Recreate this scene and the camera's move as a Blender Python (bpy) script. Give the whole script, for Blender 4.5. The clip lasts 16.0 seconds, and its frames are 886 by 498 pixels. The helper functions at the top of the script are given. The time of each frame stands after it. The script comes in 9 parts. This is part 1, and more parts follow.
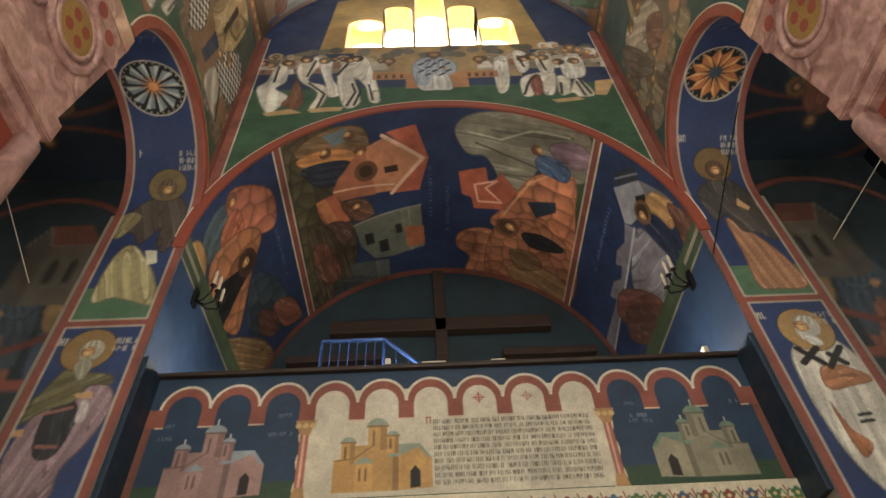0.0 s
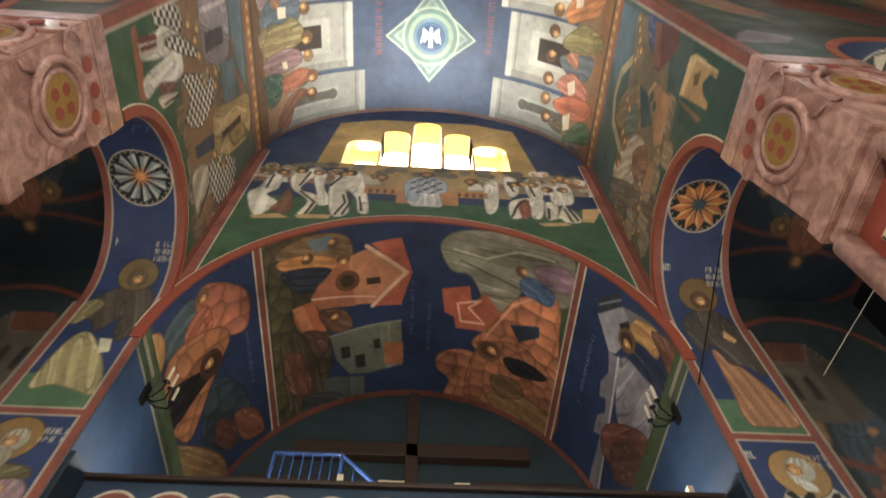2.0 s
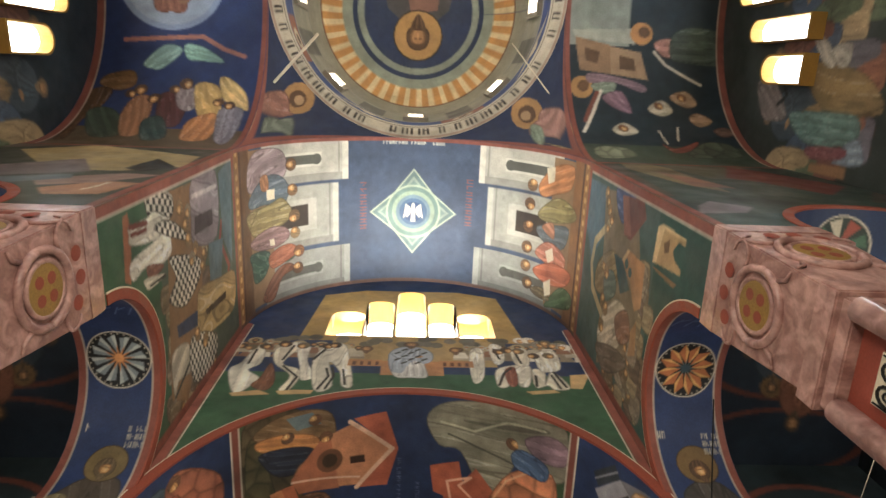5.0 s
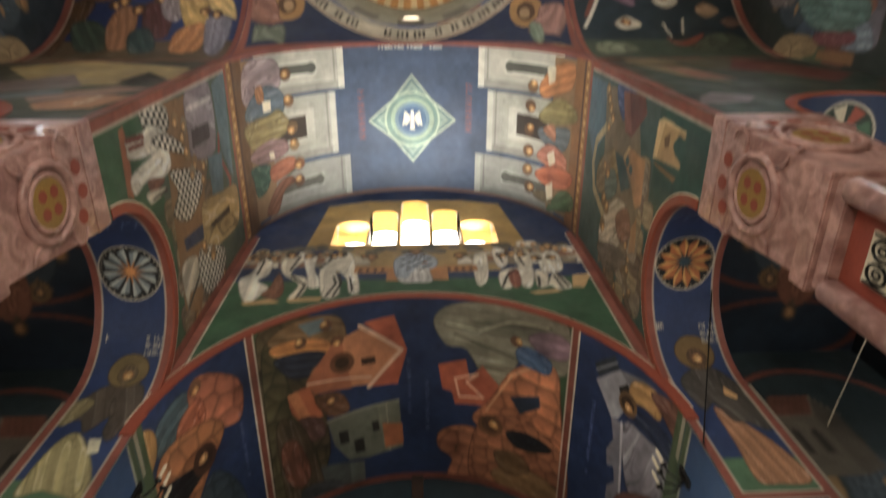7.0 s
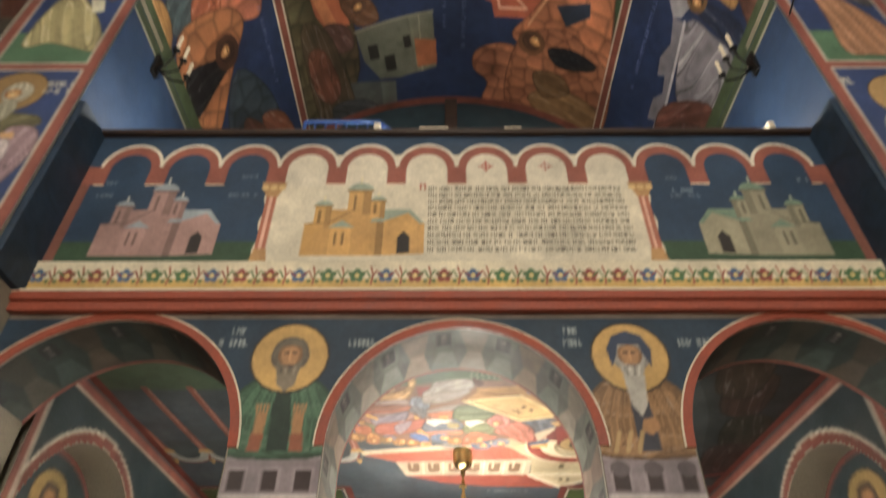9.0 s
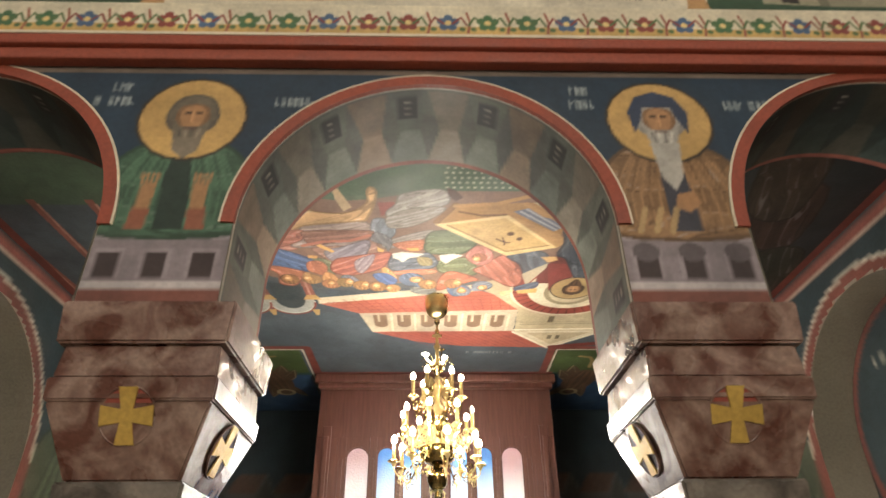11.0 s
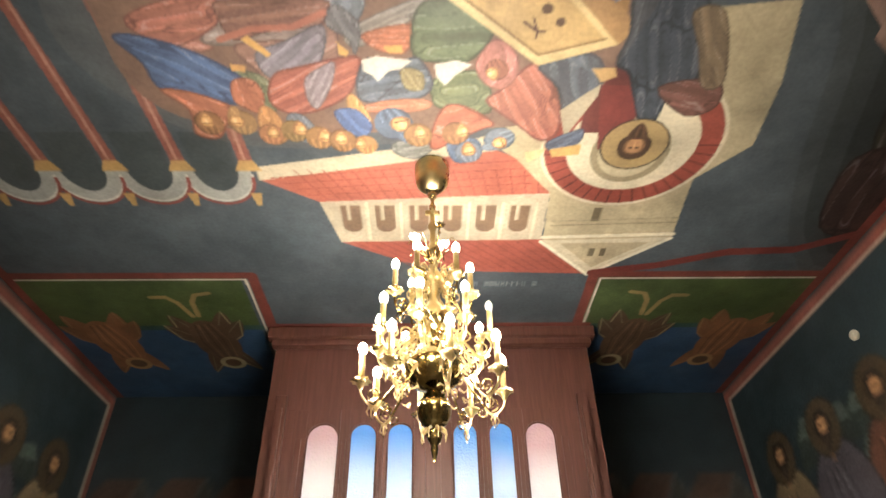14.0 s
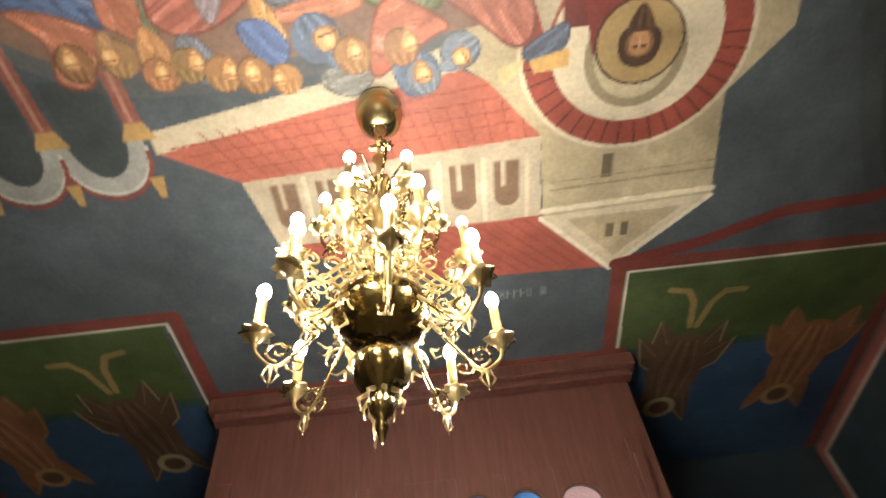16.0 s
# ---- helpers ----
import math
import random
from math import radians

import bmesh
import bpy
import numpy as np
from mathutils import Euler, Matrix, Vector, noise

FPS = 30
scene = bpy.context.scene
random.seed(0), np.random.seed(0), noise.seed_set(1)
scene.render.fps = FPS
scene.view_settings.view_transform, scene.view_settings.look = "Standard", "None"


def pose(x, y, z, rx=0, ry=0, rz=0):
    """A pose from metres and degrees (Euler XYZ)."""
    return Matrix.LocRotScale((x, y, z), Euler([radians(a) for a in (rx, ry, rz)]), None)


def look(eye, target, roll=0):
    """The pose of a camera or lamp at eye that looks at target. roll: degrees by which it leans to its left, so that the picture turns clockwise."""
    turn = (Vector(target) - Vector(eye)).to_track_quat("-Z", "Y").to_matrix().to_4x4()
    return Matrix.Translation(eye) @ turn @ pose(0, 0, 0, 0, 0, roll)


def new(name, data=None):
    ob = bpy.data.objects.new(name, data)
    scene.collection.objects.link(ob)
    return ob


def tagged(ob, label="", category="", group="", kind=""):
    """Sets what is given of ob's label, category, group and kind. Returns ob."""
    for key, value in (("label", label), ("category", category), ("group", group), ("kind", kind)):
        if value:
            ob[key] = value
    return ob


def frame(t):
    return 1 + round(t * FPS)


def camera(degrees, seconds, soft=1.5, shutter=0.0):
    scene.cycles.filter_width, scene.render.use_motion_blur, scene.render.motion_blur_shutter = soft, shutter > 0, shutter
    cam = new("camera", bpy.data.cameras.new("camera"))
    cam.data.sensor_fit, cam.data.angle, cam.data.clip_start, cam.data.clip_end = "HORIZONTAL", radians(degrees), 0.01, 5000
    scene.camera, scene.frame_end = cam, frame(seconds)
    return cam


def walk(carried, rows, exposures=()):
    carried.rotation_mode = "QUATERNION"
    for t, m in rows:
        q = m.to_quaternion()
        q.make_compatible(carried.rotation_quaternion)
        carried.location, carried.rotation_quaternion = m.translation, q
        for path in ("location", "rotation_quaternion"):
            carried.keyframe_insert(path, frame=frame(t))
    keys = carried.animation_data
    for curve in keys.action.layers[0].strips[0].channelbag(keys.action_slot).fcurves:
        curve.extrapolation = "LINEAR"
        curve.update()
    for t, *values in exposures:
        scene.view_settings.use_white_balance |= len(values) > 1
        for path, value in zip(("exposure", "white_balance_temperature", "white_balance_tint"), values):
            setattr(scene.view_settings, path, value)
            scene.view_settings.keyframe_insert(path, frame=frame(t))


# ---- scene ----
cam = camera(70.6, 16.0, shutter=0.5)
PATH = [
    (0, (-0.236, -4.718, 1.845), (-0.172, -3.356, 3.309), -3.9),
    (0.5, (-0.084, -4.528, 1.791), (-0.051, -3.228, 3.311), 0.3),
    (1, (-0.051, -4.413, 1.821), (0.017, -3.251, 3.447), -1.1),
    (1.5, (-0.082, -4.383, 1.831), (0.005, -3.268, 3.489), -1.7),
    (2, (-0.022, -4.375, 1.859), (0.052, -3.358, 3.58), -0.9),
    (2.5, (-0.018, -4.397, 1.886), (0.052, -3.492, 3.668), -1.5),
    (3, (-0.018, -4.421, 1.916), (0.059, -3.637, 3.754), -3.1),
    (3.5, (-0.023, -4.445, 1.923), (0.059, -3.772, 3.805), -4.4),
    (4, (-0.025, -4.458, 1.929), (0.066, -3.857, 3.834), -5.8),
    (6.5, (0.082, -4.458, 1.82), (0.172, -3.934, 3.748), -9.9),
    (7, (0.066, -4.375, 1.814), (0.146, -3.574, 3.645), -6.2),
    (7.5, (0.053, -4.187, 1.768), (0.074, -3.12, 3.46), -2.5),
    (8, (0.016, -3.749, 1.741), (0.01, -2.516, 3.316), -1.6),
    (8.5, (-0.019, -3.471, 1.707), (-0.027, -2.067, 3.131), 0.1),
    (8.6, (-0.029, -3.407, 1.703), (-0.004, -1.988, 3.113), 1.2),
    (9, (-0.079, -3.128, 1.68), (-0.088, -1.574, 2.939), 0.1),
    (9.5, (-0.134, -2.829, 1.7), (-0.05, -1.167, 2.809), -1.3),
    (10, (-0.094, -2.51, 1.674), (0.008, -0.8, 2.707), -1.8),
    (10.2, (-0.062, -2.409, 1.696), (0.033, -0.674, 2.687), -1.4),
    (12.3, (0.033, -1.008, 1.506), (0.032, 0.601, 2.693), -0.8),
    (12.5, (0.038, -0.895, 1.512), (0.046, 0.704, 2.712), -0.8),
    (13, (0.073, -0.588, 1.512), (0.094, 0.999, 2.728), -1.4),
    (13.5, (0.089, -0.301, 1.52), (0.099, 1.312, 2.703), -1.2),
    (14, (0.043, 0.027, 1.518), (0.092, 1.625, 2.719), -1.2),
    (14.5, (0.091, 0.349, 1.503), (0.163, 1.918, 2.741), -1.9),
    (15, (0.107, 0.668, 1.512), (0.196, 2.201, 2.794), -2.3),
    (15.5, (0.089, 0.985, 1.537), (0.237, 2.389, 2.954), -5.5),
    (16, (0.213, 1.25, 1.534), (0.246, 2.516, 3.081), -7.5),
]
walk(cam, [(t, look(eye, target, roll)) for t, eye, target, roll in PATH],
     exposures=((0, 0.03), (1.5, 0.08), (2.5, 0.18), (4.2, 0.1), (6.5, 0.0), (7.0, -0.3), (7.5, -0.08), (8.5, 0.38), (9.2, 0.42), (10.0, 0.28), (12.5, 0.15), (14, 0.1), (15, 0.04), (16, -0.2)))

# ---------------------------------------------------------------- world and light
world = bpy.data.worlds.new("sky_world")
world.use_nodes = True
scene.world = world
_sky = world.node_tree.nodes.new("ShaderNodeTexSky")
_sky.sky_type, _sky.sun_disc = "NISHITA", False
_sky.sun_elevation, _sky.sun_rotation = radians(38), radians(200)
world.node_tree.links.new(_sky.outputs[0], world.node_tree.nodes["Background"].inputs[0])
world.node_tree.nodes["Background"].inputs[1].default_value = 0.12
sun = new("sun", bpy.data.lights.new("sun", "SUN"))
sun.data.energy, sun.data.angle, sun.data.color = 2.0, radians(0.6), (1.0, 0.95, 0.87)
sun.matrix_world = look((0, 30, 40), (6, -4, 8))


def area_lamp(name, eye, target, sx, sy, watts, colour):
    lamp = new(name, bpy.data.lights.new(name, "AREA"))
    lamp.data.shape, lamp.data.size, lamp.data.size_y = "RECTANGLE", sx, sy
    lamp.data.energy, lamp.data.color = watts, colour
    lamp.matrix_world = look(eye, target)
    return lamp


def point_lamp(name, eye, watts, colour, radius):
    lamp = new(name, bpy.data.lights.new(name, "POINT"))
    lamp.data.energy, lamp.data.color, lamp.data.shadow_soft_size = watts, colour, radius
    lamp.location = eye
    return lamp


# ---------------------------------------------------------------- measures of the church (metres)
HW = 2.7            # half width of the crossing and of its arms
Y_PAR = 0.0         # face of the gallery parapet
Y_WEST = -0.35      # face of the west arch and pilasters
Y_PIER = -3.25      # west side of the crossing
Y_MID = Y_PIER - HW
Y_EAST = Y_PIER - 2 * HW
Z_SPR, Z_CAP, Z_SIDE = 11.35, 7.2, 7.25
Z_CROWN = Z_SPR + HW
GAL_Z, GAL_END = 6.7, 2.87       # gallery barrel: centre height, far end
NAR_Z, NAR_HW, NAR_Y0, NAR_END = 3.8, 2.66, 0.57, 5.2
WARM, DAY = (1.0, 0.78, 0.52), (0.93, 0.97, 1.0)

# Unseen soft fill added at the east end; no window is built there.
area_lamp("east_fill_light", (0, -12.2, 8.6), (0, -2, 5.0), 4.0, 4.0, 560, (1.0, 0.95, 0.86))
# Fill added in both aisles, aimed up at their ceilings; no window is built.
for _s in (-1, 1):
    area_lamp("aisle_fill_light", (_s * 5.9, -2.6, 6.4), (_s * 3.9, -0.6, 8.2), 1.0, 1.6, 50, (1.0, 0.93, 0.82))
# Unseen nave chandelier, inferred from its wires; only its light is added.
point_lamp("nave_chandelier_light", (0, Y_MID - .4, 3.4), 540, (1.0, 0.92, 0.76), 0.7)
for _k in range(6):
    _a = 2 * math.pi * _k / 6 + 0.4
    point_lamp("chandelier_light", (0.067 + 0.36 * math.cos(_a), 2.354 + 0.36 * math.sin(_a), 2.7), 21, (1.0, 0.94, 0.84), 0.03)
# Extra fill below the finial, where no bulb hangs, for porch and walls.
point_lamp("chandelier_light", (0.067, 2.354, 2.16), 34, (1.0, 0.92, 0.79), 0.03)
area_lamp("west_window_light", (0.02, Y_WEST - .02, 12.0), (0.02, -3.2, 14.2), 2.4, .8, 150, (1.0, 0.97, 0.9))
for _x in (-2.0, -0.6, 0.42, 2.0):
    point_lamp("coping_flood_light", (_x, 0.34, 5.5), 34, (1.0, 0.9, 0.74), 0.08)


# ---------------------------------------------------------------- materials
def lin(h):
    v = [int(h[i:i + 2], 16) / 255 for i in (0, 2, 4)]
    return tuple(c / 12.92 if c <= 0.04045 else ((c + 0.055) / 1.055) ** 2.4 for c in v)


def material(name, colour=None, rough=0.6, metal=0.0, vary=0.15, scale=4.0, fine=60.0, bump=0.15, attr="", second=None,
             second_scale=3.0, coat=0.0, stretch=None):
    m = bpy.data.materials.new(name)
    m.use_nodes = True
    nt = m.node_tree
    n, l = nt.nodes, nt.links
    b = n["Principled BSDF"]
    tc = n.new("ShaderNodeTexCoord")
    mp = n.new("ShaderNodeMapping")
    mp.inputs["Scale"].default_value = stretch or (1, 1, 1)
    l.new(tc.outputs["Object"], mp.inputs["Vector"])
    big, small = n.new("ShaderNodeTexNoise"), n.new("ShaderNodeTexNoise")
    for nz, s, d in ((big, scale, 6.0), (small, fine, 4.0)):
        nz.inputs["Scale"].default_value, nz.inputs["Detail"].default_value = s, d
        l.new(mp.outputs[0], nz.inputs["Vector"])
    add = n.new("ShaderNodeMath")
    add.operation = "ADD"
    l.new(big.outputs[0], add.inputs[0])
    l.new(small.outputs[0], add.inputs[1])
    ramp = n.new("ShaderNodeMapRange")
    ramp.inputs[1].default_value, ramp.inputs[2].default_value = 0.7, 1.3
    ramp.inputs[3].default_value, ramp.inputs[4].default_value = 1 - vary, 1 + vary
    l.new(add.outputs[0], ramp.inputs[0])
    mul = n.new("ShaderNodeVectorMath")
    mul.operation = "SCALE"
    l.new(ramp.outputs[0], mul.inputs["Scale"])
    if attr:
        a = n.new("ShaderNodeAttribute")
        a.attribute_name = attr
        l.new(a.outputs["Color"], mul.inputs[0])
    elif second:
        mix = n.new("ShaderNodeMix")
        mix.data_type = "RGBA"
        third = n.new("ShaderNodeTexNoise")
        third.inputs["Scale"].default_value, third.inputs["Detail"].default_value = second_scale, 8.0
        third.inputs["Distortion"].default_value = 1.4
        l.new(mp.outputs[0], third.inputs["Vector"])
        mr = n.new("ShaderNodeMapRange")
        mr.inputs[1].default_value, mr.inputs[2].default_value = 0.38, 0.64
        l.new(third.outputs[0], mr.inputs[0])
        l.new(mr.outputs[0], mix.inputs[0])
        mix.inputs[6].default_value, mix.inputs[7].default_value = (*lin(colour), 1), (*lin(second), 1)
        l.new(mix.outputs[2], mul.inputs[0])
    else:
        mul.inputs[0].default_value = lin(colour)
    l.new(mul.outputs[0], b.inputs["Base Color"])
    rr = n.new("ShaderNodeMapRange")
    rr.inputs[1].default_value, rr.inputs[2].default_value = 0.35, 0.65
    rr.inputs[3].default_value, rr.inputs[4].default_value = max(0.03, rough - 0.1), min(1, rough + 0.12)
    l.new(big.outputs[0], rr.inputs[0])
    l.new(rr.outputs[0], b.inputs["Roughness"])
    b.inputs["Metallic"].default_value = metal
    b.inputs["Coat Weight"].default_value = coat
    if bump:
        bp = n.new("ShaderNodeBump")
        bp.inputs["Strength"].default_value, bp.inputs["Distance"].default_value = bump, 0.01
        l.new(add.outputs[0], bp.inputs["Height"])
        l.new(bp.outputs[0], b.inputs["Normal"])
    return m


def glow(name, colour, strength):
    m = bpy.data.materials.new(name)
    m.use_nodes = True
    b = m.node_tree.nodes["Principled BSDF"]
    b.inputs["Base Color"].default_value = (*lin(colour), 1)
    b.inputs["Emission Color"].default_value = (*lin(colour), 1)
    b.inputs["Emission Strength"].default_value = strength
    return m


M_FRESCO = material("fresco_paint", attr="paint", rough=0.62, vary=0.16, scale=2.2, fine=45, bump=0.12)
M_PLASTER = material("grey_plaster", "8d8577", 0.85)
M_RED = material("oxide_red_band", "8f4634", 0.6, vary=0.2, scale=6)
M_LINE = material("pale_line_paint", "cfc4ae", 0.6)
M_OCHRE = material("ochre_reveal_paint", "a8803c", 0.8)
M_PINK = material("pink_marble", "8f6862", 0.4, vary=0.2, scale=5, fine=30, second="ba938a", second_scale=4.5, bump=0.1, coat=0.15)
M_PINKDARK = material("red_stone_recess", "8c4234", 0.6)
M_REDMARBLE = material("brown_red_marble", "5a382e", 0.3, second="927a6e", second_scale=6, vary=0.25, coat=0.15)
M_GREYSTONE = material("grey_veined_marble", "4c4641", 0.3, second="7f766d", second_scale=5, vary=0.2, coat=0.2)
M_GOLD = material("gilded_metal", "c2a052", 0.42, 0.3, vary=0.2)
M_DULLGOLD = material("dull_gilded_stone", "94743c", 0.5, 0.1, vary=0.25)
M_BRASS = material("polished_brass", "bca878", 0.28, 1.0, vary=0.1, bump=0.03)
M_DARKBRASS = material("aged_brass", "77663e", 0.2, 1.0, vary=0.2, bump=0.03)
M_WOOD = material("red_brown_wood", "603c33", 0.4, second="54322a", second_scale=3, vary=0.1, scale=3, fine=24, bump=.05, stretch=(7, 7, .5))
M_DARKWOOD = material("dark_stained_wood", "3a2a20", 0.5, second="2a1d16", second_scale=3, stretch=(.6, 7, 7))
M_DARKBLUE = material("dark_blue_wall_paint", "22364a", 0.6, second="1a2a3a", second_scale=5)
M_BLUEIRON = material("blue_enamel_paint", "223c6c", 0.4)
M_IRON = material("black_iron", "1c1b1a", 0.45, 0.6)
M_FLOOR = material("stone_floor", "8a7f70", 0.4)
M_SKYPANE = glow("bright_daylight_pane", "fffdf8", 3.2)
M_DRUMPANE = glow("drum_daylight_pane", "fff8ea", 24.0)
M_SIDEPANE = glow("soft_daylight_pane", "f6f9fb", 2.8)
M_BULB = glow("lit_candle_bulb", "fff0d8", 70.0)
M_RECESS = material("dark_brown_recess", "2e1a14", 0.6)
M_CANDLE = material("brass_candle_sleeve", "a89260", 0.35, 0.4)


# ---------------------------------------------------------------- mesh helpers
def link_mesh(name, verts, faces, mat, parent=None, smooth=False):
    me = bpy.data.meshes.new(name)
    me.from_pydata([tuple(v) for v in verts], [], faces)
    me.update()
    if mat:
        me.materials.append(mat)
    if smooth:
        me.polygons.foreach_set("use_smooth", [True] * len(me.polygons))
    ob = new(name, me)
    ob.parent = parent
    return ob


def part(name, bm, mat, parent, label="", smooth=False):
    me = bpy.data.meshes.new(name)
    bmesh.ops.recalc_face_normals(bm, faces=bm.faces)
    bm.to_mesh(me)
    bm.free()
    me.materials.append(mat)
    if smooth:
        me.polygons.foreach_set("use_smooth", [True] * len(me.polygons))
    ob = new(name, me)
    ob.parent = parent
    if label:
        tagged(ob, label)
    return ob


def box(bm, x0, x1, y0, y1, z0, z1, bevel=0.0):
    m = Matrix.Translation(((x0 + x1) / 2, (y0 + y1) / 2, (z0 + z1) / 2)) @ Matrix.Diagonal((x1 - x0, y1 - y0, z1 - z0, 1))
    r = bmesh.ops.create_cube(bm, size=1, matrix=m)
    if bevel:
        es = list({e for v in r["verts"] for e in v.link_edges})
        bmesh.ops.bevel(bm, geom=es, offset=bevel, segments=2, affect="EDGES", profile=0.6)


def lathe(bm, profile, n=24, m=Matrix()):
    rings = []
    for r, z in profile:
        rings.append([bm.verts.new(m @ Vector((r * math.cos(2 * math.pi * i / n), r * math.sin(2 * math.pi * i / n), z))) for i in range(n)])
    for a, b in zip(rings, rings[1:]):
        for i in range(n):
            bm.faces.new((a[i], a[(i + 1) % n], b[(i + 1) % n], b[i]))
    bm.faces.new(rings[0][::-1])
    bm.faces.new(rings[-1])


def tube(bm, pts, r, n=6, taper=None):
    pts = [Vector(p) for p in pts]
    rings = []
    for i, p in enumerate(pts):
        d = (pts[min(i + 1, len(pts) - 1)] - pts[max(i - 1, 0)]).normalized()
        side = d.cross(Vector((0, 0, 1)))
        if side.length < 1e-3:
            side = d.cross(Vector((1, 0, 0)))
        side.normalize()
        up = side.cross(d)
        rad = r * (1 if taper is None else 1 + (taper - 1) * i / (len(pts) - 1))
        rings.append([bm.verts.new(p + rad * (math.cos(2 * math.pi * k / n) * side + math.sin(2 * math.pi * k / n) * up)) for k in range(n)])
    for a, b in zip(rings, rings[1:]):
        for k in range(n):
            bm.faces.new((a[k], a[(k + 1) % n], b[(k + 1) % n], b[k]))
    bm.faces.new(rings[0][::-1])
    bm.faces.new(rings[-1])


def strip_solid(name, cols, place, depth, mat, parent=None):
    """A solid wall of columns (u, low, high), swept by depth along the wall's normal; place(u, w, d) gives the point."""
    verts, faces = [], []
    for u, lo, hi in cols:
        verts += [place(u, lo, 0), place(u, hi, 0), place(u, hi, depth), place(u, lo, depth)]
    for i in range(len(cols) - 1):
        a, b = 4 * i, 4 * i + 4
        for k in range(4):
            faces.append((a + k, b + k, b + (k + 1) % 4, a + (k + 1) % 4))
    faces += [(0, 1, 2, 3), tuple(4 * len(cols) - 4 + k for k in (3, 2, 1, 0))]
    return link_mesh(name, verts, faces, mat, parent)


def sweep(name, path, frame_of, section, mat, parent=None, closed=False):
    """A band: section points (a, b) carried along the path's points by frame_of(i) -> (origin, a axis, b axis)."""
    verts, faces, n = [], [], len(section)
    for i in range(len(path)):
        o, ax, bx = frame_of(path[i])
        verts += [Vector(o) + a * Vector(ax) + b * Vector(bx) for a, b in section]
    for i in range(len(path) - (0 if closed else 1)):
        p, q = n * i, n * ((i + 1) % len(path))
        for k in range(n):
            faces.append((p + k, q + k, q + (k + 1) % n, p + (k + 1) % n))
    if not closed:
        faces += [tuple(range(n)), tuple(n * len(path) - 1 - k for k in range(n))]
    return link_mesh(name, verts, faces, mat, parent)


def arc(a0, a1, n):
    return [a0 + (a1 - a0) * i / n for i in range(n + 1)]


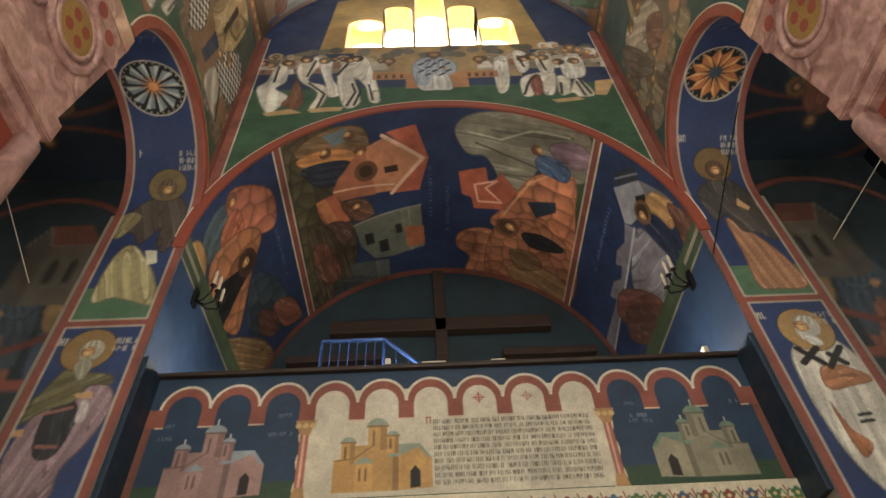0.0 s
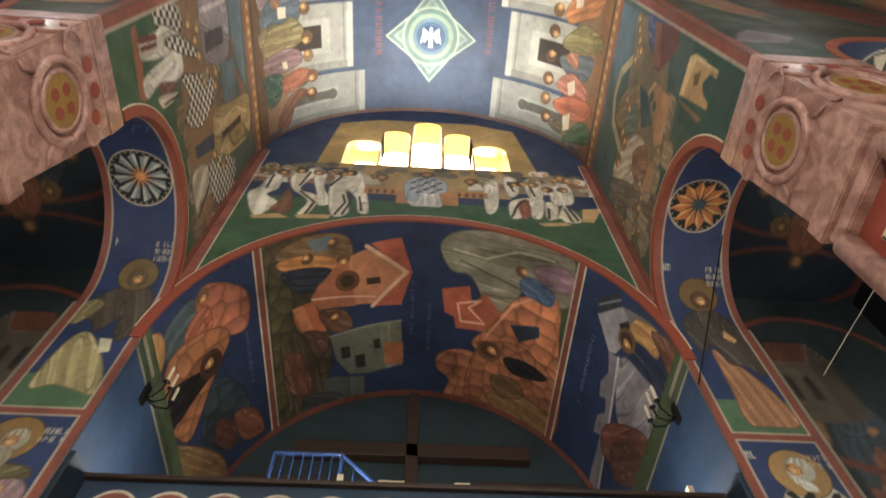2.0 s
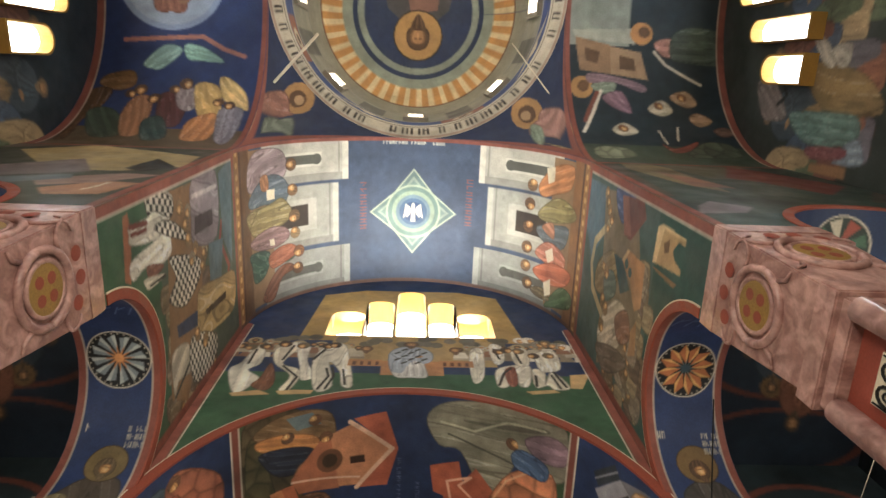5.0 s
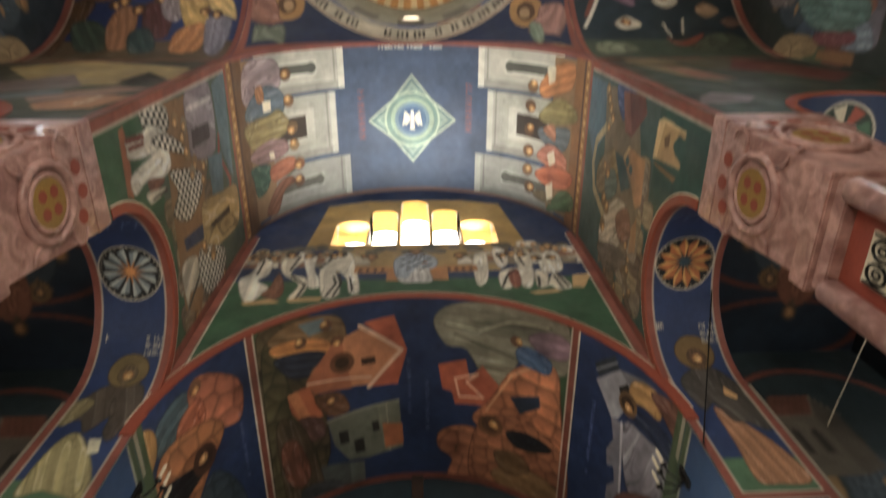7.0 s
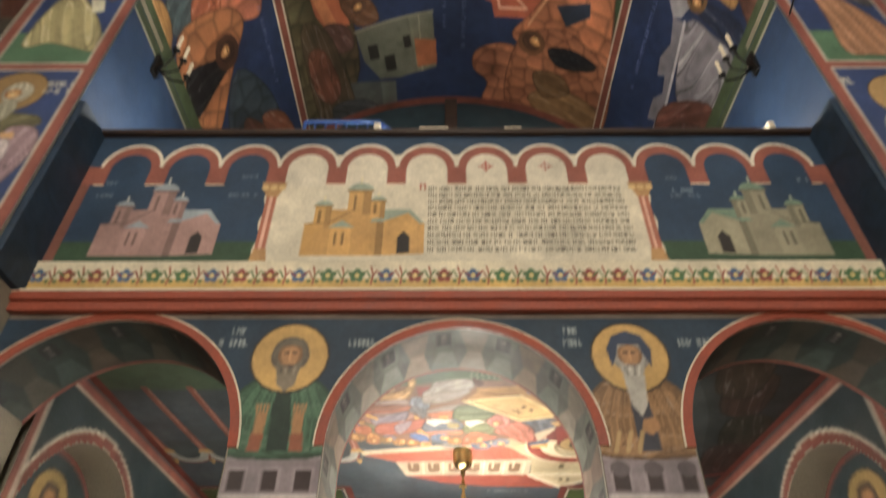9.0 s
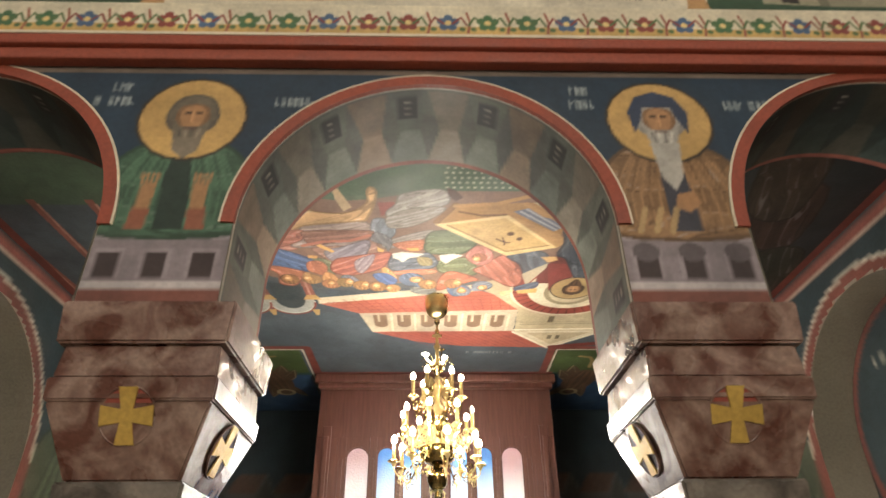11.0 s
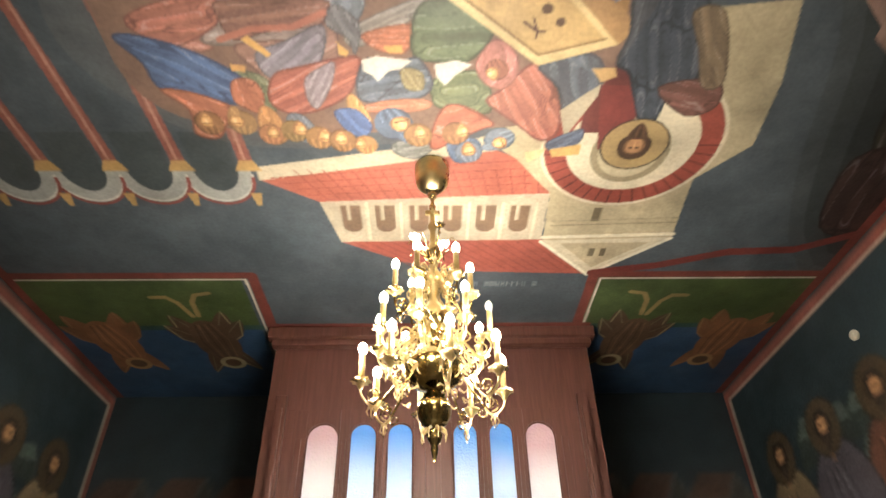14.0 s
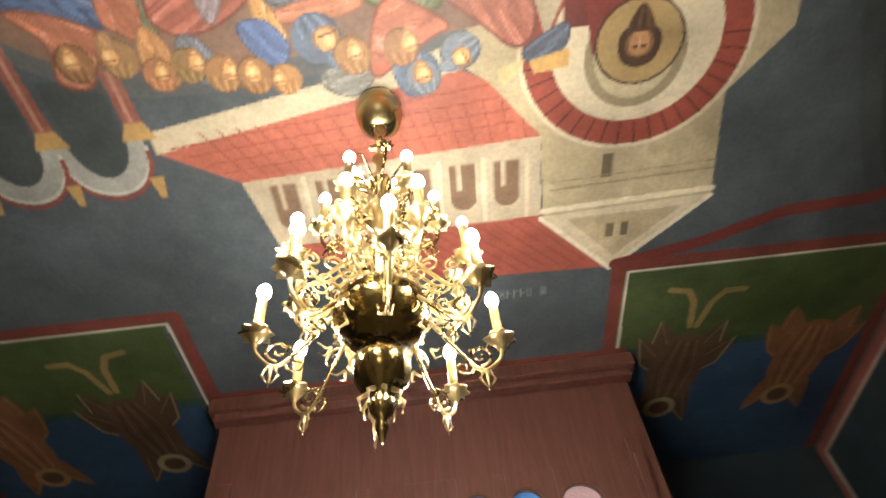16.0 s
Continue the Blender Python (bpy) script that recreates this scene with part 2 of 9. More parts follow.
# ---------------------------------------------------------------- painting on plaster
class Fresco:
    """Colours on a plaster surface w wide and h high, kept at a fine pitch; drawn in metres."""

    def __init__(self, w, h, pitch, ground, seed=1):
        self.w, self.h = w, h
        self.mx, self.my = int(round(w / pitch)) + 1, int(round(h / pitch)) + 1
        self.nx, self.ny = 2 * self.mx, 2 * self.my
        gx, gy = w / (self.mx - 1), h / (self.my - 1)
        self.x = -gx / 4 + gx / 2 * np.arange(self.nx)
        self.y = -gy / 4 + gy / 2 * np.arange(self.ny)
        self.c = np.empty((self.ny, self.nx, 3), np.float32)
        self.c[:] = lin(ground)
        self.keep = np.ones((self.ny, self.nx), bool)
        self.rng = np.random.default_rng(seed)

    def _cut(self, x0, y0, x1, y1):
        i0, i1 = np.searchsorted(self.x, (x0, x1))
        j0, j1 = np.searchsorted(self.y, (y0, y1))
        if i1 <= i0 or j1 <= j0:
            return None
        gx, gy = np.meshgrid(self.x[i0:i1], self.y[j0:j1])
        return (slice(j0, j1), slice(i0, i1)), gx, gy

    def _lay(self, sl, mask, col, alpha=1.0):
        v = np.array(lin(col) if isinstance(col, str) else col, np.float32)
        if alpha >= 1:
            self.c[sl][mask] = v
        else:
            self.c[sl][mask] = self.c[sl][mask] * (1 - alpha) + v * alpha

    def inside(self, pts):
        p = np.array(pts, float)
        q = self._cut(*p.min(0), *p.max(0))
        if q is None:
            return None
        sl, gx, gy = q
        mask = np.zeros(gx.shape, bool)
        for (x0, y0), (x1, y1) in zip(p, np.roll(p, -1, 0)):
            if y0 == y1:
                continue
            mask ^= ((gy < y0) != (gy < y1)) & (gx < (x1 - x0) * (gy - y0) / (y1 - y0) + x0)
        return sl, mask, gx, gy

    def poly(self, pts, col, alpha=1.0):
        q = self.inside(pts)
        if q:
            self._lay(q[0], q[1], col, alpha)

    def rect(self, x0, y0, x1, y1, col, alpha=1.0):
        q = self._cut(min(x0, x1), min(y0, y1), max(x0, x1), max(y0, y1))
        if q:
            self._lay(q[0], np.ones(q[1].shape, bool), col, alpha)

    def disc(self, x, y, rx, col, ry=None, alpha=1.0, inner=0.0):
        ry = ry or rx
        q = self._cut(x - rx, y - ry, x + rx, y + ry)
        if q:
            d = ((q[1] - x) / rx) ** 2 + ((q[2] - y) / ry) ** 2
            self._lay(q[0], (d <= 1) & (d >= inner ** 2), col, alpha)

    def line(self, pts, wide, col, alpha=1.0):
        for (x0, y0), (x1, y1) in zip(pts, pts[1:]):
            q = self._cut(min(x0, x1) - wide, min(y0, y1) - wide, max(x0, x1) + wide, max(y0, y1) + wide)
            if q is None:
                continue
            dx, dy = x1 - x0, y1 - y0
            t = np.clip(((q[1] - x0) * dx + (q[2] - y0) * dy) / max(dx * dx + dy * dy, 1e-9), 0, 1)
            self._lay(q[0], (q[1] - x0 - t * dx) ** 2 + (q[2] - y0 - t * dy) ** 2 <= (wide / 2) ** 2, col, alpha)

    def mottle(self, amount=0.18, cells=0.25):
        for s, a in ((cells, amount), (cells / 4, amount * 0.6)):
            mx, my = max(2, int(self.w / s)), max(2, int(self.h / s))
            r = self.rng.normal(0, 1, (my + 1, mx + 1))
            fx, fy = np.linspace(0, mx - 1e-3, self.nx), np.linspace(0, my - 1e-3, self.ny)
            ix, iy = fx.astype(int), fy.astype(int)
            tx, ty = (fx - ix)[None, :], (fy - iy)[:, None]
            v = (r[iy][:, ix] * (1 - tx) + r[iy][:, ix + 1] * tx) * (1 - ty) + (r[iy + 1][:, ix] * (1 - tx) + r[iy + 1][:, ix + 1] * tx) * ty
            self.c *= np.clip(1 + a * v, 0.4, 1.8)[:, :, None].astype(np.float32)

    def open_where(self, test):
        gx, gy = np.meshgrid(self.x, self.y)
        self.keep &= ~test(gx, gy)

    def build(self, name, place, parent=None, flip=False, label=""):
        nx, ny = self.mx, self.my
        gx, gy = np.meshgrid(np.linspace(0, self.w, nx), np.linspace(0, self.h, ny))
        co = np.stack(np.broadcast_arrays(*place(gx.ravel(), gy.ravel())), 1).astype(np.float32)
        idx = np.arange(nx * ny).reshape(ny, nx)
        k = self.keep.reshape(ny, 2, nx, 2).any((1, 3))
        ok = (k[:-1, :-1] & k[:-1, 1:] & k[1:, 1:] & k[1:, :-1]).ravel()
        q = np.stack([idx[:-1, :-1].ravel(), idx[:-1, 1:].ravel(), idx[1:, 1:].ravel(), idx[1:, :-1].ravel()], 1)[ok]
        if flip:
            q = q[:, ::-1]
        me = bpy.data.meshes.new(name)
        me.vertices.add(len(co))
        me.vertices.foreach_set("co", co.ravel())
        me.loops.add(q.size)
        me.loops.foreach_set("vertex_index", q.ravel().astype(np.int32))
        me.polygons.add(len(q))
        me.polygons.foreach_set("loop_start", np.arange(0, q.size, 4, dtype=np.int32))
        me.polygons.foreach_set("use_smooth", np.ones(len(q), bool))
        at = me.color_attributes.new("paint", "FLOAT_COLOR", "POINT")
        rgba = np.ones((len(co), 4), np.float32)
        lime = self.c.reshape(ny, 2, nx, 2, 3).mean((1, 3)).reshape(-1, 3)
        lime = lime * .76 + .24 * (lime @ np.array((.25, .62, .13), np.float32))[:, None] * np.array((1.0, 1.0, .97), np.float32)
        rgba[:, :3] = np.clip(lime, 0.003, 0.85)
        at.data.foreach_set("color", rgba.ravel())
        me.update()
        me.validate()
        me.materials.append(M_FRESCO)
        ob = new(name, me)
        ob.parent = parent
        if label:
            tagged(ob, label)
        return ob


# ---- painted motifs: every one is drawn by a local frame (x0, y0, angle, size), up along its own y
def turn(x0, y0, ang, s, mirror=1):
    ca, sa = math.cos(ang), math.sin(ang)
    return lambda pts: [(x0 + s * (mirror * x * ca - y * sa), y0 + s * (mirror * x * sa + y * ca)) for x, y in pts]


def shade(h, k):
    v = np.array(lin(h) if isinstance(h, str) else h)
    return tuple(np.clip(v * k, 0.004, 0.8))


FLESH, HALO, DARK = "aa763f", "b98a3e", "2a2420"
ROBES = ("7a4a38", "42566e", "8a6a3c", "5a6648", "94583c", "6c6470", "a88a5c", "3c4c58")


def halo_head(c, T, x, y, r, halo=HALO, hair="5a4632", beard=True, rim=True):
    """A gilded disc with a plain oval in it."""
    ring = lambda rad, sx=1.0, oy=0.0: T([(x + sx * rad * math.cos(a), y + oy + rad * math.sin(a)) for a in arc(0, 2 * math.pi, 20)[:-1]])
    if halo:
        if rim:
            c.poly(ring(r * 1.06), "3a2c1c")
        c.poly(ring(r), halo)
    H = lambda pts: T([(x + r * a, y + r * b) for a, b in smooth(pts, 3)])
    c.poly(H([(-.46, -.2), (-.5, .15), (-.34, .5), (0, .62), (.34, .5), (.5, .15), (.46, -.2), (.2, -.4), (-.2, -.4)]), shade(hair, .75))
    c.poly(H([(-.4, -.1), (-.42, .2), (-.25, .48), (0, .56), (.25, .48), (.42, .2), (.4, -.1), (0, -.3)]), hair)
    c.poly(H([(-.32, .0), (-.26, .28), (0, .36), (.26, .28), (.32, .0), (.24, -.3), (0, -.46), (-.24, -.3)]), shade(FLESH, .62))
    c.poly(H([(-.24, .06), (-.18, .26), (0, .32), (.18, .26), (.24, .06), (.15, -.24), (0, -.36), (-.15, -.24)]), shade(FLESH, 1.15))
    c.line(T([(x - .14 * r, y + .12 * r), (x - .06 * r, y + .12 * r)]), .06 * r, "2e1c10")
    c.line(T([(x + .06 * r, y + .12 * r), (x + .14 * r, y + .12 * r)]), .06 * r, "2e1c10")
    c.line(T([(x, y + .14 * r), (x + .01 * r, y - .1 * r)]), .05 * r, shade(FLESH, 1.7))
    if beard:
        c.poly(H([(-.34, -.02), (-.22, -.2), (0, -.22), (.22, -.2), (.34, -.02), (.3, -.42), (.12, -.78), (0, -.88), (-.12, -.78), (-.3, -.42)]), shade(hair, 1.1))
        for k in range(4):
            c.line(T([(x + (-.2 + .13 * k) * r, y - r * .3), (x + (-.09 + .06 * k) * r, y - r * .75)]), .045 * r, shade(hair, 1.8 if k % 2 else .6))
        c.line(T([(x - .1 * r, y - .26 * r), (x + .1 * r, y - .26 * r)]), .05 * r, "5c2c1c")


def smooth(pts, n=4):
    """A closed outline rounded by a Catmull-Rom curve."""
    out, m = [], len(pts)
    for i in range(m):
        p0, p1, p2, p3 = (pts[(i + k - 1) % m] for k in range(4))
        for j in range(n):
            t = j / n
            out.append(tuple(.5 * (2 * b + (c_ - a) * t + (2 * a - 5 * b + 4 * c_ - d) * t * t + (3 * b - a - 3 * c_ + d) * t ** 3) for a, b, c_, d in zip(p0, p1, p2, p3)))
    return out


def long_axis(pts):
    """Middle, long direction and half lengths of an outline."""
    p = np.array(pts, float)
    mid = p.mean(0)
    w, v = np.linalg.eigh(np.cov((p - mid).T))
    ax = v[:, 1]
    along, across = (p - mid) @ ax, (p - mid) @ np.array((-ax[1], ax[0]))
    return mid, ax, max(abs(along).max(), 1e-3), max(abs(across).max(), 1e-3)


def cloth(c, pts, col, folds=5):
    """A painted garment: dark contour, folds that run along it, pale streaks on their ridges."""
    pts = smooth(pts, 4)
    q = c.inside(pts)
    if q is None:
        return
    sl, mask, gx, gy = q
    mid, ax, hl, hw = long_axis(pts)
    a = ((gx - mid[0]) * ax[0] + (gy - mid[1]) * ax[1]) / hl
    b = ((gy - mid[1]) * ax[0] - (gx - mid[0]) * ax[1]) / hw
    ph = c.rng.uniform(0, 6.28)
    f, g = np.zeros(gx.shape), np.zeros(gx.shape)
    for n, slope, bend in c.rng.uniform((.9, -3.2, .3), (2.6, 3.2, 1.8), (4, 3)):
        f += np.sin(folds * n * b + slope * a + bend * np.sin(2.4 * a + ph * n) + ph / n)
        g += np.sin(1.7 * folds * n * b - slope * a + bend * np.sin(3.3 * a - ph * n))
    k = 1.02 + .06 * f + .03 * g
    k = np.where(abs(f) < .22, k * .56, k)
    k = np.where((f > .3) & (f < .75) & (g > -.8), k * 1.32, k)
    k = np.where((f < -1.0) & (f > -1.5), k * .78, k)
    ridge = (abs(f - 1.1) < .2) & (g > -.8)
    k = np.where((abs(g) < .07) & (f > 0), k * .75, k)
    tone = np.array(lin(col) if isinstance(col, str) else col, np.float32)
    tone = tone * k[..., None] + np.where(ridge, .05 + .35 * float(tone.mean()), 0)[..., None]
    c.c[sl][mask] = np.clip(tone[mask], .004, .8)
    c.line(pts + pts[:1], max(.006, min(.016, hw * .08)), shade(col, .48))


def checker(c, pts, size):
    """White cloth with rows of dark squares."""
    pts = smooth(pts, 4)
    q = c.inside(pts)
    if q is None:
        return
    sl, mask, gx, gy = q
    mid, ax, _, _ = long_axis(pts)
    a, b = (gx - mid[0]) * ax[0] + (gy - mid[1]) * ax[1], (gy - mid[1]) * ax[0] - (gx - mid[0]) * ax[1]
    odd = (np.floor(a / size + .2 * np.sin(7 * b)) + np.floor(b / size)) % 2
    tone = np.where(odd[..., None] > 0, np.array(lin("d4ccbc")), np.array(lin("2a2724"))).astype(np.float32)
    c.c[sl][mask] = tone[mask]
    c.line(pts + pts[:1], .014, "4a3c30")


def lumps(c, pts, col, size=.27):
    """Rounded crags inside an outline: dark gaps, pale tops."""
    pts = smooth(pts, 4)
    q = c.inside(pts)
    if q is None:
        return
    sl, mask, gx, gy = q
    p = np.array(pts)
    lo, hi = p.min(0), p.max(0)
    seeds = np.array([(x + c.rng.uniform(-.35, .35) * size, y + c.rng.uniform(-.35, .35) * size)
                      for x in np.arange(lo[0], hi[0] + size, size) for y in np.arange(lo[1], hi[1] + size, size)])
    d1, d2, tone = np.full(gx.shape, 9.0), np.full(gx.shape, 9.0), np.ones(gx.shape)
    for x, y in seeds:
        d = np.hypot(gx - x, (gy - y) * .8)
        near = d < d1
        d2 = np.where(near, d1, np.minimum(d2, d))
        tone = np.where(near, .85 + .3 * ((x * 7.3 + y * 3.1) % 1) + .5 * (gx - x) / size, tone)
        d1 = np.where(near, d, d1)
    k = tone * np.clip(.6 + 2.2 * (d2 - d1) / size, .6, 1.1)
    c.c[sl][mask] = np.clip(np.array(lin(col), np.float32) * k[mask][:, None], .004, .8)
    c.line(pts + pts[:1], .016, shade(col, .4))


def head(c, x, y, r, ang, hair, beard=0):
    """A plain golden oval under dark hair, crown towards ang."""
    T = turn(x, y, ang, r)
    egg = lambda cx, cy, rx, ry: T([(cx + rx * math.cos(a), cy + ry * math.sin(a)) for a in arc(0, 6.28, 16)])
    k = .42 * math.sin(9 * x + 5 * y)
    c.poly(egg(0, .08, .98, 1.08), shade(hair, .5))
    c.poly(egg(-.2 * k, .12, .9, .98), hair)
    for m in range(6):
        c.line(T([(-.75 + .25 * m, .3), (-.62 + .22 * m, .72), (-.4 + .16 * m, 1.0)]), .08 * r, shade(hair, 1.7 if m % 2 else .6))
    c.poly(T(smooth([(k - .5, .2), (k - .15, .46), (k + .3, .44), (k + .55, .1), (k + .42, -.5), (k + .05, -.9), (k - .38, -.5)], 4)), "9c662c")
    c.poly(T(smooth([(k - .32, .16), (k, .38), (k + .3, .34), (k + .42, .02), (k + .3, -.42), (k + .08, -.7), (k - .2, -.4)], 4)), "d89c48")
    c.poly(T(smooth([(k * 1.3 - .2, -.02), (k * 1.3 + .1, .1), (k * 1.3 + .3, -.05), (k * 1.3 + .2, -.3), (k * 1.3, -.3)], 4)), "e4b468")
    c.line(T([(k * 1.3 - .3, .17), (k * 1.3 + .38, .15)]), .09 * r, "6a3e18")
    c.line(T([(k * 1.3 + .05, .1), (k * 1.3 + .1, -.22)]), .07 * r, "eccb8c")
    c.line(T([(k - .1, -.46), (k + .18, -.46)]), .07 * r, "8a4a24")
    if beard:
        c.poly(T(smooth([(k - .5, -.25), (k - .15, -.48), (k + .2, -.48), (k + .52, -.25), (k + .36, -.95), (k, -1.35), (k - .36, -.95)], 4)), shade(hair, .95))
        for m in range(3):
            c.line(T([(k - .2 + .2 * m, -.6), (k - .12 + .12 * m, -1.15)]), .09 * r, shade(hair, 1.6))


def robed(c, T, rng, robe, cloak, lean=0.0, halo=HALO, hair="5a4632", folds=7, head=True, wide=1.0, beard=True):
    """A standing robed shape one unit high, feet at the origin."""
    L = lambda y: lean * y
    sw = rng.uniform(-.03, .03)
    body = [(-.13, .0), (.0, -.015), (.14, .0), (.15 + sw, .3), (.12, .5), (.17, .68), (.1, .83), (.0, .86), (-.1, .83), (-.17, .68), (-.13, .5), (-.16 + sw, .3)]
    W = lambda pts: T([(wide * x + L(y), y) for x, y in pts])
    for e in (-.06, .065):
        c.poly(W(smooth([(e - .035, -.03), (e + .035, -.03), (e + .03, .03), (e - .03, .03)], 3)), "4a3424")
    c.poly(W([(x * 1.06, y * 1.006) for x, y in smooth(body)]), shade(robe, .42))
    c.poly(W(smooth(body)), robe)
    for i in range(folds):
        x = -.125 + .25 * (i + .5) / folds
        bend, top = rng.uniform(-.025, .025), rng.uniform(.35, .62)
        run = [(x, .02), (x * .95 + bend, .2), (x * .75 - bend * .5, .4), (x * .6, top)]
        c.line(W(run), .016 if i % 2 else .02, shade(robe, 1.3 if i % 2 else .66))
        if i % 2:
            c.line(W([(px + .006, py) for px, py in run[:3]]), .006, shade(robe, 1.75))
    drape = [(-.17, .16), (-.2, .42), (-.19, .68), (-.09, .845), (.08, .845), (.19, .68), (.19, .46), (.12, .36), (.04, .44), (-.03, .32), (-.07, .12), (-.12, .1)]
    c.poly(W([(x * 1.05, y * 1.01) for x, y in smooth(drape)]), shade(cloak, .42))
    c.poly(W(smooth(drape)), cloak)
    for i in range(7):
        x = -.165 + .045 * i
        y0 = .16 + .045 * i
        run = [(x, y0), (x * .95 - .01, y0 * .5 + .3), (x * .6 + .02, .62), (x * .4 + .04, .78)]
        c.line(W(run), .017 if i % 2 else .02, shade(cloak, 1.32 if i % 2 else .64))
        if i % 2:
            c.line(W([(px + .007, py) for px, py in run[1:]]), .006, shade(cloak, 1.8))
    c.line(W([(-.17, .63), (-.12, .53), (-.03, .51), (.05, .55)]), .055, shade(cloak, .5))
    c.line(W([(-.16, .63), (-.115, .54), (-.03, .52), (.05, .56)]), .042, shade(cloak, 1.15))
    c.line(W([(-.13, .57), (-.03, .535), (.04, .565)]), .01, shade(cloak, 1.7))
    c.poly(W(smooth([(.04, .535), (.09, .54), (.115, .58), (.08, .6), (.04, .58)], 3)), FLESH)
    if head:
        c.line(W([(0, .82), (0, .89)]), .045, shade(FLESH, .7))
        halo_head(c, lambda p: W(p), 0, .93, .105 if halo else .15, halo, hair, beard)


def bust(c, T, rng, robe, cloak, hair, hood=None):
    cloth(c, T([(-.35, -.01), (.35, -.01), (.34, .26), (.25, .42), (.1, .5), (-.1, .5), (-.25, .42), (-.34, .26)]), cloak, 5)
    c.poly(T([(-.05, 0), (.09, 0), (.07, .3), (.03, .46), (-.03, .46), (-.06, .3)]), robe)
    for s in (-1, 1):
        for k in range(6):
            x0, x1 = s * (.31 - .045 * k), s * (.2 - .03 * k)
            c.line(T([(x0, .01), (x0 * .96, .18), (x1, .43)]), .013, shade(cloak, 1.2 if k % 2 else .75))
            c.line(T([(x0 * .97, .03), (x0 * .93, .2), (x1 * .95, .4)]), .004, shade(cloak, 1.7))
    halo_head(c, T, 0, .64, .25, "c8993c", hair)
    if hood:
        c.poly(T([(-.13, .56), (-.15, .7), (-.1, .8), (0, .84), (.1, .8), (.15, .7), (.13, .56), (.085, .66), (.07, .73), (-.07, .73), (-.085, .66)]), hood)
        c.poly(T([(-.07, .5), (.07, .5), (.05, .3), (0, .22), (-.05, .3)]), shade(hair, 1.3))
        c.poly(T([(.0, .2), (.08, .22), (.1, .15), (.04, .1), (-.02, .13)]), FLESH)
        for k in range(3):
            c.line(T([(-.2 + .07 * k, .0), (-.16 + .07 * k, .12)]), .022, "b08c50")
    else:
        c.poly(T([(-.07, .52), (.07, .52), (.06, .44), (0, .39), (-.06, .44)]), shade(hair, 1.3))
        for s in (-1, 1):
            c.poly(T([(s * .17, .0), (s * .09, .0), (s * .08, .11), (s * .16, .12)]), "94502f")
            c.poly(T([(s * .15, .11), (s * .09, .11), (s * .08, .2), (s * .1, .25), (s * .15, .23)]), FLESH)
            for k in range(4):
                c.line(T([(s * (.09 + .017 * k), .22), (s * (.082 + .024 * k), .3)]), .012, FLESH)


def rocks(c, T, rng, tone, rows=4):
    """Stepped crags in a unit square: faceted ledges, light on top."""
    for j in range(rows):
        n = 4 + j % 2
        for i in range(n):
            x = -.5 + (i + rng.uniform(.2, .8)) / n
            y = j / rows * .8
            w, h = rng.uniform(.12, .2), rng.uniform(.16, .3)
            k = rng.uniform(.8, 1.2)
            c.poly(T([(x - w, y), (x + w, y), (x + w * .8, y + h * .7), (x + w * .3, y + h), (x - w * .5, y + h * .9), (x - w * .9, y + h * .5)]), shade(tone, .62 * k))
            c.poly(T([(x - w * .8, y + h * .45), (x + w * .7, y + h * .6), (x + w * .3, y + h), (x - w * .5, y + h * .9)]), shade(tone, 1.25 * k))
            c.line(T([(x - w * .2, y + .02), (x - w * .1, y + h * .5)]), .012, shade(tone, .4))


def house(c, T, wall, roof, rng, w=.5, h=.6, doors=2):
    """A gabled building seen from a corner, a unit high."""
    c.poly(T([(-w / 2, 0), (w * .15, 0), (w * .15, h), (-w / 2, h)]), wall)
    c.poly(T([(w * .15, 0), (w / 2, .06), (w / 2, h), (w * .32, h + .22), (w * .15, h)]), shade(wall, .7))
    c.poly(T([(-w / 2 - .04, h), (w * .15, h), (w * .32, h + .24), (-w * .3, h + .24)]), roof)
    for i in range(6):
        c.line(T([(-w / 2 + i * w * .1, h + .02), (-w * .28 + i * w * .1, h + .23)]), .008, shade(roof, .6))
    c.line(T([(-w / 2 - .03, h), (w * .15, h), (w * .32, h + .23), (w / 2 + .02, h)]), .02, shade(wall, 1.5))
    for i in range(doors):
        x = -w * .38 + i * w * .28
        c.poly(T([(x, h * .35), (x + w * .12, h * .35), (x + w * .12, h * .7), (x + w * .06, h * .78), (x, h * .7)]), DARK)


def letters(c, T, n, rng, col="b9b2a0", h=.06, gap=.045):
    """Strokes of writing too small to read."""
    x = 0
    for i in range(n):
        if rng.random() < .12:
            x += gap
            continue
        c.line(T([(x, 0), (x, h)]), h * .16, col)
        if rng.random() < .6:
            c.line(T([(x + gap * .5, 0), (x + gap * .5, h)]), h * .14, col)
        c.line(T([(x, h * rng.choice((.1, .5, .9))), (x + gap * .5, h * rng.choice((.1, .5, .9)))]), h * .13, col)
        x += gap


BLUE, TEAL, GREEN, RED, CREAM = "1d3660", "1c3a4c", "2e5a3c", "8f4634", "cfc4ae"


def border(c, x0, y0, x1, y1, wide=.09, col=RED):
    for a, b in (((x0, y0), (x1, y0)), ((x1, y0), (x1, y1)), ((x1, y1), (x0, y1)), ((x0, y1), (x0, y0))):
        c.line([a, b], wide, col)
    i = wide * .62
    for a, b in (((x0 + i, y0 + i), (x1 - i, y0 + i)), ((x1 - i, y0 + i), (x1 - i, y1 - i)), ((x1 - i, y1 - i), (x0 + i, y1 - i)), ((x0 + i, y1 - i), (x0 + i, y0 + i))):
        c.line([a, b], .016, CREAM)


# ================================================================ the large structure
def shell(name, label, category="wall"):
    return tagged(new(name), label, category, kind="structure")


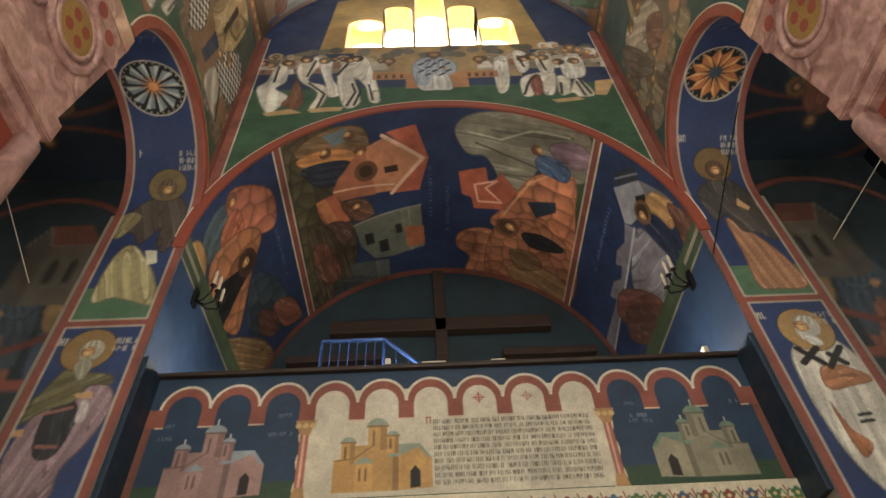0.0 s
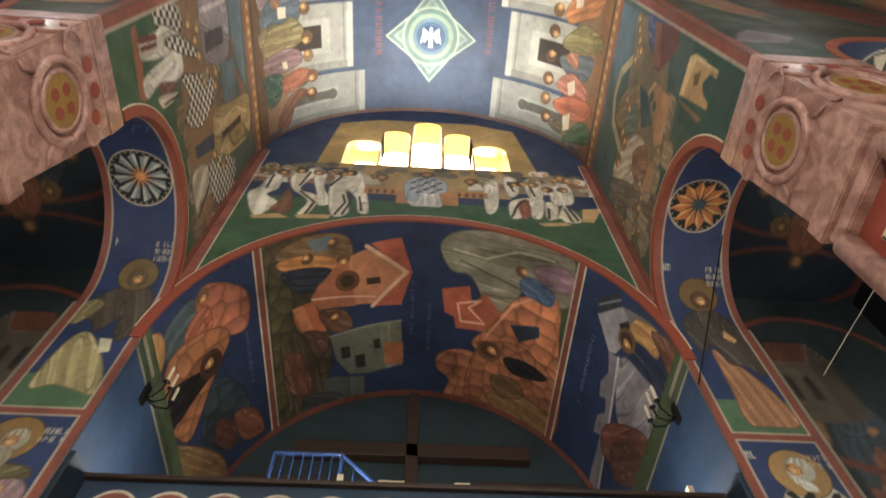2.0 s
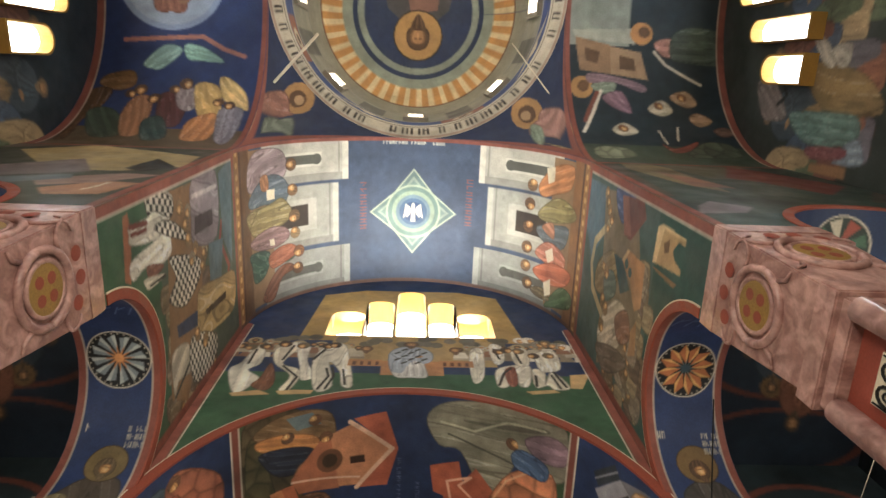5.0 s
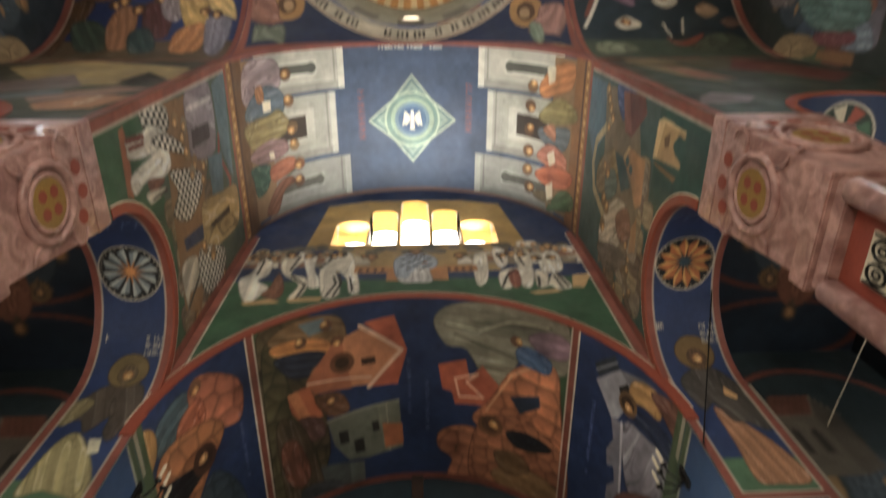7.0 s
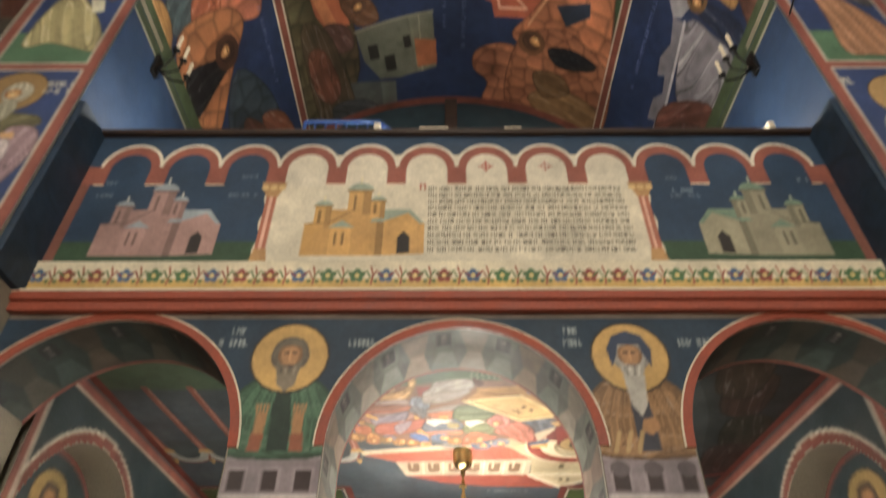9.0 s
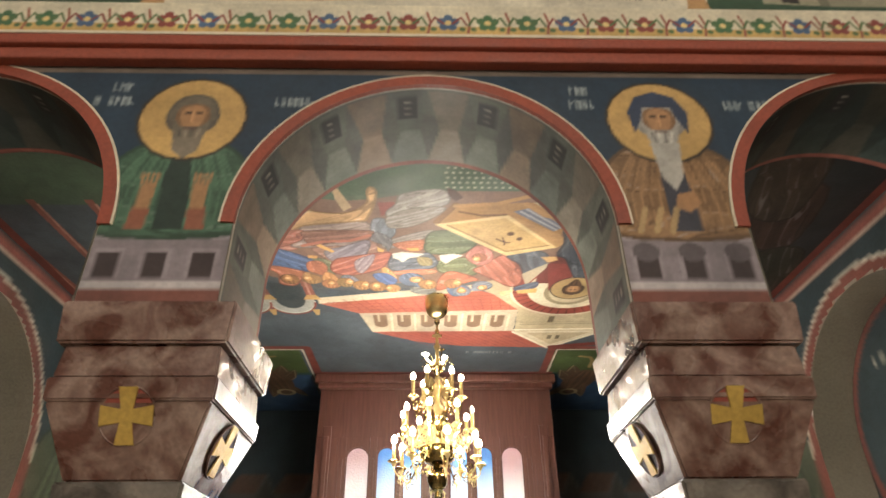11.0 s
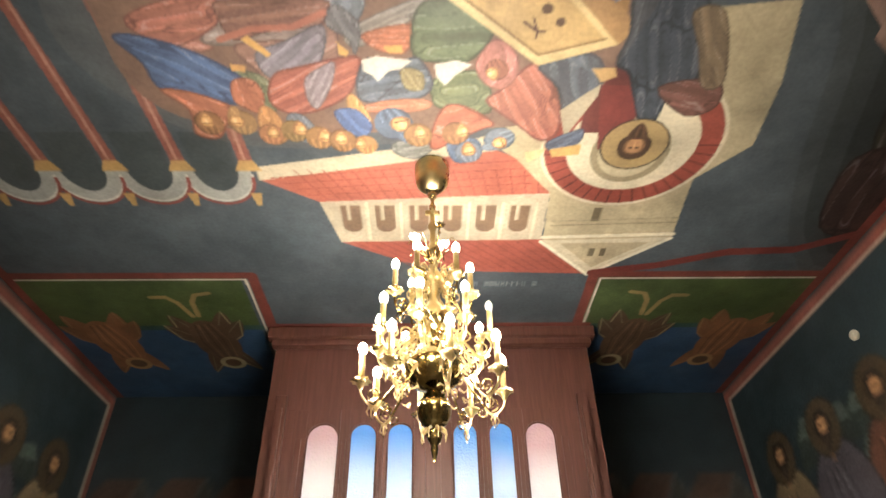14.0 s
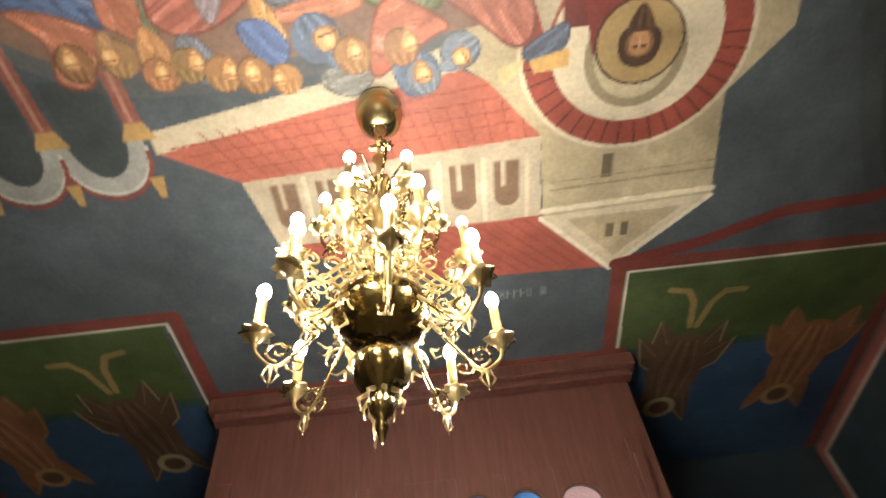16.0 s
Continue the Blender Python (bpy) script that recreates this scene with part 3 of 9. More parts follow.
# ---- floor and far walls that close the place
_bm = bmesh.new()
box(_bm, -9, 9, -14, 6, -0.3, 0)
floor = part("floor", _bm, M_FLOOR, None)
tagged(floor, "pale worn stone floor of the church", "floor", kind="structure")

# ---- west wall of the nave: arch over the gallery, lunette with five windows
WINS = [(-1.06, .30, 12.05), (-.53, .25, 12.62), (.02, .26, 13.15), (.57, .25, 12.62), (1.1, .30, 12.05)]   # centre, half width, spring
WIN_Z0 = 11.24
win_top = lambda u, w: w[2] + math.sqrt(max(0, w[1] ** 2 - (u - w[0]) ** 2)) * .75
gal_arch = lambda u: GAL_Z + math.sqrt(max(0, HW ** 2 - u * u))
wall_west = shell("wall_west", "painted west wall over the gallery arch with five arched windows")
pw = lambda u, z, d: (u, Y_WEST + .006 + d, z)
strip_solid("masonry", [(-HW * math.cos(a), GAL_Z + HW * math.sin(a) + .02, WIN_Z0) for a in arc(0, math.pi, 72)], pw, .55, M_PLASTER, wall_west)
edges = [-HW - .3] + [e for w in WINS for e in (w[0] - w[1], w[0] + w[1])] + [HW + .3]
for i in range(0, len(edges), 2):
    strip_solid("masonry", [(edges[i], WIN_Z0, 15), (edges[i + 1], WIN_Z0, 15)], pw, .55, M_PLASTER, wall_west)
for w in WINS:
    strip_solid("masonry", [(u, win_top(u, w), 15) for u in arc(w[0] - w[1], w[0] + w[1], 12)], pw, .55, M_PLASTER, wall_west)


def paint_lunette():
    c = Fresco(2 * HW, 14.2 - 6.6, .016, BLUE, 3)
    r, o = c.rng, lambda x, z: (x + HW, z - 6.6)
    c.rect(*o(-HW, 6.6), *o(HW, 9.95), GREEN)
    c.poly([o(-1.75, 11.05), o(1.85, 11.05), o(1.62, 13.1), o(.9, 13.4), o(-.85, 13.4), o(-1.6, 13.1)], "b08a3a")
    c.rect(*o(-1.2, 10.2), *o(1.3, 11.1), "a8884c")
    for k in range(40):
        x, z = r.uniform(-2.6, 2.6), r.uniform(10.9, 11.2)
        c.disc(*o(x, z), .1, shade("6a6252", r.uniform(.7, 1.4)))
    # two companies of bowing shapes that turn to the table in the middle, heads in rows behind
    for row in range(3):
        for s in (-1, 1):
            for k in range(9):
                x = s * (2.62 - .23 * k - .11 * (row % 2))
                if abs(x) < .72:
                    continue
                z = 10.72 + .15 * row - .03 * k * (row == 2)
                halo_head(c, turn(*o(x, z), 0, 1), 0, 0, .115, "a8946c" if (k + row) % 3 == 0 else None, r.choice(("4a3c30", "8a7c68", "b4ac9c")), True, False)
                c.poly([o(x - .12, z - .3), o(x + .12, z - .3), o(x + .08, z - .1), o(x - .08, z - .1)], r.choice(("b0a48c", "8c7c64", "cfc8b8", "8a5c40")))
    # seated shapes in white with dark stripes
    cloth(c, [(0.19, 3.37), (0.3, 3.63), (0.39, 4.18), (0.54, 4.03), (0.57, 3.6), (0.45, 3.39), (0.65, 3.17), (0.6, 2.94), (0.43, 2.73)], "d6cebc", 3)
    cloth(c, [(0.6, 2.94), (0.67, 3.17), (0.72, 3.62), (0.88, 3.1), (0.82, 2.81)], "7a4a30", 3)
    cloth(c, [(0.69, 4.09), (0.92, 4.35), (1.06, 4.24), (0.88, 3.63), (1.13, 3.45), (1.2, 3.21), (1.12, 2.83), (0.99, 2.84), (1.06, 3.25), (0.77, 3.62)], "d2c8b2", 3)
    c.line([(1.09, 2.83), (1.16, 3.21), (0.91, 3.53)], .04, "2a2724")
    cloth(c, [(1.01, 4.12), (1.19, 4.19), (1.22, 3.71), (1.39, 3.23), (1.23, 3.12), (1.15, 3.5)], "dcd4c4", 3)
    cloth(c, [(1.3, 3.76), (1.46, 4.28), (1.7, 4.3), (1.83, 3.75), (1.94, 2.99), (1.8, 2.98), (1.73, 3.39), (1.54, 3.68), (1.67, 2.97), (1.45, 2.85)], "d6cebc", 3)
    c.line([(1.49, 2.87), (1.59, 3.24), (1.53, 3.48)], .04, "2a2724")
    c.line([(1.59, 2.88), (1.66, 3.25), (1.61, 3.51)], .04, "2a2724")
    c.line([(1.84, 3.0), (1.77, 3.45)], .035, "2a2724")
    c.line([(1.3, 3.76), (1.42, 4.1)], .05, "2a2724")
    c.line([(0.41, 4.07), (0.4, 3.59)], .04, "2a2724")
    c.line([(0.94, 4.23), (0.86, 3.73)], .04, "2a2724")
    c.poly([(0.37, 2.73), (0.72, 2.82), (0.83, 2.76), (0.9, 2.71), (0.44, 2.65)], "c29a5c")
    c.poly([(0.96, 2.8), (1.2, 2.84), (1.45, 2.84), (1.42, 2.74), (1.02, 2.71)], "c29a5c")
    cloth(c, [(3.97, 3.51), (4.25, 3.68), (4.48, 3.65), (4.38, 3.07), (4.24, 3.06), (4.26, 3.44), (4.08, 3.03), (3.94, 3.04)], "d6cebc", 3)
    cloth(c, [(4.09, 3.5), (4.25, 3.61), (4.22, 3.1), (4.1, 3.05)], "8a4a34", 3)
    cloth(c, [(4.5, 3.55), (4.67, 3.47), (4.61, 3.1), (4.78, 3.49), (4.94, 3.02), (4.72, 2.95), (4.64, 3.07), (4.46, 3.02)], "d2c8b2", 3)
    cloth(c, [(3.95, 4.37), (4.14, 4.33), (4.13, 3.83), (3.97, 3.71)], "dcd4c4", 3)
    cloth(c, [(4.27, 4.17), (4.52, 4.25), (4.48, 3.7), (4.29, 3.69)], "cfc6b2", 3)
    cloth(c, [(4.64, 4.09), (4.95, 4.17), (4.92, 3.58), (4.63, 3.51)], "d6cebc", 4)
    cloth(c, [(3.63, 4.12), (3.83, 4.19), (3.77, 3.3), (3.6, 3.15)], "d6cebc", 3)
    c.line([(3.96, 3.06), (4.07, 3.42), (4.19, 3.58)], .04, "2a2724")
    c.line([(4.48, 3.04), (4.52, 3.36)], .04, "2a2724")
    c.line([(4.8, 3.48), (4.89, 3.03)], .045, "2a2724")
    c.line([(4.75, 3.38), (4.8, 2.99)], .035, "2a2724")
    c.line([(4.01, 4.24), (4.06, 3.88)], .04, "2a2724")
    c.line([(4.33, 4.12), (4.37, 3.75)], .04, "2a2724")
    c.poly([(4.3, 2.89), (4.7, 2.95), (4.77, 2.87), (4.38, 2.81)], "c29a5c")
    c.poly([(5.02, 3.39), (5.32, 3.44), (5.1, 2.98), (4.94, 3.0)], "c29a5c")
    head(c, 4.47, 4.56, 0.113, -0.2, "d4ccbc")
    head(c, 4.61, 4.57, 0.114, -0.2, "d4ccbc")
    head(c, 4.73, 4.42, 0.111, -0.2, "8a8070")
    head(c, 4.87, 4.48, 0.113, -0.2, "6a5a44")
    head(c, 5.01, 4.39, 0.111, -0.2, "8a8070")
    head(c, 5.15, 4.33, 0.111, -0.2, "d4ccbc")
    head(c, 4.07, 4.13, 0.097, -0.1, "4a3828")
    head(c, 4.2, 4.19, 0.098, -0.1, "4a3828")
    head(c, 4.39, 4.16, 0.098, -0.1, "6a5a44")
    head(c, 4.6, 4.0, 0.096, -0.2, "4a3828")
    head(c, 4.83, 4.02, 0.096, -0.2, "6a5a44")
    head(c, 0.15, 4.18, 0.096, 0.2, "4a3828")
    head(c, 0.31, 4.13, 0.095, 0.2, "6a5a44")
    head(c, 0.52, 4.17, 0.096, 0.2, "4a3828")
    head(c, 0.8, 4.26, 0.105, 0.1, "4a3828")
    head(c, 1.08, 4.22, 0.104, 0.1, "6a5a44")
    head(c, 1.45, 4.22, 0.096, 0.1, "4a3828")
    head(c, 1.57, 4.26, 0.097, 0.1, "3a2c20")
    # the table and the benches
    c.rect(*o(-.4, 9.9), *o(.5, 10.35), "b9793c")
    robed(c, turn(*o(.03, 9.86), 0, 1.15), r, "c8c4c0", "9aa4b4", 0, None, "6a4c34", 7, wide=1.4)
    for i in range(5):
        for j in range(5):
            if (i + j) % 2:
                c.line([o(-.2 + .1 * i, 10.28 + .11 * j), o(-.14 + .1 * i, 10.33 + .11 * j)], .045, "3a3632")
    for s in (-1, 1):
        halo_head(c, turn(*o(.03 + s * .68, 10.75), 0, 1), 0, 0, .19, None, "6a4c34")
        c.rect(*o(.03 + s * .92, 10.18), *o(.03 + s * .42, 10.38), "b9793c")
        for k in range(4):
            c.rect(*o(.03 + s * (.47 + .11 * k), 10.21), *o(.03 + s * (.52 + .11 * k), 10.33), "6a3a20")
    for s in (-1, 1):
        c.line([o(s * (HW - .05), 7.6), o(s * (HW - .05), 11.6)], .13, RED)
        c.line([o(s * (HW - .13), 7.9), o(s * (HW - .13), 11.6)], .018, CREAM)
    c.mottle(.14, .3)
    c.open_where(lambda x, y: (y + 6.6 < GAL_Z + np.sqrt(np.maximum(0, HW ** 2 - (x - HW) ** 2))))
    for w in WINS:
        c.open_where(lambda x, y: (abs(x - HW - w[0]) < w[1]) & (y + 6.6 > WIN_Z0) & (y + 6.6 < w[2] + .75 * np.sqrt(np.maximum(0, w[1] ** 2 - (x - HW - w[0]) ** 2))))
    c.build("fresco", lambda u, v: (u - HW, Y_WEST, v + 6.6), wall_west)


paint_lunette()
rad_f = lambda cx, cz, r, y: (lambda a: ((cx + r * math.cos(a), y, cz + r * math.sin(a)), (math.cos(a), 0, math.sin(a)), (0, 1, 0)))
sweep("arch_band", arc(0, math.pi, 60), rad_f(0, GAL_Z, HW, Y_WEST), [(-.004, -.012), (.12, -.012), (.12, .02), (-.004, .02)], M_RED, wall_west)
sweep("arch_line", arc(.06, math.pi - .06, 60), rad_f(0, GAL_Z, HW, Y_WEST), [(.12, -.009), (.138, -.009), (.138, .02), (.12, .02)], M_LINE, wall_west)
for w in WINS:
    win = tagged(new("window_1"), "bright arched window with splayed ochre reveal", "window", "west windows", "structure")
    sec = []
    bm = bmesh.new()
    outline = [(w[0] - w[1], WIN_Z0)] + [(w[0] - w[1] * math.cos(a), w[2] + .75 * w[1] * math.sin(a)) for a in arc(0, math.pi, 12)] + [(w[0] + w[1], WIN_Z0)]
    inner = [(w[0] + (x - w[0]) * .97, z - .03 if z > WIN_Z0 else z + .02) for x, z in outline]
    f = [bm.verts.new((x, Y_WEST - .004, z)) for x, z in outline]
    g = [bm.verts.new((x, Y_WEST + .4, z)) for x, z in inner]
    for i in range(len(f)):
        j = (i + 1) % len(f)
        bm.faces.new((f[i], f[j], g[j], g[i]))
    part("reveal", bm, M_OCHRE, win)
    bm = bmesh.new()
    bm.faces.new([bm.verts.new((x, Y_WEST + .4, z)) for x, z in inner])
    bmesh.ops.extrude_face_region(bm, geom=bm.faces[:])
    part("pane", bm, M_SKYPANE, win)

# ---- barrel vault of the west arm
vault_west = shell("ceiling_west_vault", "blue painted barrel vault of the west arm", "vault")
barrel = lambda r, z: (lambda v: (-r * np.cos(v / r), z + r * np.sin(v / r)))


def vault_shell(name, r, z, y0, y1, parent):
    bm = bmesh.new()
    ring = []
    for a in arc(0, math.pi, 40):
        ring.append([bm.verts.new((-(r + d) * math.cos(a), y, z + (r + d) * math.sin(a))) for y, d in ((y0, .006), (y1, .006), (y1, .35), (y0, .35))])
    for a, b in zip(ring, ring[1:]):
        for k in range(4):
            bm.faces.new((a[k], b[k], b[(k + 1) % 4], a[(k + 1) % 4]))
    return part(name, bm, M_PLASTER, parent)


vault_shell("masonry", HW, Z_SPR, Y_PIER, Y_WEST + .4, vault_west)


def paint_vault():
    L, A = Y_WEST + .02 - Y_PIER, math.pi * HW
    c = Fresco(L, A, .015, "3c4f6c", 5)
    r, mid = c.rng, A / 2
    for s in (-1, 1):
        up = -s           # motifs rise to the crown
        yv = lambda d: mid + s * (mid - d)
        ang = lambda: 0 if s < 0 else math.pi
        P = lambda x, d: (x, yv(d))
        # ochre ledge and border along the foot
        c.rect(0, yv(0), L, yv(.22), "9a6a2c")
        for k in range(16):
            c.disc(k * L / 16 + .08, yv(.12), .05, "c99a4a")
        c.rect(0, yv(.22), L, yv(.3), "5a3a24")
        # grey halls with their windows
        for i, (x0, x1, top) in enumerate(((.03, .78, 2.95), (.84, 1.98, 2.75), (2.06, L - .05, 2.98))):
            wallc = ("b4b2a6", "a0a096", "8a8c86")[i]
            c.rect(x0, yv(1.0), x1, yv(top), wallc)
            c.rect(x0, yv(top - .12), x1, yv(top), shade(wallc, 1.35))
            c.rect(x0, yv(top - .2), x1, yv(top - .17), shade(wallc, .6))
            c.rect(x1 - .14, yv(1.0), x1, yv(top - .12), shade(wallc, .66))
            xm = (x0 + x1) / 2 - .03
            if i == 1:
                c.rect(xm - .3, yv(1.35), xm + .3, yv(2.28), shade(wallc, 1.3))
                c.rect(xm - .2, yv(1.35), xm + .2, yv(2.1), "3c3028")
            else:
                c.rect(xm - .13, yv(1.3), xm + .13, yv(2.4), shade(wallc, 1.3))
                c.rect(xm - .08, yv(1.3), xm + .08, yv(2.28), "54564e")
                c.disc(xm, yv(2.3), .1, "54564e")
        # warm ground behind the bench
        c.rect(0, yv(.3), L, yv(.62), "6a4a2c" if s < 0 else "8a5c30")
    # the seated company, book and scroll in hand
    for s in (-1, 1):
        c.rect(.1, mid + s * (mid - .6), L - .15, mid + s * (mid - 1.25), "8a6a48")
    cloth(c, [(0.33, 0.58), (0.12, 0.88), (0.14, 1.45), (0.39, 1.63), (0.65, 1.51), (0.69, 1.02), (0.82, 0.84), (0.72, 0.54)], "9a8488", 6)
    cloth(c, [(0.59, 1.03), (0.59, 1.44), (0.83, 1.67), (1.09, 1.53), (1.04, 1.05), (1.04, 0.62), (0.88, 0.58)], "5a6a78", 5)
    cloth(c, [(0.58, 0.94), (0.55, 1.13), (0.79, 1.15), (0.79, 0.97)], "b0703c", 3)
    c.poly([(0.8, 1.1), (0.81, 1.32), (0.98, 1.31), (0.98, 1.11)], "d8ccb0")
    cloth(c, [(1.12, 0.5), (1.06, 1.17), (1.0, 1.5), (1.28, 1.73), (1.47, 1.48), (1.55, 0.78), (1.34, 0.54)], "8c7c48", 6)
    cloth(c, [(1.6, 0.57), (1.47, 1.15), (1.54, 1.57), (1.73, 1.64), (1.84, 1.31), (1.78, 0.77)], "8c6a6c", 5)
    c.poly([(1.67, 1.14), (1.68, 1.26), (1.8, 1.29), (1.79, 1.16)], "d8ccb0")
    cloth(c, [(1.81, 0.55), (1.89, 1.13), (2.26, 1.01), (2.33, 0.67), (2.03, 0.59)], "33584a", 5)
    cloth(c, [(1.98, 1.26), (2.07, 1.77), (2.18, 1.61), (2.12, 1.25)], "45604c", 3)
    cloth(c, [(1.96, 1.13), (1.85, 1.62), (2.01, 1.86), (2.14, 1.63), (2.21, 1.2)], "a85c38", 4)
    cloth(c, [(2.29, 1.29), (2.21, 1.61), (2.34, 1.77), (2.44, 1.45), (2.79, 1.2), (2.69, 0.89)], "7c4a30", 5)
    head(c, 0.43, 1.72, 0.118, -0.0, "6a4a2c")
    head(c, 0.88, 1.74, 0.114, -0.1, "7a5834")
    head(c, 1.36, 1.77, 0.123, -0.1, "6a5030")
    head(c, 1.67, 1.78, 0.111, -0.1, "8a7048")
    head(c, 2.03, 1.86, 0.119, -0.1, "7a4c28")
    head(c, 2.35, 1.83, 0.114, -0.0, "5c3c24")
    cloth(c, [(0.62, 6.88), (0.25, 7.26), (0.19, 7.83), (0.55, 7.79), (0.72, 7.35), (0.82, 6.99)], "bc7434", 7)
    c.poly([(0.31, 7.04), (0.26, 7.26), (0.51, 7.27), (0.58, 7.11)], "d8ccb0")
    cloth(c, [(1.12, 6.91), (0.79, 7.36), (0.84, 7.87), (1.01, 8.06), (1.17, 7.63), (1.25, 7.09)], "8c8048", 6)
    cloth(c, [(1.39, 6.91), (1.29, 7.27), (1.23, 7.81), (1.58, 7.72), (1.69, 7.35), (1.56, 6.98)], "5c6870", 6)
    cloth(c, [(1.37, 7.03), (1.24, 7.32), (1.52, 7.37)], "b07050", 3)
    cloth(c, [(1.87, 6.9), (1.6, 7.24), (1.77, 7.79), (2.12, 7.63), (2.01, 7.22)], "b46a50", 5)
    c.poly([(1.79, 7.17), (1.68, 7.36), (1.88, 7.43), (1.99, 7.26)], "d8ccb0")
    cloth(c, [(2.17, 6.9), (1.95, 7.4), (1.97, 8.03), (2.22, 7.88), (2.37, 7.38), (2.32, 7.01)], "b85c34", 5)
    cloth(c, [(2.78, 7.26), (2.32, 7.68), (2.32, 8.14), (2.55, 8.11), (2.73, 7.55)], "45603c", 5)
    cloth(c, [(2.57, 6.84), (2.48, 7.21), (2.66, 7.39), (2.69, 7.02)], "6a5a3c", 4)
    c.poly([(2.37, 7.19), (2.25, 7.38), (2.53, 7.41), (2.62, 7.25)], "d8ccb0")
    head(c, 0.66, 6.73, 0.117, -3.1, "7a5834")
    head(c, 1.01, 6.7, 0.119, -3.1, "6a4a2c")
    head(c, 1.43, 6.7, 0.121, -3.0, "5c4028")
    head(c, 1.82, 6.7, 0.123, -2.9, "6a4a2c")
    head(c, 2.18, 6.7, 0.118, -2.9, "7a5834")
    head(c, 2.5, 6.77, 0.121, -2.9, "5c4028")
    # the star with its rings and bird
    y = 1.45
    c.line([(.0, mid), (.12, mid)], .02, "33507e")
    q = .86
    for k, col in ((1.0, "acbaa0"), (.95, "5f7c7c"), (.82, "8aa092"), (.74, "6c8a84")):
        c.poly([(y + q * k * w * math.cos(a), mid + q * k * w * math.sin(a)) for a, w in ((math.pi / 4 * n, 1.0 if n % 2 == 0 else .63) for n in range(8))], col)
    for rad, col in ((.54, "a4b69c"), (.5, "64867f"), (.42, "90a890"), (.34, "64849a"), (.27, "40648c"), (.2, "2e4c78")):
        c.disc(y, mid, rad, col)
    for k in (-1, 1):
        c.poly([(y - .02, mid + k * .03), (y - .1, mid + k * .07), (y - .16, mid + k * .15), (y - .02, mid + k * .17), (y + .14, mid + k * .2), (y + .08, mid + k * .14), (y + .12, mid + k * .12), (y + .04, mid + k * .06)], "e2dcc0")
    c.poly([(y - .14, mid - .03), (y - .18, mid), (y - .14, mid + .03), (y + .1, mid + .035), (y + .2, mid + .05), (y + .2, mid - .05), (y + .1, mid - .035)], "e8e2c8")
    for k in (-1, 1):
        letters(c, turn(.75, mid + k * 1.05, 0, 1), 9, r, "8a4a44", .12, .12)
    letters(c, turn(.12, mid - .6, math.pi / 2, 1), 20, r, "c8ccc0", .1, .06)
    c.rect(0, 0, .07, A, RED)
    c.rect(L - .09, 0, L, A, "6a4a3c")
    c.mottle(.12, .3)
    bx = barrel(HW, Z_SPR)
    c.build("fresco", lambda u, v: (bx(v)[0], u + Y_PIER, bx(v)[1]), vault_west)


paint_vault()


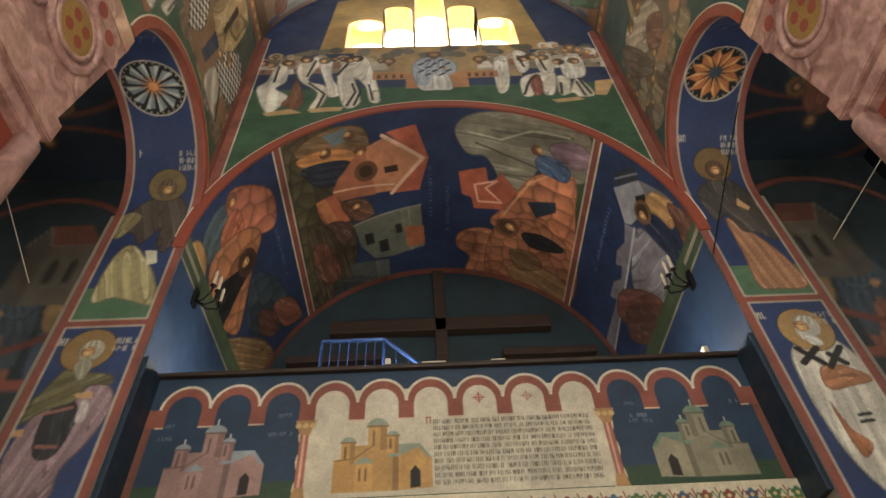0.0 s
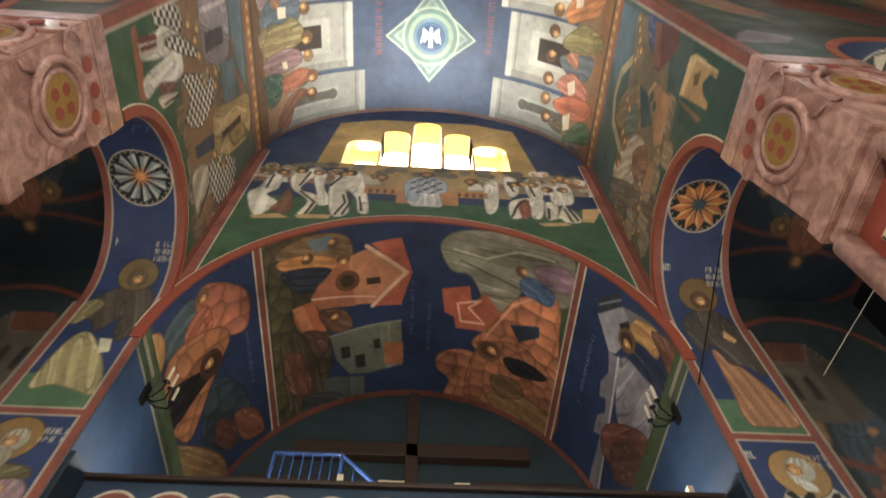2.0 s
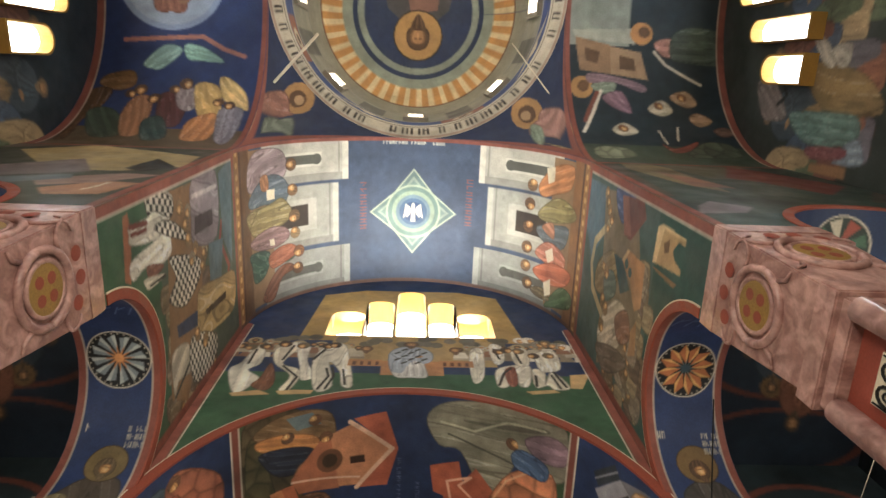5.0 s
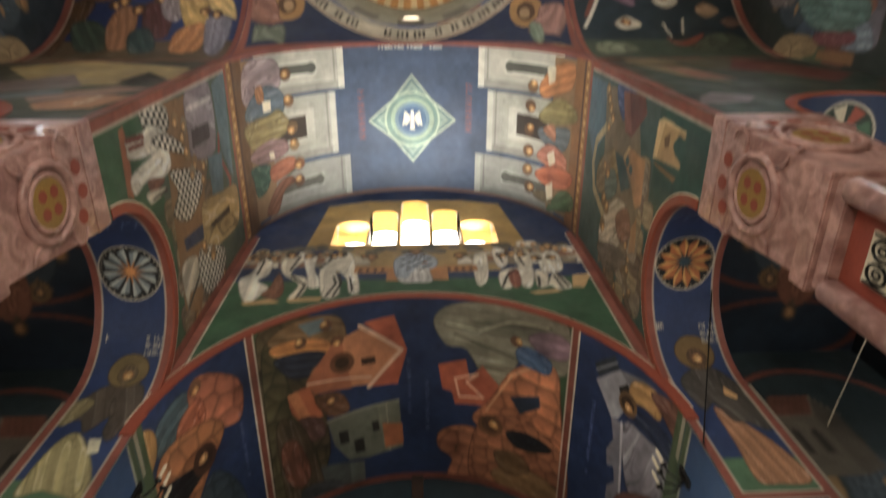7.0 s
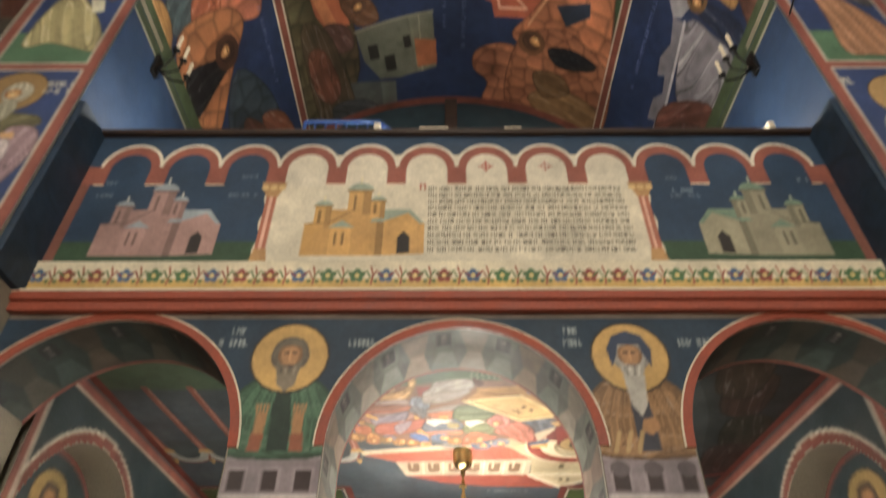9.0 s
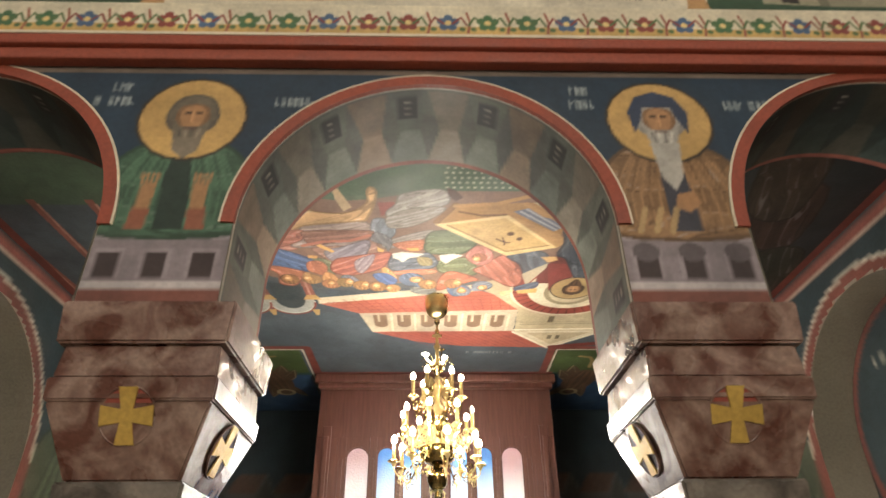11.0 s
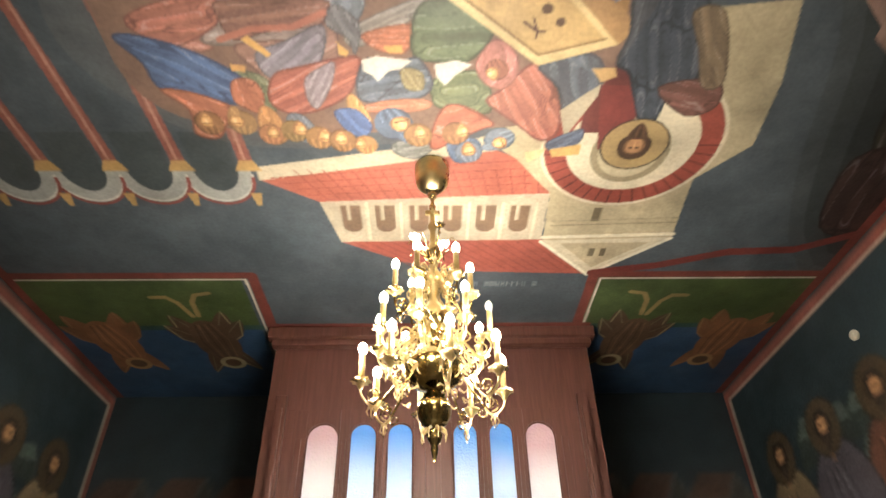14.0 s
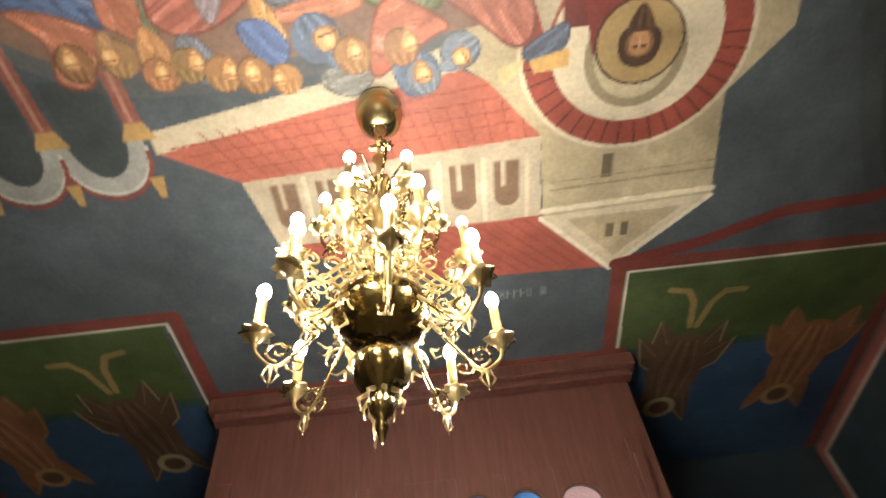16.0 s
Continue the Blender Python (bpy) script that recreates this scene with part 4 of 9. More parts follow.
# ---- side walls of the west arm with their arches, and the same on the transept side
def paint_side(s):
    """Wall above the side arch; u runs from the pier to the west, v up."""
    L, H = Y_WEST - Y_PIER, Z_SPR - Z_CAP
    c = Fresco(L, H, .02, "4a5a4c" if s < 0 else "3c5a58", 20 + s)
    r = c.rng
    c.rect(0, 0, L, 1.25, GREEN if s < 0 else "1f4f48")
    for k in range(60):       # far crowd that fills the ground
        x, z = r.uniform(.9, L - .1), r.uniform(1.3, 2.7)
        cloth(c, [(x - .14, z - .2), (x + .14, z - .2), (x + .12, z + .1), (x - .1, z + .12)], ("7a6448", "94805c", "6a5444", "8a7a64")[k % 4], 4)
        head(c, x, z + .18, .085, r.uniform(-.4, .4), "6a5034", k % 3 == 0)
    if s < 0:
        c.poly([(0.16, 1.56), (0.19, 2.59), (1.19, 2.57), (2.15, 2.38), (2.79, 1.72), (2.53, 1.26), (1.43, 1.4)], "8a6238")
        c.poly([(0.2, 0.5), (0.18, 0.61), (0.41, 0.64), (0.88, 0.55), (0.82, 0.43)], "a4582c")
        cloth(c, [(0.32, 0.63), (0.32, 1.05), (0.1, 1.22), (0.22, 1.71), (0.45, 1.63), (0.59, 1.23), (0.51, 0.64), (0.4, 0.6)], "d4ccbc", 4)
        checker(c, [(0.09, 1.02), (0.11, 1.34), (0.26, 1.72), (0.46, 1.65), (0.29, 1.21), (0.31, 1.05)], .075)
        c.line([(0.33, 0.63), (0.37, 1.0)], .06, "7a3428")
        c.line([(0.41, 0.65), (0.44, 0.98)], .05, "7a3428")
        cloth(c, [(0.67, 0.59), (0.61, 1.14), (0.56, 1.51), (0.83, 1.59), (0.89, 1.29), (0.81, 0.9), (0.86, 0.6)], "dcd4c4", 4)
        cloth(c, [(0.81, 0.94), (0.92, 1.35), (0.98, 1.14), (0.95, 0.95)], "7a4430")
        cloth(c, [(0.93, 0.87), (1.04, 1.39), (1.07, 0.96), (1.01, 0.86)], "d0c4b0", 3)
        c.line([(1.03, 0.97), (1.05, 1.37)], .03, "2e2a26")
        checker(c, [(0.48, 1.17), (0.48, 1.6), (0.79, 2.13), (0.79, 1.92)], .075)
        checker(c, [(0.89, 1.52), (1.14, 2.4), (1.37, 2.5), (1.6, 1.91), (1.38, 1.41), (1.18, 1.66)], .07)
        cloth(c, [(0.16, 2.37), (0.19, 3.28), (1.06, 3.21), (0.96, 2.32), (0.64, 2.27)], "8a7c84", 2)
        c.poly([(0.33, 2.34), (0.36, 3.29), (0.42, 3.28), (0.39, 2.32)], "c0b4b4")
        c.poly([(0.62, 2.39), (0.66, 3.07), (0.87, 3.06), (0.85, 2.34)], "4a3c40")
        c.line([(0.93, 3.42), (1.17, 3.31), (1.65, 3.68), (1.81, 3.57)], .09, "963c2c")
        c.poly([(0.23, 3.41), (0.1, 4.03), (1.65, 3.84), (1.17, 3.46)], "54707c")
        c.poly([(1.09, 2.84), (1.17, 3.46), (1.71, 3.28), (1.6, 2.81)], "54707c")
        cloth(c, [(1.57, 2.43), (1.69, 3.21), (1.82, 3.91), (2.34, 3.82), (2.35, 3.09), (2.16, 2.19), (1.77, 2.27)], "a88a50", 2)
        c.poly([(1.92, 2.55), (1.97, 3.46), (2.07, 3.44), (2.01, 2.6)], "3c2a18")
        c.poly([(1.74, 1.57), (1.81, 2.27), (2.01, 2.23), (1.9, 1.59)], "2c3c5c")
        cloth(c, [(2.03, 1.36), (2.09, 1.87), (2.46, 1.92), (2.41, 1.48), (2.6, 1.36)], "b0a490", 4)
        c.line([(2.55, 1.37), (2.43, 1.69), (2.35, 1.87)], .05, "2e2a26")
        checker(c, [(2.07, 2.0), (2.44, 2.95), (2.77, 2.72), (2.67, 1.97)], .07)
        head(c, 0.4, 1.91, 0.101, -0.1, "8a6a40")
        head(c, 0.5, 2.16, 0.100, -0.0, "8a7858")
        head(c, 0.64, 2.06, 0.099, -0.1, "7a5c34")
        head(c, 0.84, 2.12, 0.102, -0.1, "8a6a40")
        head(c, 1.01, 2.33, 0.100, -0.1, "8a6a40")
        head(c, 1.18, 2.63, 0.099, -0.1, "7a5c34")
        head(c, 1.31, 2.55, 0.098, -0.1, "7a5c34")
        head(c, 1.1, 2.2, 0.098, -0.2, "8a7858")
        head(c, 2.12, 2.2, 0.097, -0.2, "7a5c34")
        head(c, 2.31, 2.48, 0.104, -0.2, "8a6a40")
    else:
        c.poly([(0.23, 4.44), (0.22, 3.06), (0.77, 3.02), (1.35, 3.62), (0.9, 4.11)], "4a6a7c")
        c.poly([(0.25, 3.26), (0.13, 1.99), (0.77, 1.7), (1.49, 1.53), (2.33, 2.07), (2.72, 2.86), (1.62, 2.99)], "7c6c52")
        c.line([(0.66, 2.92), (1.07, 3.5), (1.43, 3.58), (1.77, 3.41), (2.01, 2.8)], .12, "b09a6c")
        cloth(c, [(0.17, 2.81), (0.05, 2.19), (0.36, 2.0), (0.55, 2.48)], "42588a", 5)
        c.poly([(0.21, 2.54), (0.12, 1.78), (0.32, 1.64), (0.69, 2.07), (0.68, 2.32)], "7a4038")
        c.poly([(0.21, 2.54), (0.18, 2.31), (0.64, 2.07), (0.68, 2.32)], "98584c")
        cloth(c, [(1.35, 3.28), (0.99, 2.7), (1.17, 2.32), (1.61, 2.69), (1.73, 3.26)], "8a7448", 6)
        c.poly([(1.01, 2.62), (0.99, 2.27), (1.28, 1.9), (1.44, 2.22)], "2c5058")
        c.poly([(1.0, 2.29), (0.82, 2.13), (0.83, 1.51), (1.36, 1.48), (1.47, 1.67), (1.17, 1.94)], "b07c48")
        c.poly([(1.0, 2.29), (0.82, 2.13), (0.81, 2.04), (1.0, 2.19)], "d0a468")
        c.disc(1.0, 2.11, 0.067, "2c5a60")
        c.disc(1.07, 1.96, 0.065, "2c5a60")
        c.disc(1.28, 2.04, 0.067, "2c5a60")
        cloth(c, [(2.18, 2.96), (1.59, 2.41), (1.62, 1.85), (2.19, 2.13), (2.47, 2.74)], "b8a890", 7)
        cloth(c, [(1.41, 2.93), (1.25, 2.57), (1.49, 2.39), (1.73, 2.78)], "5c7068", 4)
        cloth(c, [(1.81, 2.31), (1.56, 1.91), (1.85, 1.71), (2.06, 2.06)], "8a5a40", 4)
        c.poly([(2.07, 1.7), (1.72, 1.69), (1.54, 1.55), (1.96, 1.47)], "a87844")
        cloth(c, [(2.48, 2.98), (2.18, 2.14), (2.24, 1.72), (2.67, 2.48)], "6a5a4c", 6)
        head(c, 0.3, 3.17, 0.097, -0.1, "8a6a40")
        head(c, 0.4, 3.09, 0.096, -0.1, "7a5c34")
        head(c, 0.5, 2.99, 0.095, -0.2, "8a6a40")
        head(c, 0.6, 2.88, 0.094, -0.2, "7a5c34")
        head(c, 1.26, 3.01, 0.108, -0.3, "8a7858")
        head(c, 1.34, 2.85, 0.106, -0.3, "8a6a40")
        head(c, 1.77, 2.89, 0.109, -0.4, "7a5c34")
        head(c, 1.84, 2.73, 0.106, -0.4, "8a6a40")
        head(c, 2.12, 2.83, 0.110, -0.4, "7a5c34")
        head(c, 0.77, 3.02, 0.097, -0.2, "8a7858")
        c.poly([(0.73, 1.31), (0.31, 1.27), (0.26, 1.15), (0.27, 0.54), (0.35, 0.54), (0.34, 0.7), (0.47, 0.82), (0.55, 0.75), (0.6, 0.58), (0.66, 0.57), (0.71, 1.13)], "b08a50")
        c.poly([(0.31, 1.27), (0.26, 1.15), (0.27, 0.54), (0.3, 0.56), (0.3, 1.09), (0.71, 1.21), (0.73, 1.31)], "cfae70")
        c.poly([(0.45, 1.07), (0.37, 0.92), (0.51, 0.91), (0.55, 1.02)], "6a4c2c")
        c.poly([(0.77, 1.3), (0.77, 0.63), (0.83, 0.69), (0.8, 1.18)], "8a6434")
    c.rect(0, 0, .12, H, RED)
    c.rect(.12, 0, .14, H, CREAM)
    c.rect(L - .12, 0, L, H, RED)
    c.rect(0, H - .12, L, H, RED)
    c.mottle(.16, .3)
    c.open_where(lambda x, y: (x + Y_PIER + 1.35) ** 2 + np.maximum(0, y - (Z_SIDE - Z_CAP)) ** 2 < 1.0)
    return c


def side_bay(s):
    """Side wall with its arch to the aisle."""
    x = s * HW
    wall = shell("wall_south" if s < 0 else "wall_north", "frescoed wall of the west arm over a round arch")
    pl = lambda u, z, d: (x + s * (.006 + d), u, z)
    strip_solid("masonry", [(-1.35 - math.cos(a), Z_SIDE + 1.012 * math.sin(a), Z_SPR + .1) for a in arc(0, math.pi, 48)], pl, .85, M_PLASTER, wall)
    strip_solid("masonry", [(-3.23, Z_CAP, Z_SPR + .1), (-2.35, Z_CAP, Z_SPR + .1)], pl, .85, M_PLASTER, wall)
    c = paint_side(s)
    c.build("fresco", lambda u, v: (x + 0 * u, u + Y_PIER, v + Z_CAP), wall)
    fr = lambda a: ((x, -1.35 + math.cos(a), Z_SIDE + math.sin(a)), (0, math.cos(a), math.sin(a)), (1, 0, 0))
    sweep("arch_band", arc(0, math.pi, 40), fr, [(-.004, -.012), (.1, -.012), (.1, .012), (-.004, .012)], M_RED, wall)
    sweep("arch_line", arc(0.1, math.pi, 40), fr, [(.1, -.009), (.116, -.009), (.116, .009), (.1, .009)], M_LINE, wall)


for s in (-1, 1):
    side_bay(s)


# ---- west pilasters with two standing saints each
def pilaster(s):
    pil = shell("wall_pilaster", "painted west pilaster with two framed saints in blue panels", "pilaster")
    x0, x1 = sorted((s * HW, s * 3.62))
    bm = bmesh.new()
    box(bm, x0, x1, Y_WEST + .006, Y_WEST + .9, 0, Z_SIDE)
    part("masonry", bm, M_PLASTER, pil)
    W, J = .88, Z_SIDE - 1.6
    c = Fresco(W, J + math.pi, .012, "20396a", 40 + s)
    r, o, m = c.rng, lambda z: z - 1.6, W / 2
    c.rect(0, 0, W, o(3.7), GREEN)
    c.rect(0, o(5.75), W, o(6.15), "46704e")
    if s < 0:
        cloth(c, [(0.19, 4.39), (0.22, 5.0), (0.38, 5.14), (0.7, 4.68), (0.79, 4.32), (0.57, 4.37), (0.39, 4.42)], "a89a60", 7)
        c.poly([(0.5, 5.07), (0.62, 5.06), (0.67, 4.88), (0.58, 4.85)], "cfc8a8")
        cloth(c, [(0.0, 5.47), (0.15, 5.68), (0.3, 5.86), (0.48, 5.91), (0.7, 5.86), (0.78, 5.52), (0.71, 5.05), (0.59, 5.15), (0.55, 5.39), (0.41, 5.16), (0.29, 5.35), (0.12, 5.32)], "54483c", 7)
        cloth(c, [(0.0, 5.49), (0.15, 5.68), (0.3, 5.62), (0.22, 5.36), (0.12, 5.27)], "8a7c50", 4)
        c.disc(0.49, 6.06, 0.209, "7a6434")
        c.disc(0.49, 6.06, 0.216, "3c2c1c", inner=.95)
        head(c, 0.49, 6.01, 0.111, -0.1, "6a5638", 1)
        cloth(c, [(0.13, 2.72), (0.17, 3.07), (0.29, 3.28), (0.53, 3.41), (0.7, 3.4), (0.78, 3.2), (0.7, 2.89), (0.58, 2.67), (0.57, 2.43), (0.28, 2.4)], "94747c", 9)
        cloth(c, [(0.28, 3.14), (0.46, 3.27), (0.54, 3.08), (0.49, 2.79), (0.33, 2.8)], "2c2e34", 3)
        c.line([(0.27, 3.16), (0.47, 3.21)], .03, "94584c")
        c.line([(0.33, 2.87), (0.48, 2.86)], .03, "94584c")
        cloth(c, [(-0.01, 3.12), (0.15, 3.34), (0.24, 3.54), (0.31, 3.62), (0.47, 3.56), (0.67, 3.52), (0.71, 3.43), (0.53, 3.42), (0.46, 3.27), (0.26, 3.19), (0.1, 3.07)], "6c6438", 6)
        cloth(c, [(0.54, 3.08), (0.53, 3.27), (0.59, 3.25), (0.61, 3.09)], "c0b0b0", 2)
        c.poly([(0.43, 3.34), (0.58, 3.36), (0.6, 3.29), (0.47, 3.3)], "c89454")
        c.poly([(0.02, 3.01), (0.17, 3.03), (0.18, 2.96), (0.06, 2.96)], "c89454")
        c.disc(0.39, 3.8, 0.228, "96702c")
        c.disc(0.39, 3.8, 0.234, "3c2c1c", inner=.96)
        head(c, 0.42, 3.78, 0.114, 0.2, "b0a890", 1)
        cloth(c, [(0.33, 3.63), (0.42, 3.71), (0.48, 3.62), (0.43, 3.47)], "a09a80", 4)
    else:
        cloth(c, [(0.34, 5.25), (0.43, 5.19), (0.67, 4.77), (0.77, 4.27), (0.46, 4.23), (0.29, 4.28), (0.32, 4.74)], "b0764a", 7)
        cloth(c, [(0.2, 5.76), (0.44, 5.93), (0.68, 5.85), (0.83, 5.39), (0.76, 4.92), (0.58, 5.04), (0.45, 5.07), (0.38, 5.35), (0.24, 5.24), (0.18, 5.48)], "4c4640", 6)
        c.poly([(0.6, 5.62), (0.68, 5.45), (0.64, 5.4), (0.55, 5.49)], "c89454")
        c.disc(0.47, 6.12, 0.219, "7a5c28")
        c.disc(0.47, 6.12, 0.227, "3c2c1c", inner=.95)
        head(c, 0.48, 6.05, 0.114, 0.2, "5c4028", 1)
        cloth(c, [(0.23, 3.46), (0.38, 3.6), (0.6, 3.63), (0.75, 3.48), (0.82, 3.14), (0.79, 2.8), (0.47, 2.18), (0.26, 2.41), (0.19, 2.86), (0.19, 3.2)], "cdc6b4", 6)
        cloth(c, [(0.41, 3.3), (0.59, 3.32), (0.79, 3.17), (0.56, 3.11), (0.41, 3.08), (0.36, 3.15)], "b8743c", 4)
        cloth(c, [(0.32, 2.97), (0.36, 2.73), (0.46, 2.59), (0.35, 2.48), (0.31, 2.64)], "b06a34", 3)
        c.disc(0.48, 3.72, 0.240, "a8803c")
        c.disc(0.48, 3.72, 0.247, "3c2c1c", inner=.96)
        head(c, 0.5, 3.75, 0.125, -0.2, "b8b4a4", 1)
        cloth(c, [(0.43, 3.67), (0.54, 3.63), (0.55, 3.54), (0.45, 3.56)], "d8d4c8", 3)
        c.line([(0.3, 3.51), (0.46, 3.35)], .06, "1c1a1a")
        c.line([(0.47, 3.51), (0.29, 3.36)], .06, "1c1a1a")
        c.line([(0.55, 3.44), (0.65, 3.34)], .06, "1c1a1a")
        c.line([(0.68, 3.51), (0.5, 3.31)], .06, "1c1a1a")
        c.line([(0.49, 2.84), (0.59, 2.85)], .03, "1c1a1a")
        c.line([(0.48, 2.78), (0.58, 2.79)], .03, "1c1a1a")
    for z, n in ((8.02, 3), (5.46, 2)):
        letters(c, turn(.11, o(z), 0, 1), 2, r, h=.075)
        for k in range(n):
            letters(c, turn(.6, o(z - .085 * k), 0, 1), 5, r, h=.06, gap=.042)
    for a, b in ((5.74, 9.9), (3.73, 5.66)):
        c.line([(.09, o(a)), (W - .09, o(a)), (W - .09, o(b)), (.09, o(b)), (.09, o(a))], .014, CREAM)
    for x in (0.04, W - .04):
        c.line([(x, 0), (x, c.h)], .085, RED)
    for z in (3.7, 5.7):
        c.line([(0, o(z)), (W, o(z))], .07, RED)
    # the painted wheel at the crown of the arch
    y = J + math.pi / 2
    c.disc(m, y, .345, CREAM)
    c.disc(m, y, .332, "14161a")
    p = lambda rr, aa: (m + rr * math.cos(aa), y + rr * math.sin(aa))
    for k in range(12):          # blades round the eye
        a = 2 * math.pi * k / 12
        if s < 0:
            c.poly([p(.06, a), p(.3, a), p(.26, a + .36), p(.06, a + .2)], "7c8a90")
            c.poly([p(.06, a), p(.3, a), p(.28, a + .16)], "b2bab6")
            c.poly([p(.05, a - .2), p(.17, a + .05), p(.05, a + .3)], "c87a2c")
        else:
            c.poly([p(.05, a), p(.22, a), p(.325, a + .18), p(.22, a + .5)], "b8641e")
            c.poly([p(.05, a), p(.22, a), p(.325, a + .18)], "d8a040")
            c.poly([p(.03, a - .1), p(.16, a + .05), p(.03, a + .3)], "2c5868")
            c.poly([p(.03, a - .1), p(.15, a + .05), p(.03, a + .1)], "6a8a8c")
    c.disc(m, y, .05, "d88a34" if s < 0 else "28485a")
    for k in range(30):
        a = 2 * math.pi * k / 30
        c.disc(m + .312 * math.cos(a), y + .312 * math.sin(a), .008, CREAM)
    for k in range(9):
        c.line([(.12 + .07 * k, J + 2.2 + .1 * (k % 2)), (.2 + .07 * k, J + 2.35)], .012, "4c6a9c")
    c.mottle(.1, .2)

    def bent(u, v):
        t = np.maximum(0, v - J)
        return x0 + u + (.04 if s < 0 else 0), np.where(v < J, Y_WEST, -1.35 + (1 - .004) * np.cos(t)), np.where(v < J, v + 1.6, Z_SIDE + (1 - .004) * np.sin(t))
    c.build("fresco", bent, pil)


for s in (-1, 1):
    pilaster(s)

# ---- gallery parapet with the founder's inscription
parapet = shell("parapet", "painted gallery parapet with churches and a long inscription", "parapet")
bm = bmesh.new()
box(bm, -HW, HW, Y_PAR + .006, Y_PAR + .22, 3.86, 5.3)
part("masonry", bm, M_PLASTER, parapet)


def little_church(c, T, wall, roof, light):
    """Domed church of towers, apse and porch, a unit wide."""
    c.poly(T([(-.5, 0), (.15, 0), (.15, .36), (.02, .5), (-.32, .5), (-.42, .36), (-.5, .34)]), wall)
    c.poly(T([(.1, 0), (.5, .02), (.5, .34), (.36, .5), (.12, .34)]), shade(wall, 1.15))
    c.poly(T([(.04, .36), (.14, .5), (.38, .5), (.5, .34), (.46, .34), (.36, .46), (.14, .36)]), roof)
    c.poly(T([(.1, 0), (.16, 0), (.16, .36), (.1, .36)]), shade(wall, .6))
    for x, z, w, h in ((-.06, .5, .1, .22), (-.36, .36, .07, .18), (.1, .46, .06, .14)):
        c.poly(T([(x - w, z - .06), (x + w, z - .06), (x + w, z + h), (x - w, z + h)]), shade(wall, 1.1))
        c.poly(T([(x + w * .3, z - .06), (x + w, z - .06), (x + w, z + h), (x + w * .3, z + h)]), shade(wall, .7))
        c.poly(T([(x + w * 1.15 * math.cos(a), z + h + w * .95 * math.sin(a)) for a in arc(0, math.pi, 10)]), roof)
        c.line(T([(x, z + h + w), (x, z + h + w * 1.6)]), .012, light)
        c.line(T([(x - w * .4, z), (x - w * .4, z + h * .7)]), .02, shade(wall, .45))
        c.line(T([(x - w * 1.1, z + h), (x + w * 1.1, z + h)]), .016, shade(wall, .55))
    c.poly(T([(x2, z2) for x2, z2 in ((-.28, 0), (-.1, 0), (-.1, .26), (-.14, .31), (-.24, .31), (-.28, .26))]), shade(wall, 1.2))
    c.poly(T([(-.3, .3), (-.19, .38), (-.08, .3)]), roof)
    for x in (-.23, -.17):
        c.line(T([(x, .12), (x, .24)]), .018, shade(wall, .45))
    c.poly(T([(.28, .02), (.38, .03), (.38, .2), (.33, .26), (.28, .2)]), DARK)
    c.line(T([(-.5, .34), (-.3, .35), (-.1, .5)]), .012, shade(wall, .5))


